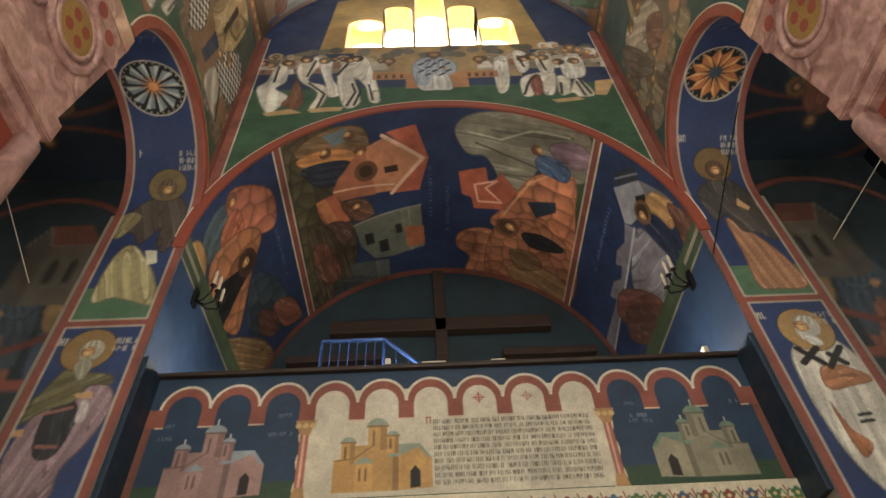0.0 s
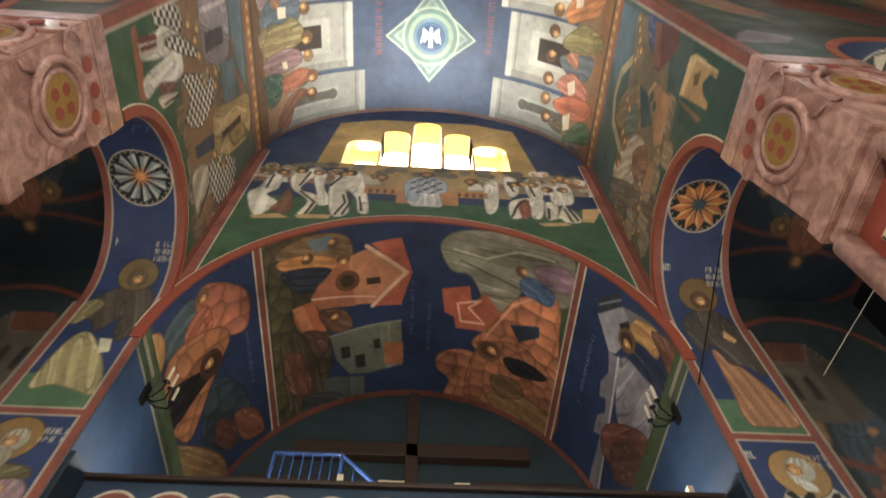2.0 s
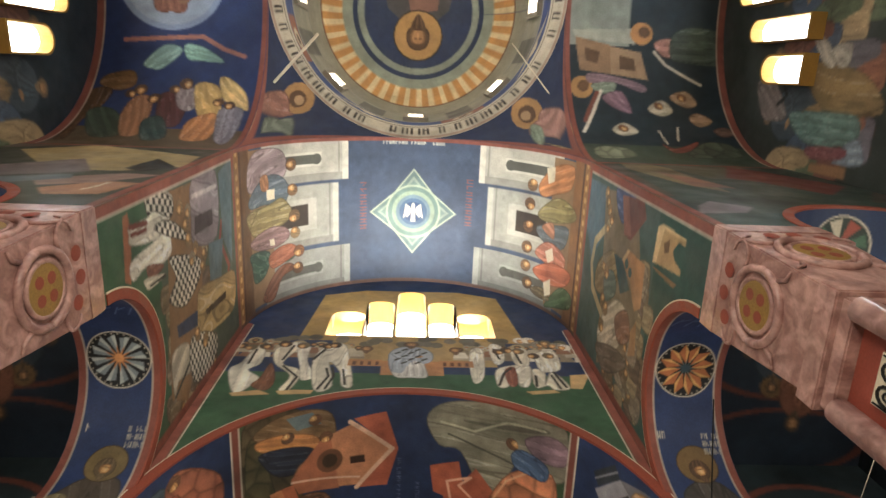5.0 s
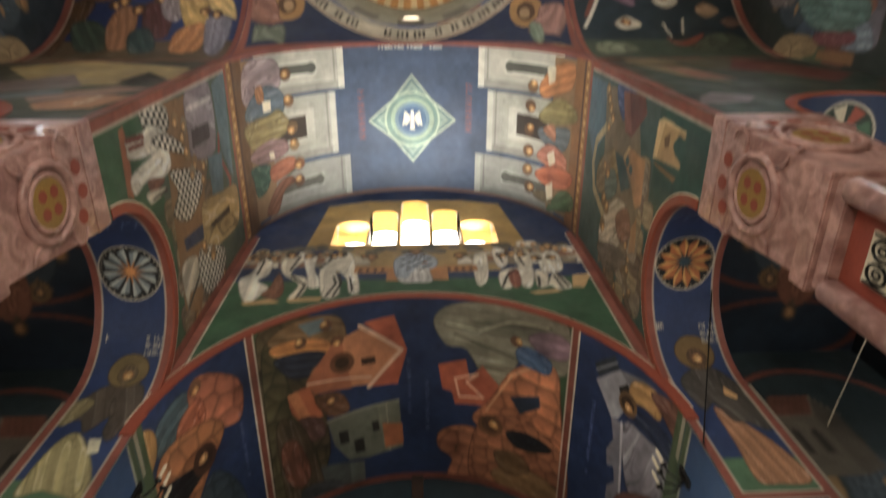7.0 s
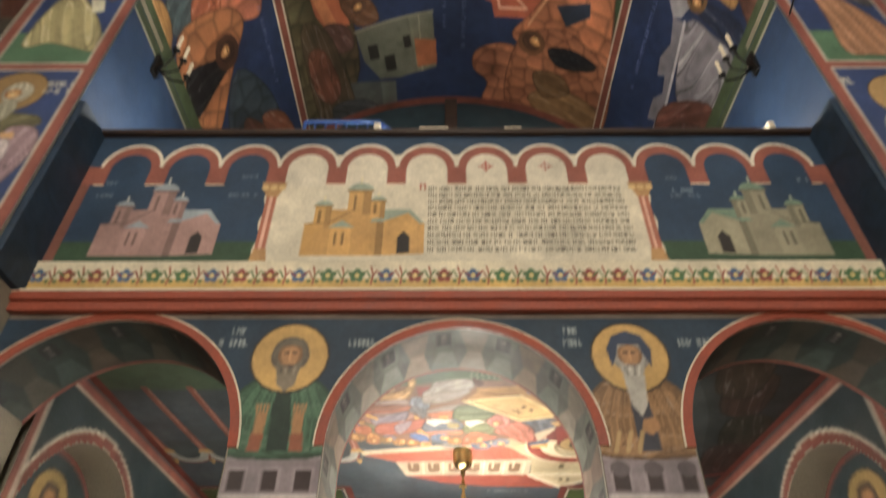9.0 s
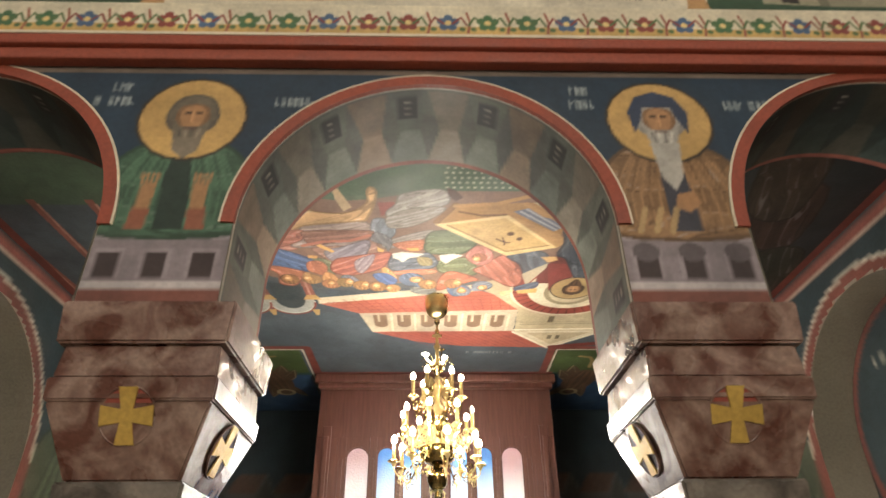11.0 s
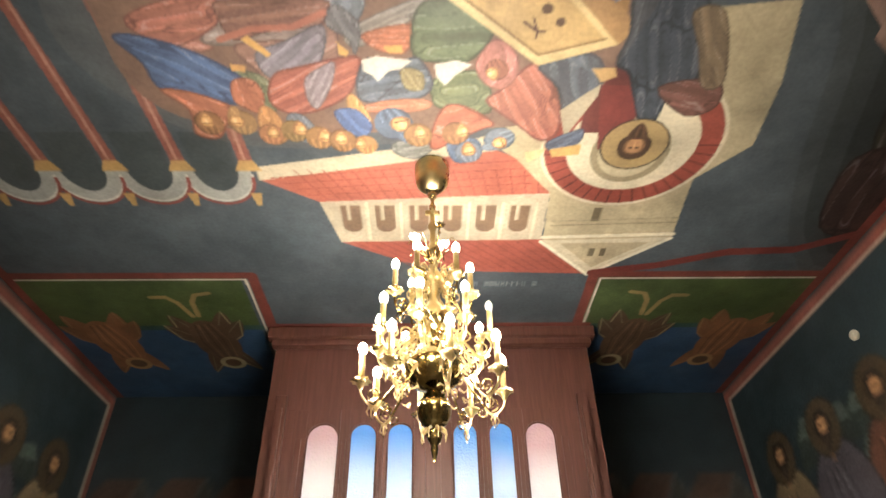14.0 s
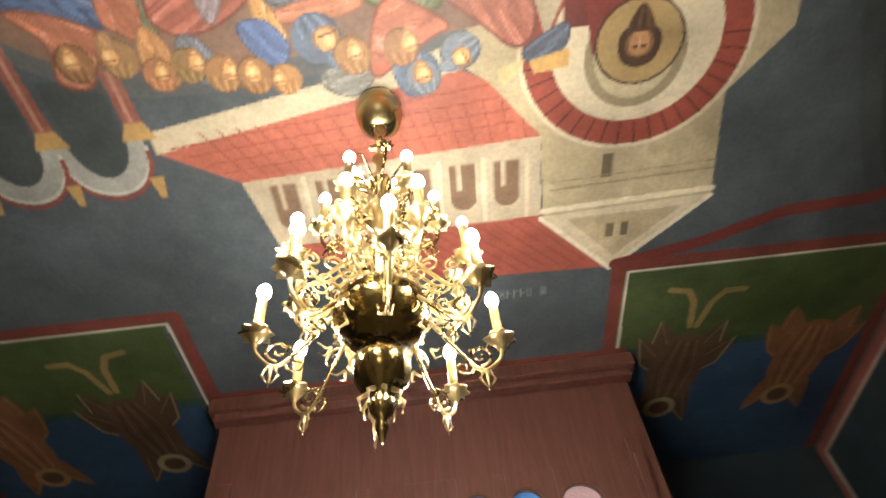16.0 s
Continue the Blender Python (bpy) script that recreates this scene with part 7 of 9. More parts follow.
    # panels beside the porch, with winged shapes
    for s in (-1, 1):
        x0, x1 = sorted((s * 1.13 - .03 * (s < 0), s * NAR_HW))
        c.rect(*o(x0, 3.36), *o(x1, NAR_END), "24486a")
        c.rect(*o(x0, 3.36), *o(x1, 3.98), "42541f")
        c.line([o(x0, 4.0), o(x1, 4.0)], .06, "284a40")
        for k, m in enumerate((s * 1.62, s * 2.36)):
            T = turn(*o(m, 3.5), .12 * s, 1)
            tone, pale = (("5c4028", "a89868"), ("8a5426", "b08040"))[k]
            for e in (-1, 1):
                if k == 0:
                    c.line(T([(e * .02, .34), (e * .05, .16), (e * .1, .08), (e * .2, .07)]), .036, "8f7436")
                # folded wings: long rounded vanes with pale outer edges
                for a, w_, q in ((.3, .6, 1.0), (.62, .5, .85), (2.8, .55, .9)):
                    tip = (e * (.05 + .46 * q * math.sin(a)), .78 - .5 * q * math.cos(a))
                    mid = (e * (.05 + .25 * q * math.sin(a + .35)), .78 - .27 * q * math.cos(a + .35))
                    low = (e * (.03 + .2 * q * math.sin(a - .4)), .78 - .22 * q * math.cos(a - .4))
                    c.poly(T(smooth([(e * .03, .8), mid, tip, low], 5)), shade(tone, w_ + .35))
                    c.line(T([(e * .04, .79), mid, tip]), .009, shade(pale, .7))
                    c.line(T([((e * .04 + low[0]) / 2, (.79 + low[1]) / 2), tip]), .006, shade(pale, .45))
            c.poly(T(smooth([(-.12, .5), (0, .4), (.12, .5), (.16, .78), (.08, 1.0), (-.08, 1.0), (-.16, .78)])), tone)
            for q in range(6):
                x_ = -.1 + .04 * q
                c.line(T([(x_ * .6, .46), (x_, .7), (x_ * .7, .96)]), .01, shade(tone, 1.6 if q % 2 else .55))
            c.disc(*T([(0, 1.06)])[0], .1, shade(pale, .8))
            c.disc(*T([(0, 1.06)])[0], .062, "5a3c22")
        for e in (-1,):
            c.line([o(s * 1.12 + .02, 3.34), o(s * NAR_HW, 3.34)], .07, "7c3426")
            c.line([o(s * 1.15 + .02, 3.385), o(s * NAR_HW, 3.385)], .014, CREAM)
            c.line([o(s * 1.1 + .02, 3.34), o(s * 1.1 + .03, NAR_END)], .07, "7c3426")
            c.line([o(s * 1.15 + .02, 3.385), o(s * 1.15 + .03, NAR_END)], .014, CREAM)
    c.line([o(-1.08, 3.98), o(1.2, 3.98)], .06, "7c3426")
    for x in (-NAR_HW + .03, NAR_HW - .03):
        c.line([o(x, NAR_Y0), o(x, NAR_END)], .07, "7c3426")
    c.mottle(.12, .2)
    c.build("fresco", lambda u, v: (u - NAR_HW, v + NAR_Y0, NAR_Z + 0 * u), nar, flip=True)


paint_ceiling()
for s in (-1, 1):
    w = shell("wall_narthex_side", "dark painted narthex side wall with a round-headed niche")
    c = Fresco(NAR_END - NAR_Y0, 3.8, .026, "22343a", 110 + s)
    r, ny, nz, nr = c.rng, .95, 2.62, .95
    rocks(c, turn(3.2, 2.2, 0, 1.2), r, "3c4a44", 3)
    # robes and halos at half tone: the corner's dimness is in the paint
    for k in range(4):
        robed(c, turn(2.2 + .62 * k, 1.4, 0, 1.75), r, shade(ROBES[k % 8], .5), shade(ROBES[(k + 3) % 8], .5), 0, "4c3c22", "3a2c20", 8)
    c.disc(ny, nz, nr, CREAM)
    c.disc(ny, nz, nr - .02, "7c3c2c")
    c.rect(ny - nr, 0, ny + nr, nz, "7c3c2c")
    border(c, .04, .1, c.w - .04, 3.74, .08)
    c.mottle(.15, .3)
    c.open_where(lambda x, y: (x - ny) ** 2 + np.maximum(0, y - nz) ** 2 < (nr - .1) ** 2)
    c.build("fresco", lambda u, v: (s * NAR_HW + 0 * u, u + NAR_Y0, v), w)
    c = Fresco(1.8, 3.5, .024, "24393f", 115 + s)
    robed(c, turn(.9, 1.35, 0, 1.9), c.rng, "5c4c44", "6a5c50", 0, "a8883c", "5a4632", 9, wide=1.2)
    robed(c, turn(.45, 1.2, .1, 1.5), c.rng, "7c4434", "34484c", 0, "a8883c", "5a4632", 9, wide=1.2)
    letters(c, turn(1.2, 3.1, 0, 1), 4, c.rng)
    c.disc(.9, 2.62, .86, "7c3c2c", inner=.94)
    c.mottle(.12, .2)
    c.build("niche_fresco", lambda u, v: (s * (NAR_HW + .3) + 0 * u, u + NAR_Y0 + .05, v), w)
    pl = lambda u, z, d: (s * (NAR_HW + .006 + d), u, z)
    y0 = NAR_Y0 + ny
    strip_solid("masonry", [(y0 - .85 * math.cos(a), nz + .85 * math.sin(a), NAR_Z) for a in arc(0, math.pi, 32)], pl, .29, M_PLASTER, w)
    strip_solid("masonry", [(y0 + .85, 0, NAR_Z), (NAR_END + .3, 0, NAR_Z)], pl, .29, M_PLASTER, w)
    bm = bmesh.new()
    box(bm, *sorted((s * (NAR_HW + .31), s * (NAR_HW + .5))), NAR_Y0, NAR_END + .4, 0, NAR_Z)
    part("backing", bm, M_PLASTER, w)
wb = shell("wall_narthex_back", "dark painted narthex west wall")
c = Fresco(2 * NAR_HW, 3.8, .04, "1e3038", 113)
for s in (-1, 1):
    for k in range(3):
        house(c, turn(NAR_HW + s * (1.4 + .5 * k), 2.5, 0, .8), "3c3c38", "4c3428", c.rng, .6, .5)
c.mottle(.15, .3)
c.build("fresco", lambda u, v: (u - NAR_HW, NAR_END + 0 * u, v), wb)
bm = bmesh.new()
box(bm, -NAR_HW - .4, NAR_HW + .4, NAR_END + .006, NAR_END + .4, 0, NAR_Z)
part("masonry", bm, M_PLASTER, wb)


# ---- crossing: pendentives, drum and dome
dome = shell("ceiling_dome", "painted dome on a windowed drum and pendentives", "dome")
_th = lambda u: u / HW


def paint_dome():
    A = 2 * math.pi * HW
    # pendentives
    c = Fresco(A, 1.0, .02, "1c2c52", 121)
    r = c.rng
    c.poly([(6.27, 0.06), (6.2, 0.18), (6.18, 0.31), (6.22, 0.41), (6.29, 0.45), (6.38, 0.45), (6.49, 0.51), (6.58, 0.52), (6.66, 0.47), (6.69, 0.34), (6.68, 0.19), (6.62, 0.06), (6.51, -0.0), (6.38, 0.0)], "b07c34")
    c.poly([(6.35, 0.15), (6.31, 0.21), (6.3, 0.27), (6.32, 0.32), (6.36, 0.35), (6.41, 0.39), (6.47, 0.41), (6.52, 0.41), (6.56, 0.38), (6.58, 0.32), (6.57, 0.25), (6.54, 0.18), (6.48, 0.14), (6.41, 0.13)], "5c3c20")
    c.poly([(6.36, 0.19), (6.34, 0.22), (6.33, 0.26), (6.34, 0.29), (6.36, 0.3), (6.39, 0.32), (6.43, 0.33), (6.46, 0.33), (6.48, 0.31), (6.49, 0.28), (6.48, 0.25), (6.46, 0.21), (6.43, 0.19), (6.39, 0.18)], "b08858")
    cloth(c, [(6.66, 1.0), (6.77, 0.9), (6.64, 0.45), (6.31, 0.46), (6.37, 0.55), (6.57, 0.88)], "a06450")
    cloth(c, [(6.49, 0.82), (6.27, 0.53), (6.09, 0.92), (6.23, 0.81)], "6a7464")
    cloth(c, [(6.46, 1.03), (6.63, 0.99), (6.14, 0.97), (6.36, 0.95)], "a88a60")
    c.poly([(1.99, 0.47), (2.09, 0.47), (2.19, 0.51), (2.3, 0.56), (2.38, 0.54), (2.43, 0.45), (2.43, 0.3), (2.37, 0.14), (2.27, 0.04), (2.14, 0.02), (2.02, 0.05), (1.94, 0.15), (1.9, 0.29), (1.93, 0.41)], "b07c34")
    c.poly([(2.08, 0.36), (2.13, 0.38), (2.19, 0.42), (2.25, 0.44), (2.3, 0.42), (2.32, 0.37), (2.32, 0.3), (2.29, 0.22), (2.23, 0.16), (2.17, 0.14), (2.1, 0.15), (2.05, 0.2), (2.03, 0.27), (2.04, 0.32)], "5c3c20")
    c.poly([(2.15, 0.32), (2.18, 0.35), (2.21, 0.38), (2.25, 0.38), (2.27, 0.38), (2.29, 0.35), (2.29, 0.31), (2.27, 0.27), (2.24, 0.23), (2.2, 0.22), (2.17, 0.22), (2.14, 0.23), (2.13, 0.26), (2.13, 0.29)], "b08858")
    cloth(c, [(2.25, 0.49), (1.98, 0.43), (1.79, 0.78), (1.87, 0.92), (2.15, 0.73), (2.35, 0.7)], "a87468")
    cloth(c, [(2.26, 0.49), (2.17, 0.56), (2.34, 0.91), (2.37, 0.75)], "7c9078")
    cloth(c, [(2.31, 0.85), (1.87, 0.97), (1.96, 1.01), (2.24, 0.88)], "b09858")
    c.rect(0, .9, A, 1, RED)
    c.mottle(.12, .3)

    def pend(u, v):
        th = _th(u)
        rm = HW / np.maximum(abs(np.cos(th)), abs(np.sin(th)))
        rho = HW + (rm - HW) * v
        return rho * np.cos(th), Y_MID + rho * np.sin(th), Z_SPR + np.sqrt(np.maximum(0, 2 * HW ** 2 - rho ** 2))
    c.build("pendentive_fresco", pend, dome)
    # cornice ring with letters, drum, dome: (radius, height) profile by arc length
    def turned(name, prof, ground, seed, draw, pitch=.03):
        p = np.array(prof)
        s = np.concatenate([[0], np.cumsum(np.hypot(*np.diff(p, axis=0).T))])
        c = Fresco(A, float(s[-1]), pitch, ground, seed)
        draw(c)
        c.mottle(.1, .3)
        c.build(name, lambda u, v: (np.interp(v, s, p[:, 0]) * np.cos(_th(u)), Y_MID + np.interp(v, s, p[:, 0]) * np.sin(_th(u)), np.interp(v, s, p[:, 1])), dome)

    def ring(c):
        c.rect(0, .02, A, .05, RED)
        c.rect(0, .06, A, .4, "b9ad94")
        x = 0
        while x < A:
            if c.rng.random() < .84:
                for k in range(int(c.rng.integers(1, 3)) + 1):
                    c.rect(x + .09 * k, .1, x + .09 * k + .045, .34, "3a3028")
                if c.rng.random() < .6:
                    z = c.rng.choice((.11, .2, .3))
                    c.rect(x, z, x + .14, z + .04, "3a3028")
            x += .33
        c.rect(0, .4, A, .43, "3a3028")
    turned("letter_ring", [(HW + .02, Z_CROWN - .02), (HW - .12, Z_CROWN + .1), (HW - .2, Z_CROWN + .42)], "b9ad94", 122, ring, .025)

    def drum(c):
        n = 16
        for k in range(n):
            x = A * k / n
            c.rect(x - .3, .75, x + .3, c.h, "5c5c54" if k % 2 else "6c6a5c")
        c.rect(0, 0, A, .7, "23407c")
        for k in range(8):
            x = A * (k + .5) / 8
            if k % 2:
                c.rect(x - .5, .05, x + .5, .65, "93502f")
                c.disc(x, .35, .24, "b9a888")
                c.disc(x, .35, .12, "5c3c24")
            else:
                c.poly([(x - .8, .1), (x - .2, .35), (x, .2), (x + .2, .35), (x + .8, .1), (x + .3, .6), (x - .3, .6)], "a89c84")
                c.disc(x, .4, .18, "c8b896")
        c.rect(0, .7, A, .8, "9c9484")
    turned("drum_fresco", [(HW - .2, Z_CROWN + .42), (HW - .2, Z_CROWN + 3.0)], "8c8874", 123, drum)

    def cap(c):
        c.rect(0, 0, A, .9, "8c8874")
        n = 44
        for k in range(n):
            x = A * k / n
            c.rect(x, .95, x + A / n * .55, 1.75, "c9872c")
            c.rect(x + A / n * .55, .95, x + A / n, 1.75, "d8c08c")
        c.rect(0, .9, A, .95, "6a3c24")
        c.rect(0, 1.75, A, 2.1, "8a9484")
        c.rect(0, 2.1, A, c.h, "23365c")
    R = HW - .2
    turned("dome_fresco", [(R * math.cos(a), Z_CROWN + 3.0 + R * math.sin(a)) for a in arc(0, math.pi / 2 - .02, 24)], "23365c", 124, cap, .04)


paint_dome()
bm = bmesh.new()
lathe(bm, [(HW + .5, Z_CROWN + .1), (HW + .5, Z_CROWN + 3.2), (2.2, Z_CROWN + 5.4), (.2, Z_CROWN + 6.1)], 32, Matrix.Translation((0, Y_MID, 0)))
bmesh.ops.delete(bm, geom=[f for f in bm.faces if len(f.verts) > 4 and f.calc_center_median().z < Z_CROWN + 1], context="FACES_ONLY")
part("masonry", bm, M_PLASTER, dome)
# bust in the crown of the dome
c = Fresco(3.2, 3.2, .03, "24365c", 125)
c.disc(1.6, 1.6, 1.55, "8a9484", inner=.9)
c.poly([(.6, .6), (2.6, .6), (2.4, 1.5), (1.9, 1.9), (1.3, 1.9), (.8, 1.5)], "4c4a4c")
c.poly([(1.2, .6), (2.2, .6), (2.1, 1.5), (1.4, 1.6)], "8a5c4c")
c.rect(1.0, .7, 1.4, 1.2, "b08c40")
halo_head(c, turn(1.6, 2.15, 0, 1), 0, 0, .62, "b9883c", "5c4028")
c.mottle(.1, .3)
c.open_where(lambda x, y: (x - 1.6) ** 2 + (y - 1.6) ** 2 > 1.58 ** 2)
_R = HW - .2
c.build("crown_fresco", lambda u, v: (u - 1.6, Y_MID + (v - 1.6), Z_CROWN + 2.99 + np.sqrt(np.maximum(.0, _R ** 2 - (u - 1.6) ** 2 - (v - 1.6) ** 2)) - .02), dome)
for k in range(8):
    a = 2 * math.pi * (k + .5) / 8 + math.pi / 8
    win = tagged(new("window_2"), "narrow splayed drum window with bright daylight", "window", "drum windows", "structure")
    m = Matrix.Translation((0, Y_MID, 0)) @ Matrix.Rotation(a, 4, "Z")
    bm = bmesh.new()
    bmesh.ops.create_cube(bm, size=1, matrix=m @ Matrix.Translation((HW - .215, 0, Z_CROWN + 1.9)) @ Matrix.Diagonal((.02, .34, .95, 1)))
    part("pane", bm, M_DRUMPANE, win)
    bm = bmesh.new()
    for dy in (-.22, .22):
        bmesh.ops.create_cube(bm, size=1, matrix=m @ Matrix.Translation((HW - .25, dy, Z_CROWN + 1.9)) @ Matrix.Diagonal((.1, .1, 1.2, 1)))
    for dz in (-.55, .55):
        bmesh.ops.create_cube(bm, size=1, matrix=m @ Matrix.Translation((HW - .25, 0, Z_CROWN + 1.9 + dz)) @ Matrix.Diagonal((.1, .34, .1, 1)))
    part("window_frame", bm, M_PLASTER, win)

# ---- transept arms: vault along x, west wall with an arch, end wall with windows
T_END = 5.7


def paint_arm(s):
    L, A = T_END - HW, math.pi * HW
    c = Fresco(L, A, .028, "1e3468" if s < 0 else "22323c", 130 + s)
    r, mid = c.rng, A / 2
    # v = 0 at the west foot
    for half in (0, 1):
        yv = (lambda d: d) if not half else (lambda d: A - d)
        an = 0 if not half else math.pi
        c.rect(0, yv(0), L, yv(1.0), "5c4a34" if s < 0 else "3c4a3c")
        for k in range(14 * half):
            T = turn(.15 + .215 * k, yv(.3 + .4 * (k % 2) + r.uniform(0, .12)), an + r.uniform(-.3, .3), 1.05)
            robed(c, T, r, ROBES[(k * 3) % 8], shade(ROBES[(k * 5 + 1) % 8], 1.3), r.uniform(-.3, .3), "9a7438" if k % 5 == 0 else None, "6a4a2c", 6, wide=.8)
    if s < 0:
        cloth(c, [(2.76, 2.2), (2.63, 2.38), (2.25, 2.46), (2.15, 2.18), (2.37, 2.02), (2.65, 2.09)], "7a5424")
        cloth(c, [(2.84, 0.53), (2.94, 1.88), (2.51, 2.04), (2.58, 1.57), (2.73, 1.17), (2.66, 0.41)], "5c3c1c", 7)
        cloth(c, [(2.74, 1.41), (2.46, 1.58), (2.16, 1.31), (1.96, 0.67), (2.36, 0.6)], "3c4c40")
        cloth(c, [(2.18, 1.39), (2.08, 1.88), (1.8, 1.84), (1.7, 1.19), (1.69, 0.71), (1.92, 0.67)], "a06a44", 6)
        cloth(c, [(1.69, 1.91), (1.41, 2.0), (1.19, 1.62), (1.21, 1.07), (1.54, 1.21)], "5c3030")
        cloth(c, [(1.78, 1.18), (1.51, 1.37), (1.23, 0.66), (1.52, 0.48)], "2c4444")
        cloth(c, [(1.42, 2.06), (1.13, 2.14), (1.01, 1.77), (1.13, 1.55), (1.33, 1.68)], "8a7c80")
        cloth(c, [(1.14, 2.19), (0.79, 2.22), (0.63, 1.87), (0.62, 1.38), (0.93, 1.43)], "c09848", 6)
        cloth(c, [(0.97, 0.57), (1.05, 1.26), (0.69, 1.52), (0.56, 1.14), (0.6, 0.57)], "b87434", 6)
        cloth(c, [(0.74, 2.34), (0.59, 2.38), (0.27, 2.08), (0.15, 1.64), (0.3, 1.69), (0.59, 1.87)], "c4a054", 5)
        cloth(c, [(0.62, 1.6), (0.3, 1.69), (0.2, 1.42), (0.24, 0.42), (0.47, 0.65)], "7c7888", 6)
        cloth(c, [(2.1, 2.63), (1.79, 3.0), (1.46, 2.92), (1.77, 2.54), (1.95, 2.53)], "7aa49c", 4)
        cloth(c, [(1.43, 3.02), (1.11, 2.99), (0.72, 2.72), (1.08, 2.72), (1.35, 2.75)], "7cae9c", 4)
        c.line([(2.47, 3.08), (1.57, 3.16), (1.12, 3.19), (0.74, 2.97), (0.37, 2.84)], .08, "a86450")
        head(c, 1.29, 2.21, 0.124, -0.2, "5a3c24")
        head(c, 1.76, 1.84, 0.121, 0.1, "4a3020")
        head(c, 2.03, 2.04, 0.116, -0.0, "5a3c24")
        head(c, 0.67, 1.8, 0.099, -0.4, "5a3c24")
        head(c, 0.47, 1.73, 0.100, -0.2, "4a3020")
        head(c, 1.47, 2.08, 0.094, -0.2, "5a3c24")
        head(c, 2.18, 1.94, 0.097, -0.2, "4a3020")
        c.disc(1.7, mid, .95, "7c90b0")
        c.disc(1.7, mid, .85, "93a2b8")
        robed(c, turn(1.7, mid - .6, 0, 1.25), r, "94583c", "a06a44", 0, "b08a3c", "5a4632", 7, wide=1.5)
    else:
        c.rect(0, mid - .9, 1.2, mid + .9, "8c9488")
        c.poly([(0.14, 3.62), (1.25, 3.68), (1.32, 3.39), (0.2, 3.48)], "a8a898")
        c.poly([(0.2, 3.5), (0.86, 3.36), (0.86, 2.79), (0.28, 2.86)], "9a744c")
        c.poly([(0.86, 3.34), (1.43, 3.24), (1.54, 2.69), (0.86, 2.79)], "a8845c")
        c.poly([(0.38, 3.31), (0.66, 3.22), (0.61, 2.99), (0.39, 3.05)], "6a4c30")
        c.poly([(1.02, 3.17), (1.3, 3.11), (1.32, 2.87), (1.02, 2.9)], "6a4c30")
        cloth(c, [(1.68, 3.41), (1.93, 3.52), (2.29, 3.44), (2.25, 3.24), (1.89, 3.17)], "c08070", 4)
        cloth(c, [(2.03, 3.58), (2.37, 3.74), (2.95, 3.63), (2.97, 3.07), (2.25, 3.08), (1.99, 3.17)], "4c5c50", 6)
        c.poly([(0.51, 2.51), (0.48, 2.4), (0.42, 2.31), (0.33, 2.25), (0.23, 2.25), (0.15, 2.29), (0.1, 2.38), (0.09, 2.48), (0.11, 2.59), (0.17, 2.68), (0.26, 2.73), (0.35, 2.73), (0.44, 2.69), (0.49, 2.61)], "b07c34")
        c.poly([(0.43, 2.53), (0.42, 2.48), (0.39, 2.43), (0.34, 2.4), (0.29, 2.4), (0.25, 2.42), (0.22, 2.46), (0.21, 2.52), (0.23, 2.57), (0.26, 2.62), (0.31, 2.65), (0.35, 2.65), (0.4, 2.63), (0.43, 2.59)], "6a4828")
        c.poly([(1.65, 3.61), (1.64, 3.52), (1.58, 3.44), (1.5, 3.39), (1.4, 3.39), (1.31, 3.43), (1.25, 3.49), (1.22, 3.58), (1.24, 3.67), (1.29, 3.75), (1.37, 3.79), (1.47, 3.79), (1.56, 3.76), (1.62, 3.69)], "c88430")
        c.poly([(1.6, 3.63), (1.59, 3.58), (1.56, 3.54), (1.52, 3.52), (1.47, 3.52), (1.42, 3.53), (1.39, 3.57), (1.37, 3.62), (1.38, 3.66), (1.41, 3.7), (1.45, 3.72), (1.5, 3.73), (1.55, 3.71), (1.58, 3.67)], "6a4828")
        c.line([(1.68, 3.26), (1.89, 3.01), (2.29, 2.76), (2.51, 2.63)], .05, "cfc4ae")
        cloth(c, [(0.43, 2.79), (0.96, 2.74), (1.46, 2.57), (1.4, 2.42), (0.91, 2.62), (0.45, 2.59)], "8a6a78")
        cloth(c, [(0.5, 2.57), (0.91, 2.62), (0.84, 2.38), (0.54, 2.42)], "7a8c74")
        cloth(c, [(0.66, 2.31), (1.02, 2.42), (1.14, 1.93), (0.81, 2.07)], "8c6474")
        c.line([(0.64, 2.43), (0.44, 1.91), (0.2, 1.38)], .06, "cfc4ae")
        c.line([(0.57, 2.39), (0.38, 1.98), (0.27, 1.69)], .08, "7a3c28")
        cloth(c, [(0.71, 1.47), (0.95, 1.67), (1.16, 1.43), (0.87, 1.3)], "b8ac94", 2)
        cloth(c, [(1.45, 2.05), (1.73, 2.26), (1.9, 2.02), (1.67, 1.88)], "b8ac94", 2)
        cloth(c, [(1.89, 2.34), (2.21, 2.48), (2.38, 2.21), (2.16, 2.11)], "9a7858", 2)
        cloth(c, [(2.16, 1.84), (2.33, 1.98), (2.57, 1.8), (2.3, 1.63)], "9a7858", 2)
        cloth(c, [(2.52, 1.54), (2.74, 1.63), (2.9, 1.49), (2.65, 1.34)], "6a4c40", 2)
        head(c, 0.91, 1.51, 0.098, 0.3, "7a4c28")
        head(c, 1.66, 2.12, 0.087, 0.5, "7a4c28")
        head(c, 2.12, 2.33, 0.085, 0.5, "7a4c28")
        cloth(c, [(1.48, 1.07), (1.66, 0.9), (2.12, 1.18), (1.93, 0.88), (1.6, 0.73)], "8a4030", 3)
        c.line([(1.57, 1.08), (1.53, 1.48)], .03, "cfc4ae")
        c.line([(1.79, 1.19), (1.89, 1.6)], .03, "cfc4ae")
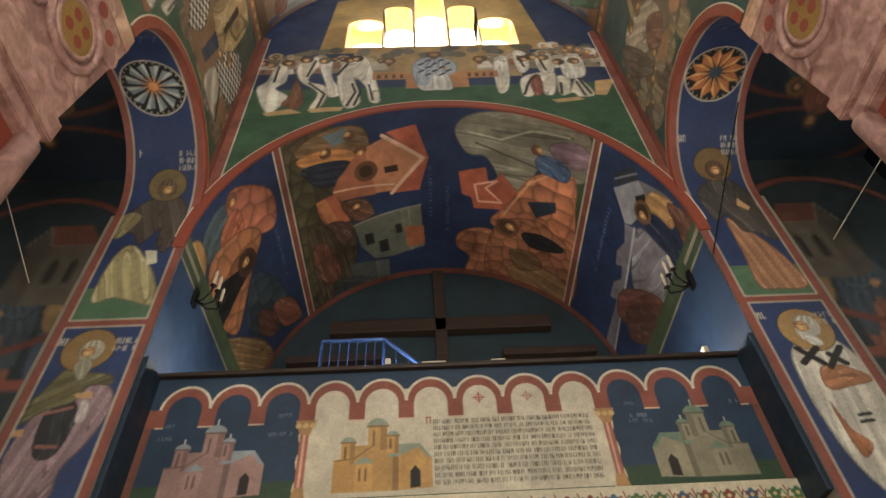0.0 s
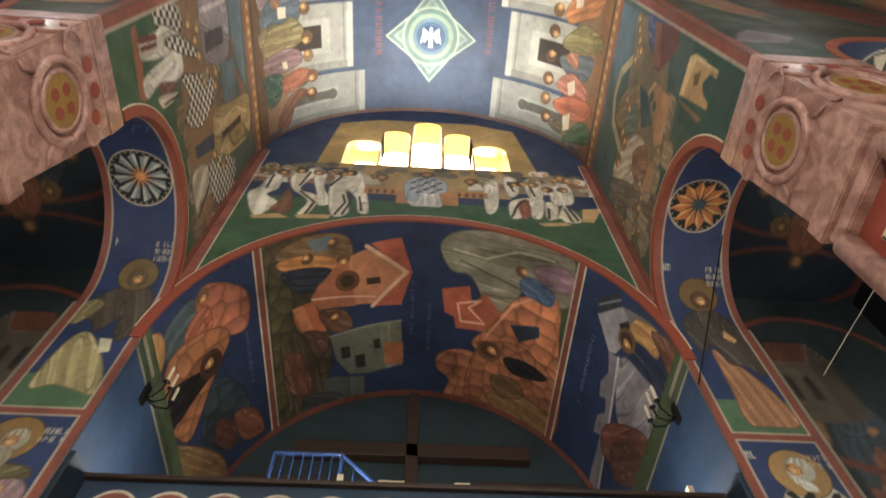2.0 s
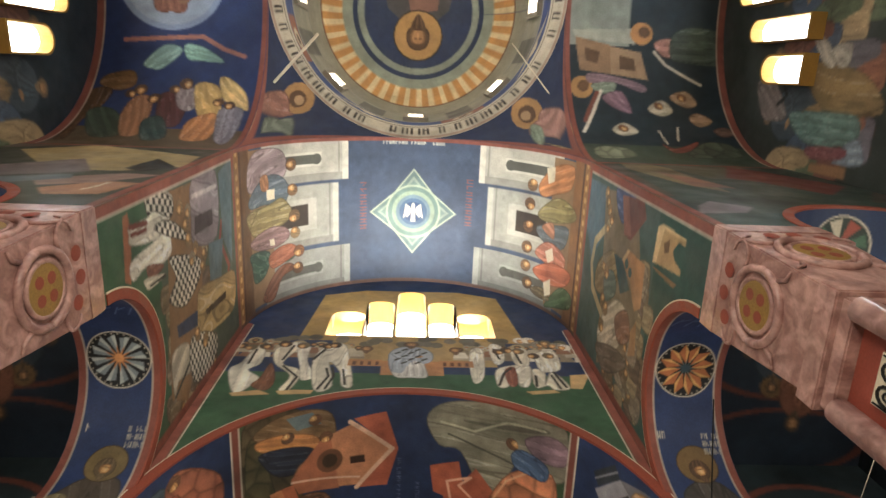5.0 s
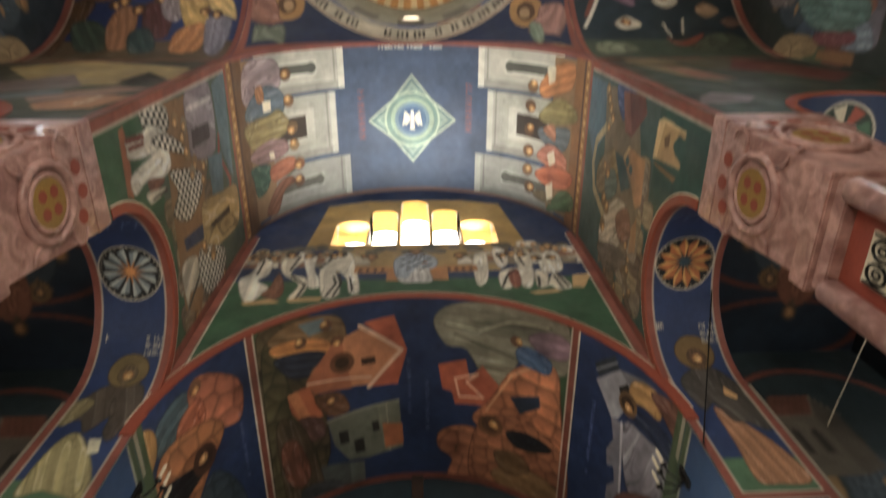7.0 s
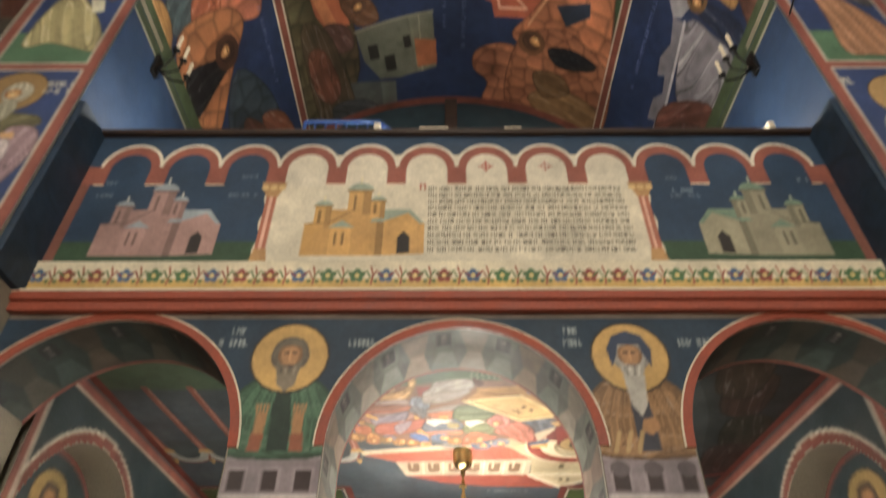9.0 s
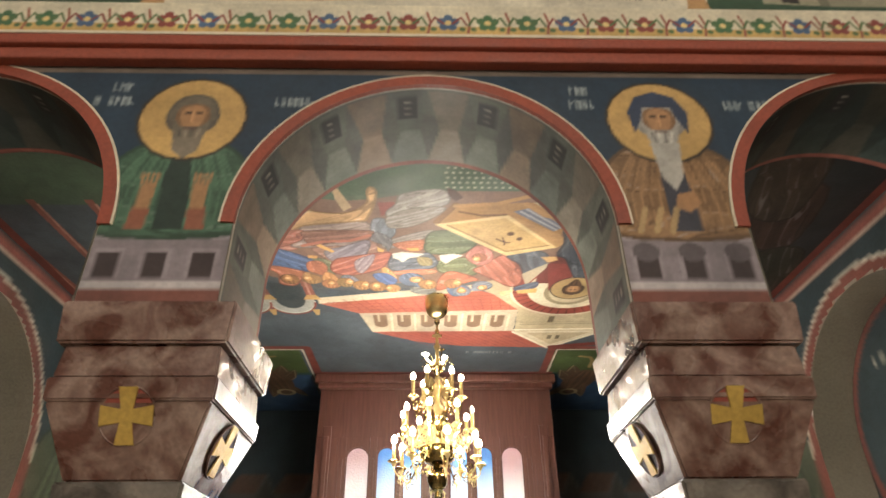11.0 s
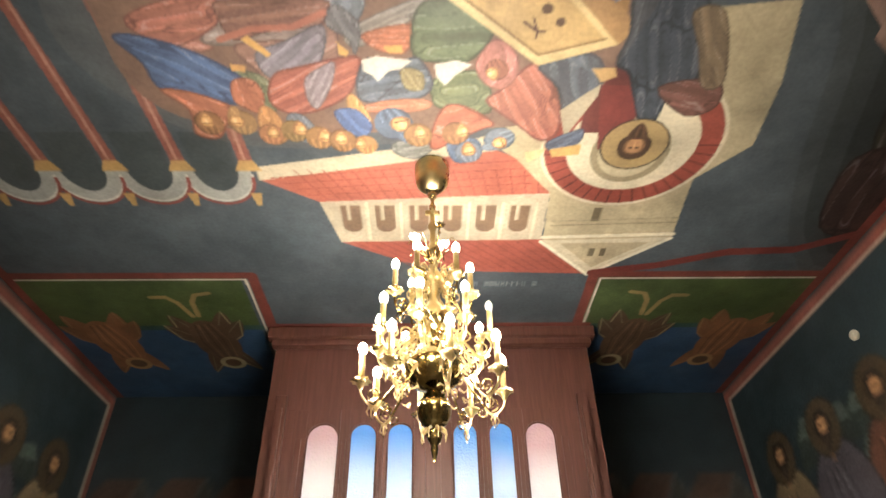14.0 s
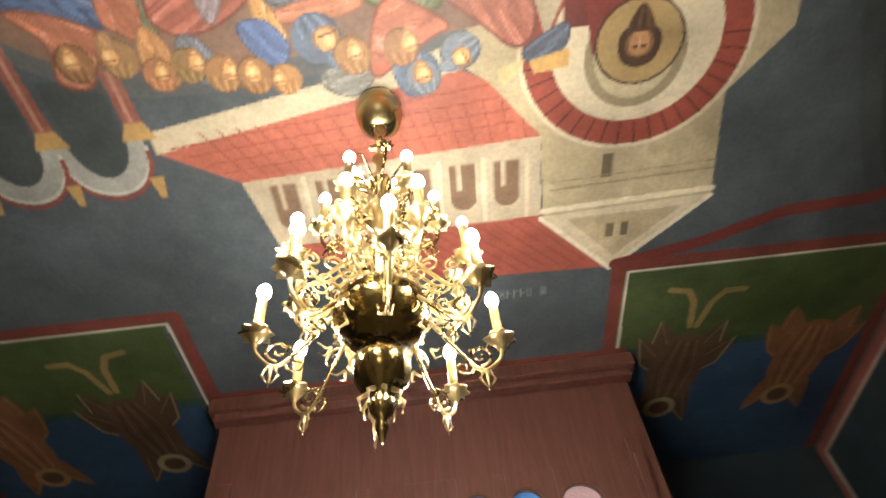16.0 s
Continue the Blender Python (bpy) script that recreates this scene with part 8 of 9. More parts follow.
        lumps(c, [(0.23, 0.73), (0.41, 0.91), (0.81, 0.85), (0.87, 0.51), (0.31, 0.34)], "7a8064")
        lumps(c, [(1.77, 0.57), (2.21, 1.14), (2.67, 1.1), (2.66, 0.63)], "4c5444")
    c.rect(0, 0, .1, A, RED)
    c.rect(L - .14, 0, L, A, RED)
    c.rect(L - .16, 0, L - .14, A, CREAM)
    c.mottle(.14, .4)
    arm = shell("ceiling_transept_vault", "painted barrel vault of a transept arm", "vault")
    bx = barrel(HW, Z_SPR)
    c.build("fresco", lambda u, v: (s * (HW + u), Y_MID - bx(v)[0], bx(v)[1]), arm)
    bm = bmesh.new()
    ring = []
    for a in arc(0, math.pi, 30):
        ring.append([bm.verts.new((s * x, Y_MID + (HW + d) * math.cos(a), Z_SPR + (HW + d) * math.sin(a))) for x, d in ((HW, .008), (T_END + .3, .008), (T_END + .3, .35), (HW, .35))])
    for a, b in zip(ring, ring[1:]):
        for k in range(4):
            bm.faces.new((a[k], b[k], b[(k + 1) % 4], a[(k + 1) % 4]))
    part("masonry", bm, M_PLASTER, arm)
    # west wall of the arm with its arch
    wall = shell("wall_transept_west", "frescoed transept wall over a round arch")
    H = Z_SPR - Z_CAP
    c = Fresco(L, H, .03, "5c4a3c" if s < 0 else "4c4438", 140 + s)
    c.rect(0, 0, L, 1.4, "24403a")
    if s < 0:
        c.poly([(3.04, 3.56), (0.25, 4.88), (-0.3, 0.44), (0.67, -0.24)], "3c4034")
        c.poly([(2.62, 3.43), (1.9, 4.1), (0.79, 3.6), (0.18, 3.27), (0.08, 2.32), (0.59, 1.93), (1.41, 1.86)], "a08850")
        c.poly([(2.1, 2.05), (1.44, 2.77), (0.91, 1.83), (1.68, 1.39)], "6c5c5c")
        c.poly([(0.67, 2.12), (0.61, 2.96), (0.14, 2.3), (0.4, 1.9)], "2c2820")
        c.poly([(0.91, 0.8), (0.45, 1.25), (0.1, 1.18), (0.23, 0.56), (0.71, 0.5)], "a06a40")
        c.poly([(1.22, 1.27), (0.51, 1.76), (0.09, 1.7), (0.51, 1.15), (1.0, 0.92)], "8a6a5c")
        c.line([(0.48, 0.77), (0.43, 0.93), (0.41, 1.17)], .04, "c8b890")
        c.poly([(1.64, 1.31), (1.0, 1.61), (0.88, 1.37), (1.42, 0.96)], "54666c")
    else:
        c.poly([(0.37, 4.99), (4.06, 3.62), (2.05, 0.85), (0.15, 0.48)], "34443c")
        c.poly([(0.52, 4.71), (1.03, 3.73), (1.0, 1.75), (0.63, 2.28), (0.35, 3.51)], "7c6a44")
        c.poly([(0.9, 4.53), (2.25, 4.11), (2.29, 2.71), (1.24, 2.84)], "54503c")
        c.poly([(2.05, 4.04), (2.42, 3.64), (2.87, 2.47), (2.24, 1.8), (1.85, 2.6), (1.5, 2.91)], "6a3028")
        c.poly([(0.69, 3.37), (1.03, 2.78), (1.22, 2.06), (0.73, 2.12)], "8a5a44")
        c.poly([(0.24, 0.91), (0.47, 1.17), (0.81, 0.9), (0.6, 0.61), (0.08, 0.51)], "7c7074")
    c.rect(0, H - .1, L, H, RED)
    c.rect(0, 0, .1, H, RED)
    c.mottle(.2, .4)
    c.open_where(lambda x, y: (x - 1.9) ** 2 + np.maximum(0, y - .05) ** 2 < 1.0)
    c.build("fresco", lambda u, v: (s * (HW + u), Y_PIER - .004 + 0 * u, v + Z_CAP), wall)
    cols = [(HW + 1.9 - math.cos(a), Z_SIDE + 1.012 * math.sin(a), Z_SPR) for a in arc(0, math.pi, 32)]
    strip_solid("masonry", cols, lambda u, z, d: (s * u, Y_PIER + .006 + d, z), .85, M_PLASTER, wall)
    c = Fresco(.85, math.pi, .02, BLUE, 145)
    c.disc(.42, math.pi / 2, .34, CREAM)
    c.disc(.42, math.pi / 2, .32, "2c3c34")
    for k in range(8):
        a = 2 * math.pi * k / 8
        c.poly([(.42, math.pi / 2), (.42 + .3 * math.cos(a), math.pi / 2 + .3 * math.sin(a)), (.42 + .3 * math.cos(a + .5), math.pi / 2 + .3 * math.sin(a + .5))], ("a8452c", "c8bca0", "3c6a4c")[k % 3])
    c.build("soffit_fresco", lambda u, v: (s * (HW + 1.9 - np.cos(v)), Y_PIER + u, Z_SIDE + .996 * np.sin(v)), wall)
    fr = lambda a: ((s * (HW + 1.9 + math.cos(a)), Y_PIER, Z_SIDE + math.sin(a)), (s * math.cos(a), 0, math.sin(a)), (0, 1, 0))
    sweep("arch_band", arc(0, math.pi, 32), fr, [(-.004, -.012), (.1, -.012), (.1, .012), (-.004, .012)], M_RED, wall)
    # end wall
    end = shell("wall_transept_end", "painted transept end wall with tall bright windows")
    c = Fresco(2 * HW, 14.2 - 5, .035, "20303c" if s < 0 else "2c3430", 150 + s)
    for k in range(18):
        T = turn(.3 + .3 * k, 4.6 + .5 * (k % 3), 0, 1.5)
        robed(c, T, c.rng, ROBES[(k * 3) % 8], ROBES[(k * 5 + 1) % 8], .1, None, "7a6040", 5, wide=1.3)
    if s > 0:
        cloth(c, [(3.88, 6.18), (3.85, 5.7), (4.01, 4.9), (4.45, 4.48), (4.52, 5.43), (4.26, 5.97)], "8a6c38", 3)
        cloth(c, [(4.59, 6.44), (4.51, 5.8), (4.52, 4.94), (4.83, 4.87), (4.97, 5.49), (4.92, 6.03)], "5c8078", 8)
        cloth(c, [(4.83, 4.92), (4.85, 4.76), (5.11, 4.66), (5.17, 5.18), (5.05, 5.23)], "7c8c9c", 4)
        cloth(c, [(5.02, 5.86), (4.95, 5.04), (5.1, 5.09), (5.16, 5.73)], "8a4a50", 5)
        cloth(c, [(4.14, 7.49), (4.09, 7.02), (4.6, 6.51), (4.71, 6.85), (4.65, 7.2)], "7c6c68", 6)
        c.poly([(5.23, 5.71), (5.19, 4.94), (5.35, 4.94), (5.35, 5.72)], "9a6a3c")
        c.line([(4.1, 6.75), (4.3, 6.6)], .07, "1c1a1a")
        c.line([(4.45, 6.8), (4.36, 6.64)], .07, "1c1a1a")
        cloth(c, [(3.48, 6.15), (3.56, 5.81), (3.88, 5.57), (3.85, 5.82)], "b0a494", 3)
        cloth(c, [(3.64, 5.67), (3.61, 5.3), (3.88, 5.3), (3.88, 5.52)], "b0a494", 3)
    c.mottle(.16, .4)
    c.build("fresco", lambda u, v: (s * T_END + 0 * u, u + Y_EAST, v + 5), end)
    bm = bmesh.new()
    box(bm, *sorted((s * (T_END + .006), s * (T_END + .4))), Y_EAST, Y_PIER, 0, 14.3)
    part("masonry", bm, M_PLASTER, end)
    for cy, hw, zs in WINS:
        win = tagged(new("window_3"), "bright arched transept window in an ochre reveal", "window", "transept windows", "structure")
        y0, h, z0 = Y_MID + cy * 1.12, zs - WIN_Z0, 11.0
        pts = [(-hw, z0), (hw, z0)] + [(hw * math.cos(a), z0 + h + hw * .8 * math.sin(a)) for a in arc(0, math.pi, 10)]
        bm = bmesh.new()
        bm.faces.new([bm.verts.new((s * (T_END - .012), y0 + y * .66, z)) for y, z in pts])
        bmesh.ops.extrude_face_region(bm, geom=bm.faces[:])
        part("pane", bm, M_SIDEPANE, win)
        bm = bmesh.new()
        ring = []
        for y, z in pts:
            d = Vector((y, z - z0 - h * .5)).normalized()
            ring.append([bm.verts.new((s * (T_END - q), y0 + y * .66 + d.x * p, z + d.y * p)) for p, q in ((0, 0), (.05, 0), (.05, .22), (0, .22))])
        for i in range(len(ring)):
            a, b = ring[i], ring[(i + 1) % len(ring)]
            for q in range(4):
                bm.faces.new((a[q], b[q], b[(q + 1) % 4], a[(q + 1) % 4]))
        part("window_frame", bm, M_OCHRE, win)


for s in (-1, 1):
    paint_arm(s)


# ---- crossing piers with carved pink capitals
def pier(s):
    p = tagged(new("crossing_pier"), "pink marble crossing pier with pierced cross medallions", "pier", "crossing piers", "structure")
    X = lambda d: s * (HW + d)
    y0, y1 = Y_PIER, -2.35

    def block(bm, grow, z0, z1, g2=None, bev=.012):
        g2 = grow if g2 is None else g2
        vs = []
        for g, z in ((grow, z0), (g2, z1)):
            vs.append([bm.verts.new((x, y, z)) for x, y in ((X(-g), y0 - g), (X(.9 + g), y0 - g), (X(.9 + g), y1 + g), (X(-g), y1 + g))])
        fs = [bm.faces.new(vs[0]), bm.faces.new(vs[1])] + [bm.faces.new((vs[0][k], vs[0][(k + 1) % 4], vs[1][(k + 1) % 4], vs[1][k])) for k in range(4)]
        bmesh.ops.bevel(bm, geom=list({e for f in fs for e in f.edges}), offset=bev, segments=2, affect="EDGES")
    bm = bmesh.new()
    block(bm, -.06, 5.75, 6.95, .015)
    block(bm, .02, 6.95, Z_CAP)
    part("capital", bm, M_PINK, p)
    bm = bmesh.new()
    block(bm, -.02, 5.55, 5.75)
    block(bm, -.06, 5.42, 5.55)
    part("necking", bm, M_PINK, p)
    bm = bmesh.new()
    block(bm, -.14, 0, 5.42)
    part("shaft", bm, M_PINKDARK, p)
    # roll mouldings at the shaft's corners and carved panels
    for cx, cy in ((-.06, y0 + .06), (.96 - .12, y0 + .06), (-.06 + .12, y1 - .06)):
        bm = bmesh.new()
        lathe(bm, [(.09, 0.0), (.09, 5.42)], 14, Matrix.Translation((X(.1 if cx < .5 else .8), cy + (.04 if cy < -3 else -.04), 0)))
        part("corner_roll", bm, M_PINK, p, smooth=True)
    for face in (0, 1):
        if face == 0:   # towards the nave
            place = lambda a, z, d: (X(.14 - d), (y0 + y1) / 2 + a, z)
        else:           # towards the transept
            place = lambda a, z, d: (X(.45 + a * s * s), y0 + .14 - d, z)
        bm = bmesh.new()
        for a0, a1, z0, z1 in ((-.17, .17, 2.2, 5.2),):
            v = [bm.verts.new(place(a, z, d)) for d in (0, .02) for a, z in ((a0, z0), (a1, z0), (a1, z1), (a0, z1))]
            for q in ((0, 1, 2, 3), (4, 5, 6, 7), (0, 1, 5, 4), (1, 2, 6, 5), (2, 3, 7, 6), (3, 0, 4, 7)):
                bm.faces.new([v[i] for i in q])
        part("carved_panel", bm, M_LINE, p, "pale carved panel with dark interlace")
        bm = bmesh.new()
        for k in range(14):
            zc = 2.35 + .21 * k
            for e in (-1, 1):
                ring = [place(e * .075 + .062 * math.cos(t), zc + .085 * math.sin(t), .028) for t in arc(0, 2 * math.pi, 12)]
                tube(bm, ring, .011, 5)
                ring = [place(e * .075 + .025 * math.cos(t), zc + .035 * math.sin(t), .028) for t in arc(0, 2 * math.pi, 8)]
                tube(bm, ring, .009, 4)
        for e in (-.155, .155):
            tube(bm, [place(e, 2.22, .026), place(e, 5.18, .026)], .008, 4)
        part("interlace", bm, M_IRON, p)
        # medallion: raised ring, red ground, gold cross, small bores
        zc, R = 6.4, .3
        ns = lambda z: .06 - .075 * (z - 5.75) / 1.2
        if face == 0:
            mp = lambda a, z, d: (X(ns(z) - d), (y0 + y1) / 2 + a, z)
        else:
            mp = lambda a, z, d: (X(.45 + a), y0 + ns(z) - d, z)
        disc = lambda bm, a0, z0, r, d, n=20: bm.faces.new([bm.verts.new(mp(a0 + r * math.cos(t), z0 + r * math.sin(t), d)) for t in arc(0, 2 * math.pi, n)[:-1]])
        bm = bmesh.new()
        for rr, wd in ((R, .035), (R * .72, .022)):
            tube(bm, [mp(rr * math.cos(t), zc + rr * math.sin(t), .012) for t in arc(0, 2 * math.pi, 28)], wd, 8)
        for e in (-1, 1):   # scrolls beside the medallion
            tube(bm, [mp(e * (.33 + .12 * math.cos(t)), zc + .3 + .1 * math.sin(t), .01) for t in arc(-2.2, 1.4, 10)], .02, 6, .5)
            tube(bm, [mp(e * .27, zc - .2, .0), mp(e * .31, zc - .3, .015), mp(e * .38, zc - .33, .01)], .022, 6, .5)
        part("medallion_ring", bm, M_PINK, p, smooth=True)
        # bores are flat discs; their depth is only a darker colour
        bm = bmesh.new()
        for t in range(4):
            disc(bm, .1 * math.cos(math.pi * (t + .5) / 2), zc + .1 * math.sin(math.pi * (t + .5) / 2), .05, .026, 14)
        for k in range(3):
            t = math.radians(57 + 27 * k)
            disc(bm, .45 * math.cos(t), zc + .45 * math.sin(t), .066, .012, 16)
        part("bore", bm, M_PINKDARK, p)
        bm = bmesh.new()
        f = disc(bm, 0, zc, R * .7, .012, 28)
        g = bmesh.ops.extrude_face_region(bm, geom=[f])
        for v in g["geom"]:
            if isinstance(v, bmesh.types.BMVert):
                v.co += Vector(mp(0, zc, .022)) - Vector(mp(0, zc, .012))
        part("cross", bm, M_DULLGOLD, p, "dull gilded cross")


for s in (-1, 1):
    pier(s)


# ---- aisles behind the side arches, kept dim
for s in (-1, 1):
    for nm, place, w, h, col in (
            ("wall_aisle_west", lambda u, v: (s * (3.55 + u), .35 + 0 * u, v), 2.6, 9.5, "23343a"),
            ("wall_aisle_outer", lambda u, v: (s * 6.0 + 0 * u, -5.0 + u, v), 5.4, 9.5, "24303a"),
            ("ceiling_aisle", lambda u, v: (s * (3.55 + u), -3.2 + v, 8.9 + .0 * u), 2.6, 3.7, "1c2c3c")):
        wall = shell(nm, "dim frescoed aisle surface in dark tones", "wall")
        c = Fresco(w, h, .035, col, 160 + s)
        r = c.rng
        if "ceiling" in nm:
            for k in range(3):
                c.disc(w / 2, 1.0 + 1.1 * k, 1.2, "6a3426", .5, inner=.88)
            for k in range(5):
                robed(c, turn(.5 + .5 * k, .6 + .5 * (k % 3), .1 * k, 1.4), r, shade(ROBES[(k * 3) % 8], .8), shade(ROBES[(k * 5 + 2) % 8], .8), .15, "7a5a30" if k % 2 else None, "5a4632", 7)
        else:
            for k in range(4):
                for j in range(2):
                    robed(c, turn(.4 + .62 * k, 3.2 + 2.4 * j, r.uniform(-.2, .2), 1.6), r, ROBES[(k * 3 + j) % 8], ROBES[(k * 5 + 2) % 8], .15, "7a5a30" if k % 2 else None, "5a4632", 7)
            house(c, turn(1.0, 6.6, 0, 1.6), "5c5448", "6a3c2c", r)
            c.disc(w / 2, 7.2, 1.25, "7a3c2c", 1.3, inner=.93)
            c.rect(0, 5.5, w, 5.62, RED)
        c.mottle(.16, .4)
        c.build("fresco", place, wall)

# ---- plain walls that close the east side
close = shell("wall_east", "plain plastered walls closing the church to the east")
bm = bmesh.new()
box(bm, -6.2, 6.2, -12.6, -12.3, 0, 14.5)
box(bm, -6.2, -5.9, -12.3, .9, 0, 11)
box(bm, 5.9 + .15, 6.35, -12.3, .9, 0, 11)
for s in (-1, 1):
    box(bm, *sorted((s * HW, s * 6.2)), Y_EAST - .3, Y_EAST, 0, 14.5)
    box(bm, *sorted((s * HW, s * (HW + .3))), -12.3, Y_EAST - .3, 0, 14.5)
box(bm, -6.2, 6.2, -12.6, Y_EAST, 14.3, 14.6)
part("masonry", bm, M_PLASTER, close)


# ================================================================ things
def thing(name, label, category, group=""):
    return tagged(new(name), label, category, group)


# ---- marble piers of the arcade: column, necking, cushion with crosses, impost slab
def arcade_pier(s):
    p = tagged(new("arcade_pier"), "veined brown-grey marble pier with gilded crosses in round recesses", "pier", "arcade piers", "structure")
    xc, yc = (-.935 if s < 0 else .99), .305

    def tier(bm, z0, a0, b0, z1, a1, b1, bev=.008):
        vs = [[bm.verts.new((xc + ex * a, yc + ey * b, z)) for ex, ey in ((-1, -1), (1, -1), (1, 1), (-1, 1))] for z, a, b in ((z0, a0, b0), (z1, a1, b1))]
        fs = [bm.faces.new(vs[0]), bm.faces.new(vs[1])] + [bm.faces.new((vs[0][k], vs[0][(k + 1) % 4], vs[1][(k + 1) % 4], vs[1][k])) for k in range(4)]
        bmesh.ops.bevel(bm, geom=list({e for f in fs for e in f.edges}), offset=bev, segments=2, affect="EDGES")
    bm = bmesh.new()
    tier(bm, 2.45, .28, .285, 2.6, .292, .292)
    part("impost", bm, M_REDMARBLE, p)
    bm = bmesh.new()
    tier(bm, 2.335, .262, .27, 2.45, .255, .262, .006)
    part("fillet", bm, M_REDMARBLE, p)
    bm = bmesh.new()
    tier(bm, 2.26, .268, .275, 2.335, .272, .28, .006)
    tier(bm, 2.03, .178, .186, 2.26, .262, .27)
    part("cushion", bm, M_REDMARBLE, p)
    bm = bmesh.new()
    tier(bm, 1.93, .19, .196, 2.03, .2, .206)
    tier(bm, 1.6, .165, .17, 1.93, .17, .175)
    part("necking", bm, M_GREYSTONE, p)
    bm = bmesh.new()
    lathe(bm, [(.2, 0), (.2, .12), (.17, .18), (.165, .9), (.168, 1.6), (.185, 1.62), (.185, 1.66)], 24, Matrix.Translation((xc, yc, 0)))
    part("column", bm, M_GREYSTONE, p, smooth=True)
    for k in range(4):
        m = Matrix.Translation((xc, yc, 0)) @ Matrix.Rotation(k * math.pi / 2, 4, "Z")
        zc = 2.215 if k == 0 else 2.165
        at = lambda a, z, d: m @ Vector((a, -(.182 + (.266 - .182) * (z - 2.03) / .23) - d, z))
        # recess is a flat disc; its depth comes from dark colour alone
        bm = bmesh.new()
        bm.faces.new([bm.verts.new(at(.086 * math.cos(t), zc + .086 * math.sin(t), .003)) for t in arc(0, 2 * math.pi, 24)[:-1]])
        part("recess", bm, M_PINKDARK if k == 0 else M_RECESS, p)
        bm = bmesh.new()
        tube(bm, [at(.087 * math.cos(t), zc + .087 * math.sin(t), .002) for t in arc(0, 2 * math.pi, 28)], .004, 6)
        part("rim", bm, M_REDMARBLE, p, smooth=True)
        bm = bmesh.new()
        turns = [(math.cos(q * math.pi / 2), math.sin(q * math.pi / 2)) for q in range(4)]
        rim_ = [(a * ca - b * sa, a * sa + b * ca) for ca, sa in turns for a, b in ((.019, .019), (.03, .083), (-.03, .083))]
        f = bm.faces.new([bm.verts.new(at(a, zc + b, .0045)) for a, b in rim_])
        ext = bmesh.ops.extrude_face_region(bm, geom=[f])
        for v in ext["geom"]:
            if isinstance(v, bmesh.types.BMVert):
                v.co += m.to_3x3() @ Vector((0, -.005, 0))
        bmesh.ops.recalc_face_normals(bm, faces=bm.faces[:])
        part("cross", bm, M_GOLD, p, "bright gilded cross")


for s in (-1, 1):
    arcade_pier(s)

# ---- wooden porch with the glazed door
porch = tagged(new("door_1"), "red-brown wooden porch with six tall frosted panes", "door", kind="structure")
PX0, PX1, PY = -1.05, 1.2, 4.02
bm = bmesh.new()
box(bm, PX0, PX1, PY + .06, PY + .14, 3.2, NAR_Z - .005, .004)
box(bm, PX0, PX0 + .2, PY + .06, PY + .14, 0, 3.2, .004)
box(bm, PX1 - .2, PX1, PY + .06, PY + .14, 0, 3.2, .004)
part("frame", bm, M_WOOD, porch)
for x in (PX0, PX1 - .06):
    bm = bmesh.new()
    box(bm, x, x + .06, PY + .141, NAR_END, 0, NAR_Z - .005, .004)
    part("side_panel", bm, M_WOOD, porch)
bm = bmesh.new()
box(bm, PX0 - .05, PX1 + .05, PY - .04, PY + .06, NAR_Z - .09, NAR_Z - .006, .012)
box(bm, PX0 - .02, PX1 + .02, PY - .01, PY + .06, NAR_Z - .14, NAR_Z - .09, .01)
part("cornice", bm, M_WOOD, porch)
for x in (PX0 + .06, PX1 - .14):
    bm = bmesh.new()
    box(bm, x, x + .08, PY + .02, PY + .06, 0, 3.3, .01)
    box(bm, x + .02, x + .06, PY - .005, PY + .02, .2, 3.2, .008)
    part("jamb_post", bm, M_WOOD, porch)
PANES = ((-.76, -.54, 0), (-.475, -.29, 1), (-.23, -.05, 1), (.2, .375, 1), (.44, .61, 1), (.68, .89, 0))


def frosted(name, a, b):
    m = bpy.data.materials.new(name)
    m.use_nodes = True
    n, l = m.node_tree.nodes, m.node_tree.links
    bs = n["Principled BSDF"]
    tc, nz, rp = n.new("ShaderNodeTexCoord"), n.new("ShaderNodeTexNoise"), n.new("ShaderNodeValToRGB")
    mp = n.new("ShaderNodeMapping")
    mp.inputs["Scale"].default_value = (.35, .35, 2.2)
    nz.inputs["Scale"].default_value, nz.inputs["Detail"].default_value = .9, .5
    l.new(tc.outputs["Object"], mp.inputs["Vector"])
    l.new(mp.outputs[0], nz.inputs["Vector"])
    l.new(nz.outputs[0], rp.inputs[0])
    rp.color_ramp.elements[0].position, rp.color_ramp.elements[1].position = .38, .62
    rp.color_ramp.elements[0].color, rp.color_ramp.elements[1].color = (*lin(a), 1), (*lin(b), 1)
    l.new(rp.outputs[0], bs.inputs["Base Color"])
    l.new(rp.outputs[0], bs.inputs["Emission Color"])
    bs.inputs["Emission Strength"].default_value = .36
    bs.inputs["Roughness"].default_value = .25
    v = n.new("ShaderNodeTexVoronoi")
    v.inputs["Scale"].default_value = 70
    l.new(tc.outputs["Object"], v.inputs["Vector"])
    bp = n.new("ShaderNodeBump")
    bp.inputs["Strength"].default_value, bp.inputs["Distance"].default_value = .35, .01
    l.new(v.outputs["Distance"], bp.inputs["Height"])
    l.new(bp.outputs[0], bs.inputs["Normal"])
    return m


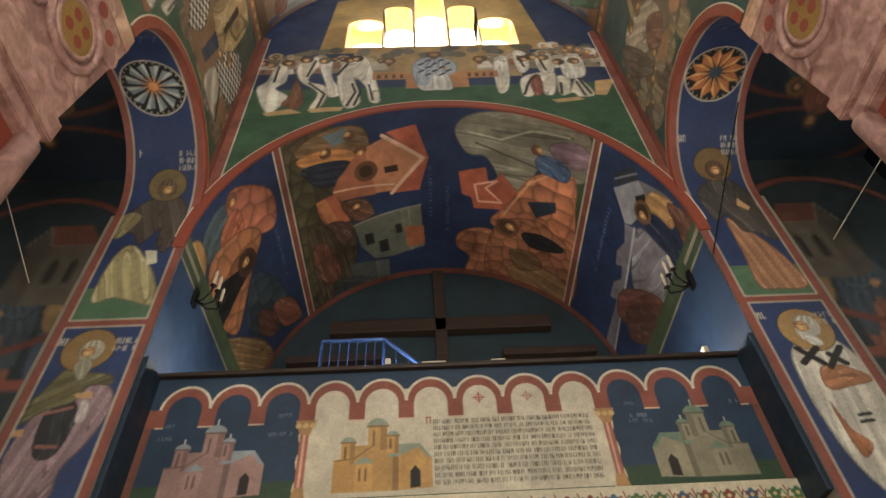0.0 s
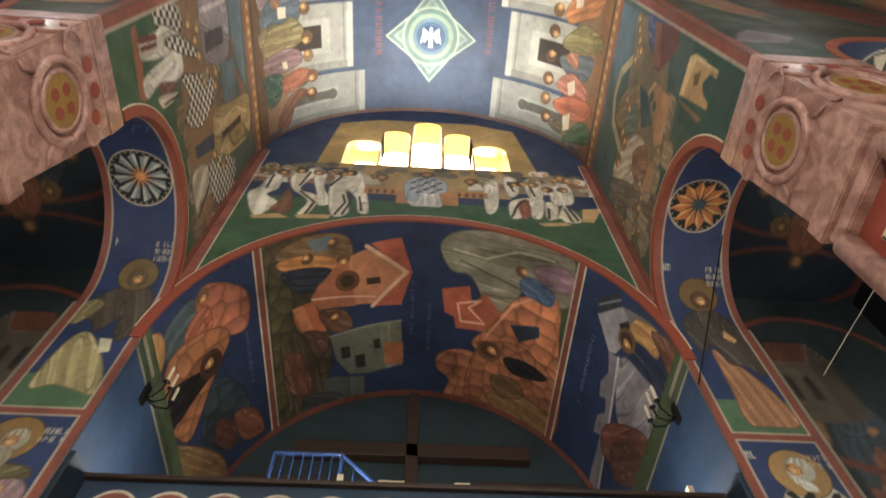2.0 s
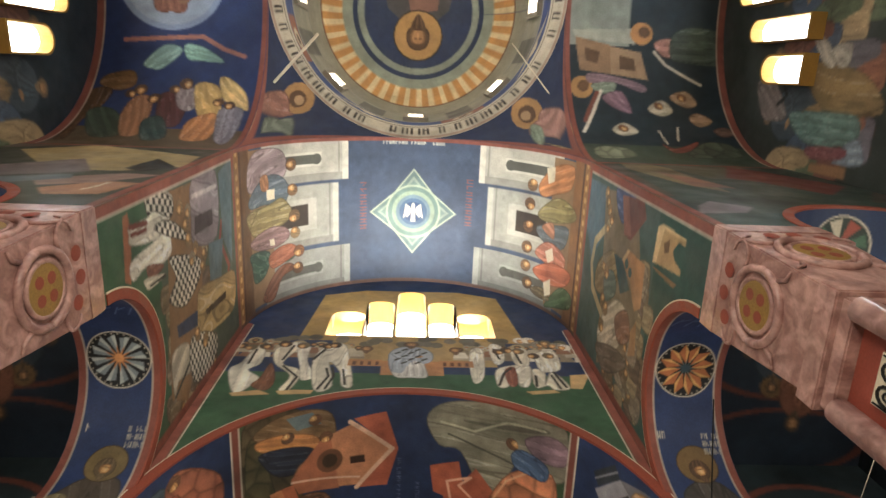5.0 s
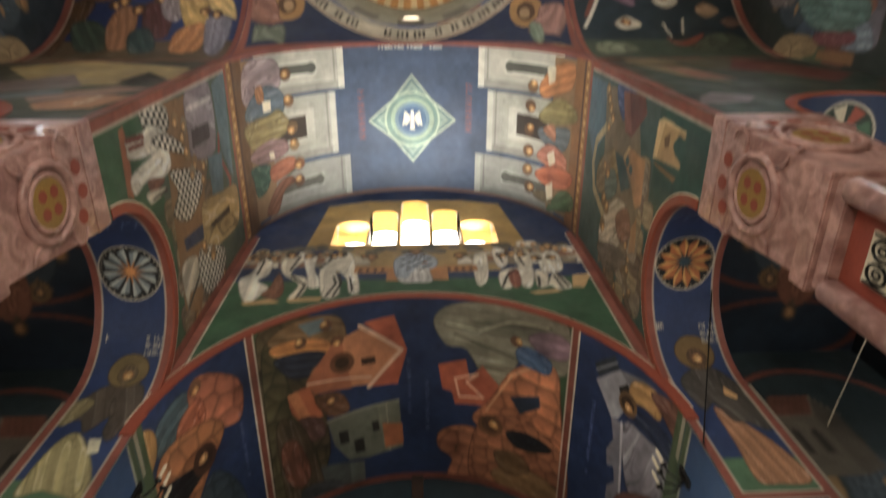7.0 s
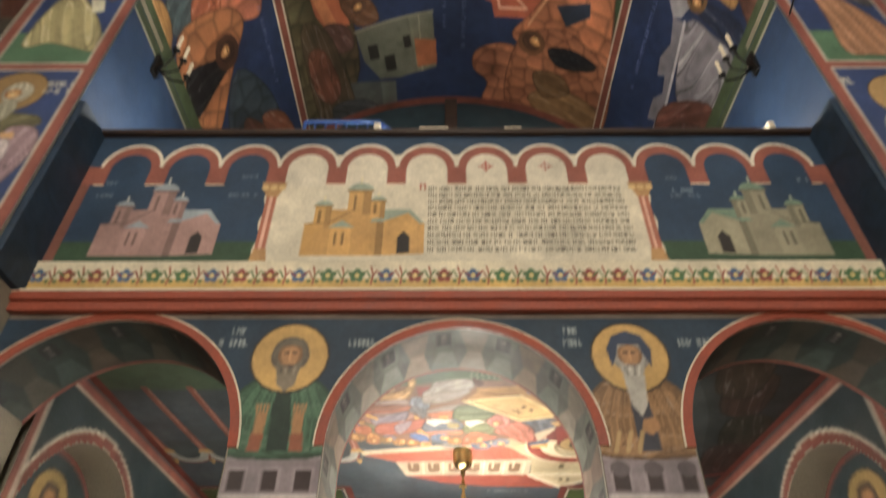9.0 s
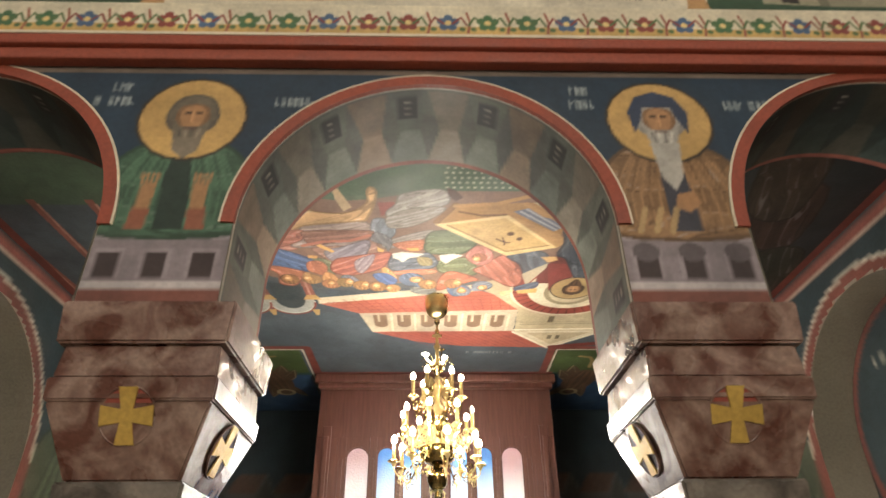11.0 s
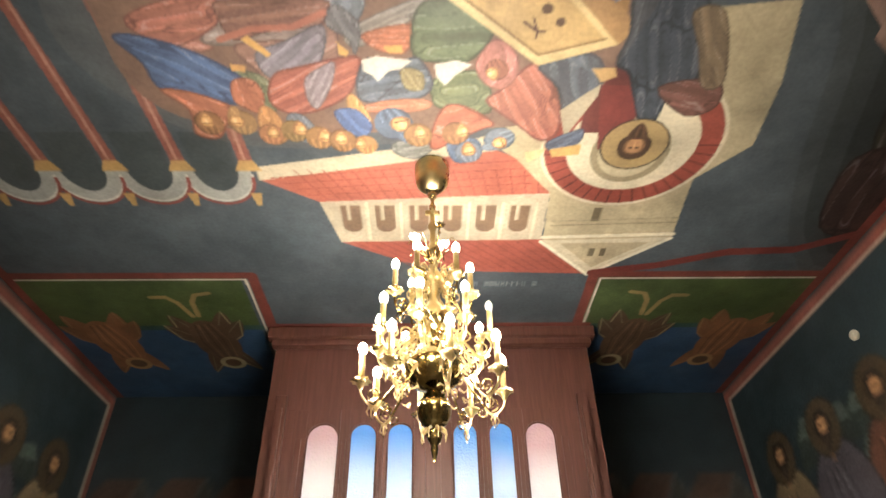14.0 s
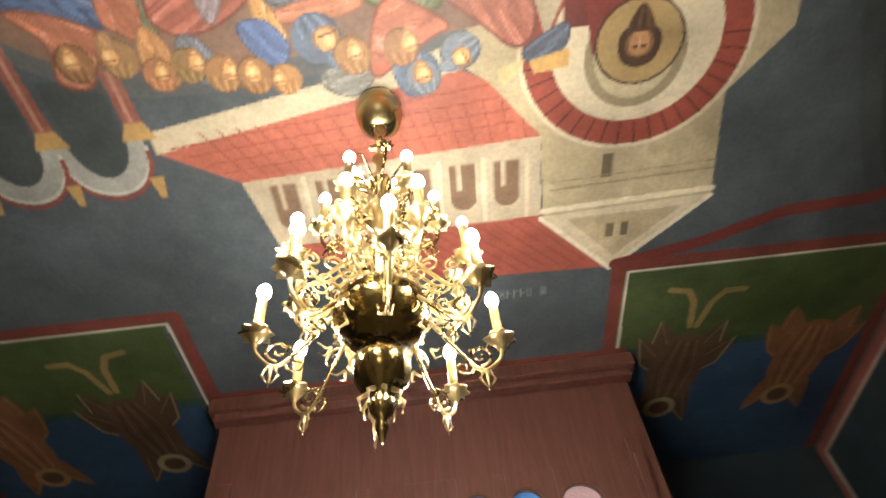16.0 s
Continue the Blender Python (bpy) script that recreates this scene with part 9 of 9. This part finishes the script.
# Daylight and the outer panes' pink reflection are put in colour and glow.
M_BLUEPANE, M_PINKPANE = frosted("blue_frosted_glass", "4f86cc", "aec6e4"), frosted("rose_frosted_glass", "b89aa0", "d6d2d4")
xs = [PX0 + .2] + [v for p in PANES for v in p[:2]] + [PX1 - .2]
for i in range(0, len(xs), 2):
    bm = bmesh.new()
    box(bm, xs[i], xs[i + 1], PY + .05, PY + .13, 0, 3.2, .004)
    w = xs[i + 1] - xs[i]
    if w > .04:
        box(bm, xs[i] + w * .3, xs[i + 1] - w * .3, PY + .032, PY + .05, .1, 3.0, .006)
    part("stile", bm, M_WOOD, porch)
for x0, x1, blue in PANES:
    top, rr = 3.11, (x1 - x0) / 2
    strip_solid("arched_head", [(u, top - rr + math.sqrt(max(0, rr * rr - (u - (x0 + x1) / 2) ** 2)), 3.2) for u in arc(x0, x1, 14)], lambda u, z, d: (u, PY + .05 + d, z), .08, M_WOOD, porch)
    bm = bmesh.new()
    box(bm, x0, x1, PY + .05, PY + .13, 0, .9, .004)
    part("lower_panel", bm, M_WOOD, porch)
    bm = bmesh.new()
    box(bm, x0 - .005, x1 + .005, PY + .095, PY + .105, .9, 3.16)
    part("pane", bm, M_BLUEPANE if blue else M_PINKPANE, porch, "frosted pane with cool daylight" if blue else "frosted pane with rosy daylight")
    bm = bmesh.new()
    tube(bm, [(x0 + .004, PY + .06, .9)] + [((x0 + x1) / 2 - (rr - .004) * math.cos(a), PY + .06, top - rr + (rr - .004) * math.sin(a)) for a in arc(0, math.pi, 12)] + [(x1 - .004, PY + .06, .9)], .008, 5)
    part("glazing_bead", bm, M_WOOD, porch)

# ---- chandelier
CX, CY = 0.067, 2.354
lustre = thing("chandelier", "gilt brass chandelier with three tiers of lit candle lamps", "chandelier")
lustre.location = (CX, CY, 0)
bm = bmesh.new()
lathe(bm, [(.082, 3.8), (.088, 3.79), (.088, 3.73), (.083, 3.72), (.086, 3.71), (.079, 3.675), (.055, 3.645), (.022, 3.625)], 32)
part("canopy", bm, M_BRASS, lustre, smooth=True)
bm = bmesh.new()
lathe(bm, [(.012, 3.63), (.022, 3.61), (.022, 3.59), (.01, 3.575), (.008, 3.54), (.016, 3.53), (.016, 3.5), (.01, 3.49), (.012, 3.42), (.026, 3.4), (.012, 3.37), (.014, 3.3), (.034, 3.27), (.04, 3.24), (.02, 3.2), (.016, 3.16),
           (.03, 3.13), (.05, 3.09), (.052, 3.06), (.03, 3.02), (.018, 2.99), (.03, 2.96), (.062, 2.92), (.075, 2.87), (.07, 2.83), (.04, 2.79), (.022, 2.77), (.036, 2.75), (.045, 2.72), (.03, 2.69), (.05, 2.68)], 24)
part("stem", bm, M_BRASS, lustre, smooth=True)
bm = bmesh.new()
lathe(bm, [(.05, 2.69), (.1, 2.685), (.12, 2.675), (.125, 2.655), (.118, 2.625), (.095, 2.59), (.06, 2.57), (.03, 2.56), (.028, 2.545)], 36)
part("bowl", bm, M_DARKBRASS, lustre, "dark polished brass bowl", smooth=True)
bm = bmesh.new()
lathe(bm, [(.028, 2.55), (.045, 2.54), (.045, 2.53), (.06, 2.515), (.068, 2.485), (.064, 2.45), (.046, 2.42), (.024, 2.405), (.022, 2.395), (.032, 2.378), (.024, 2.355), (.012, 2.34), (.016, 2.325), (.012, 2.31), (.004, 2.28)], 28)
part("ball", bm, M_DARKBRASS, lustre, smooth=True)
bm = bmesh.new()
for ang in (0, math.pi / 2):
    m = Matrix.Rotation(ang, 4, "Z")
    for x0, x1, z0, z1 in ((-.009, .009, 3.42, 3.54), (-.035, .035, 3.475, 3.495)):
        r = bmesh.ops.create_cube(bm, size=1, matrix=m @ Matrix.Translation(((x0 + x1) / 2, 0, (z0 + z1) / 2)) @ Matrix.Diagonal((x1 - x0, .014, z1 - z0, 1)))
part("cross", bm, M_BRASS, lustre)


def curl(bm, c, r, a0, turns, plane, thick, shrink=.25, n=22):
    pts = []
    for i in range(n + 1):
        t = i / n
        a, rr = a0 + turns * 2 * math.pi * t, r * (1 - (1 - shrink) * t)
        pts.append(plane(c[0] + rr * math.cos(a), c[1] + rr * math.sin(a)))
    tube(bm, pts, thick, 5, .6)


def as_mesh(name, bm, mat):
    me = bpy.data.meshes.new(name)
    bm.to_mesh(me)
    bm.free()
    me.materials.append(mat)
    me.polygons.foreach_set("use_smooth", [True] * len(me.polygons))
    return me


def curl_mesh(*a):
    bm = bmesh.new()
    curl(bm, *a)
    return as_mesh("scroll", bm, M_BRASS)


def leaf_mesh(pts, r, taper):
    bm = bmesh.new()
    tube(bm, pts, r, 5, taper)
    return as_mesh("leaf", bm, M_BRASS)


def arm_meshes(R, z0, zc):
    """A hanging scrolled arm in the x-z plane from the stem at z0 to a cup at (R, zc), with its scrolls and leaves."""
    P = lambda x, z: (x, 0, z)
    low = min(z0, zc) - .1
    bm = bmesh.new()
    ctrl = [(.05, z0), (R * .35, z0 + .03), (R * .6, (z0 + low) / 2), (R * .8, low), (R * .97, low + .035), (R, zc - .02)]
    pts = []
    for i in range(len(ctrl) - 1):
        p0, p1, p2, p3 = (ctrl[max(0, min(len(ctrl) - 1, i + k - 1))] for k in range(4))
        for q in range(5):
            t = q / 5
            pts.append(P(*(.5 * (2 * b + (c_ - a) * t + (2 * a - 5 * b + 4 * c_ - d) * t * t + (3 * b - a - 3 * c_ + d) * t ** 3) for a, b, c_, d in zip(p0, p1, p2, p3))))
    pts.append(P(*ctrl[-1]))
    tube(bm, pts, .006, 6, .8)
    bits = [curl_mesh((R * .8, low + .045), .032, -1.5, 1.3, P, .0042), curl_mesh((R * .55, z0 - .015), .03, 2.4, -1.25, P, .0042),
            curl_mesh((R * .66, low + .005), .024, .6, -1.2, P, .0038), curl_mesh((R * .36, z0 - .005), .026, 1.2, 1.2, P, .0038)]
    for k in (-1, 0, 1):
        bits.append(leaf_mesh([P(R * .84 + .006 * k, low), P(R * .84 + .018 * k, low - .025), P(R * .84 + .005 * k, low - .06 + .012 * abs(k))], .006, .2))
    for q in (.4, .72):
        for e in (-1, 1):
            bits.append(leaf_mesh([(R * q, 0, low + .06), (R * q + .012, e * .014, low + .045), (R * q + .03, e * .018, low + .058)], .0045, .25))
    return as_mesh("arm", bm, M_BRASS), bits


def cup_mesh():
    bm = bmesh.new()
    lathe(bm, [(.007, -.03), (.011, -.02), (.02, -.008), (.028, .0), (.034, -.004), (.033, -.001), (.024, .008), (.012, .012)], 32)
    for v in bm.verts:
        rad = math.hypot(v.co.x, v.co.y)
        if rad > .023:
            k = 1 + .16 * math.cos(8 * math.atan2(v.co.y, v.co.x))
            v.co.x *= k
            v.co.y *= k
    return as_mesh("drip_cup", bm, M_BRASS)


def lathe_mesh(name, prof, mat, n=10):
    bm = bmesh.new()
    lathe(bm, prof, n)
    me = bpy.data.meshes.new(name)
    bm.to_mesh(me)
    bm.free()
    me.materials.append(mat)
    me.polygons.foreach_set("use_smooth", [True] * len(me.polygons))
    return me


CUP = cup_mesh()
TUBE = lathe_mesh("candle", [(.0115, .01), (.0115, .1), (.007, .102)], M_CANDLE)
BULB = lathe_mesh("bulb", [(.006, .1), (.0125, .106), (.0165, .118), (.0145, .131), (.008, .141), (.001, .147)], M_BULB)
M_CLEAR = material("clear_bulb_glass", "d8dcd8", 0.05, 0.0, vary=0.02, bump=0)
DEADBULB = lathe_mesh("bulb", [(.006, .1), (.0125, .106), (.0165, .118), (.0145, .131), (.008, .141), (.001, .147)], M_CLEAR)
def hang(mesh_, parent_, at=(0, 0, 0), size=(1, 1, 1)):
    ob = new(mesh_.name.split(".")[0], mesh_)
    ob.parent = parent_
    ob.location, ob.scale = at, size
    return ob


for tier, (R, z0, zc, n, off) in enumerate(((.292, 2.62, 2.58, 8, .2), (.242, 2.8, 2.78, 8, .55), (.17, 3.02, 3.03, 6, .1))):
    me, bits = arm_meshes(R, z0, zc)
    for k in range(n):
        arm = hang(me, lustre)
        arm.rotation_euler = (0, 0, 2 * math.pi * k / n + off)
        for b in bits:
            hang(b, arm)
        for mm in (CUP, TUBE, DEADBULB if (tier == 1 and k == 7) else BULB):
            hang(mm, arm, (R, 0, zc), (1.1, 1.1, 1.15))
for R, z0, n, off in ((.2, 2.74, 8, .2 + math.pi / 8), (.1, 3.1, 6, .1 + math.pi / 6)):
    P = lambda x, z: (x, 0, z)
    bm = bmesh.new()
    tube(bm, [P(.04 + (R - .04) * t, z0 + .04 * math.sin(2 * math.pi * t)) for t in arc(0, 1, 14)], .0055, 5, .7)
    me = as_mesh("bracket", bm, M_BRASS)
    bits = [curl_mesh((.04 + (R - .04) * q, z0 + e * .03), rr, 1.57 * e, 1.3 * e, P, .004) for q, e, rr in ((.4, 1, .028), (.7, -1, .028), (.97, 1, .024))]
    bits.append(leaf_mesh([P(R, z0), P(R + .012, z0 + .03), P(R, z0 + .065)], .007, .2))
    for k in range(n):
        br = hang(me, lustre)
        br.rotation_euler = (0, 0, 2 * math.pi * k / n + off)
        for b in bits:
            hang(b, br)
V3 = lambda d, z: (d, 0, z)
crown = [leaf_mesh([V3(.02, 3.2), V3(.06, 3.26), V3(.1, 3.3), V3(.12, 3.27)], .005, .5), leaf_mesh([V3(.03, 3.12), V3(.08, 3.14), V3(.115, 3.11), V3(.1, 3.085)], .005, .5),
         leaf_mesh([V3(.06, 2.69), V3(.095, 2.73), V3(.08, 2.77)], .009, .2), leaf_mesh([V3(.03, 2.405), V3(.05, 2.39), V3(.045, 2.36)], .007, .3)]
for k in range(8):       # crown of leaves near the top, over the bowl and under the ball
    for b in crown:
        hang(b, lustre).rotation_euler = (0, 0, 2 * math.pi * k / 8 + .3)
for k in range(3):
    a = 2 * math.pi * k / 3 + .9
    bm = bmesh.new()
    for q in range(8):
        b = 2 * math.pi * q / 8
        lathe(bm, [(.001, 0), (.009, .012), (.001, .03)], 6, Matrix.Translation((.085 * math.cos(a), .085 * math.sin(a), 3.34)) @ Matrix.Rotation(b, 4, "Z") @ Matrix.Rotation(1.2, 4, "Y"))
    tube(bm, [(.02 * math.cos(a), .02 * math.sin(a), 3.26), (.07 * math.cos(a), .07 * math.sin(a), 3.3), (.085 * math.cos(a), .085 * math.sin(a), 3.34)], .005, 5)
    part("blossom", bm, M_BULB if k < 2 else M_BRASS, lustre, "glowing flower-shaped lamp" if k < 2 else "")


# ---- candle sconces in the gallery
def sconce(s):
    sc = thing("wall_sconce", "dark iron wall sconce with three white candle lamps", "sconce", "gallery sconces")
    x, y, z = s * 2.66, .2, 6.5
    bm = bmesh.new()
    box(bm, *sorted((x, x + s * .04)), y - .05, y + .05, z - .12, z + .12, .015)
    part("back_plate", bm, M_IRON, sc)
    for k in (-1, 0, 1):
        tip = Vector((x - s * .2, y + .14 * k, z + .02 + .05 * (k == 0)))
        bm = bmesh.new()
        tube(bm, [(x, y, z - .05), (x - s * .1, y + .07 * k, z - .1), (x - s * .19, y + .13 * k, z - .06), tip], .011, 6)
        lathe(bm, [(.01, 0), (.035, .012), (.03, .022), (.012, .024)], 12, Matrix.Translation(tip))
        arm = part("arm", bm, M_IRON, sc)
        bm = bmesh.new()
        lathe(bm, [(.016, .02), (.016, .15), (.008, .155)], 10, Matrix.Translation(tip))
        part("candle", bm, M_LINE, arm)
        bm = bmesh.new()
        lathe(bm, [(.012, .15), (.02, .18), (.012, .22), (.002, .24)], 10, Matrix.Translation(tip))
        part("bulb", bm, M_LINE, arm)


for s in (-1, 1):
    sconce(s)

# ---- blue stair railing in the gallery
rail = thing("stair_railing", "blue painted metal railing on the gallery", "railing")
bm = bmesh.new()
tube(bm, [(-1.33, .5, 6.08), (-.68, .5, 6.08), (-.3, .5, 5.72), (.1, .5, 5.3)], .022, 8)
part("handrail", bm, M_BLUEIRON, rail)
bm = bmesh.new()
tube(bm, [(-1.33, .5, 4.6), (-.68, .5, 4.6), (.1, .5, 4.4)], .015, 6)
part("bottom_rail", bm, M_BLUEIRON, rail)
for k in range(8):
    x = -1.33 + .65 * k / 7
    bm = bmesh.new()
    tube(bm, [(x, .5, 4.1 if k in (0, 7) else 4.6), (x, .5, 6.08)], .018 if k in (0, 7) else .008, 6)
    part("post" if k in (0, 7) else "baluster", bm, M_BLUEIRON, rail)
for k in range(1, 6):
    x = -.68 + .78 * k / 6
    bm = bmesh.new()
    tube(bm, [(x, .5, 4.55 - .03 * k), (x, .5, 6.08 - (x + .68) * 1.0)], .008, 6)
    part("baluster", bm, M_BLUEIRON, rail)

# ---- small things on the parapet's coping
for x, w in ((-.62, .05), (.36, .13), (-.28, .22), (2.35, .05)):
    bx_ = thing("paper_booklet" if w > .1 else "small_lamp", "small pale booklet lying on the gallery coping" if w > .1 else "small white lamp clipped to the coping", "booklet" if w > .1 else "lamp")
    bm = bmesh.new()
    box(bm, x, x + w, Y_PAR - .048, Y_PAR + .02, 5.346, 5.36 if w > .1 else 5.41, .004)
    part("cover" if w > .1 else "head", bm, M_LINE, bx_)

# ---- tie rods and cords
def cord(name, label, a, b, r, mat):
    t = thing(name, label, "cable")
    bm = bmesh.new()
    mid = (Vector(a) + Vector(b)) / 2
    tube(bm, [a, mid, b], r, 6)
    part("strand", bm, mat, t)


cord("hanging_cord", "dark cord slung across the side arch", (3.5, -1.0, 8.2), (2.68, -.4, 6.3), .007, M_IRON)
cord("hanging_cord", "pale thin cord across the aisle arch", (4.9, -1.0, 7.4), (3.4, -1.0, 5.8), .004, M_LINE)
cord("hanging_cord", "pale thin cord across the aisle arch", (-4.9, -1.0, 7.9), (-3.5, -1.0, 5.6), .004, M_LINE)
cord("steel_rod", "slanted bright steel rod below the dome", (-1.66, -5.02, 13.0), (-2.42, -4.2, 13.0), .025, M_LINE)
cord("steel_rod", "slanted steel rod below the dome", (1.66, -5.02, 13.4), (2.3, -4.2, 13.0), .012, M_LINE)
bm = bmesh.new()
det = thing("smoke_detector", "small round white detector on the narthex wall", "detector")
lathe(bm, [(.03, 0), (.035, .015), (.025, .03), (.005, .035)], 14, Matrix.Translation((NAR_HW - .002, 3.35, 3.35)) @ Matrix.Rotation(-math.pi / 2, 4, "Y"))
part("housing", bm, M_LINE, det)
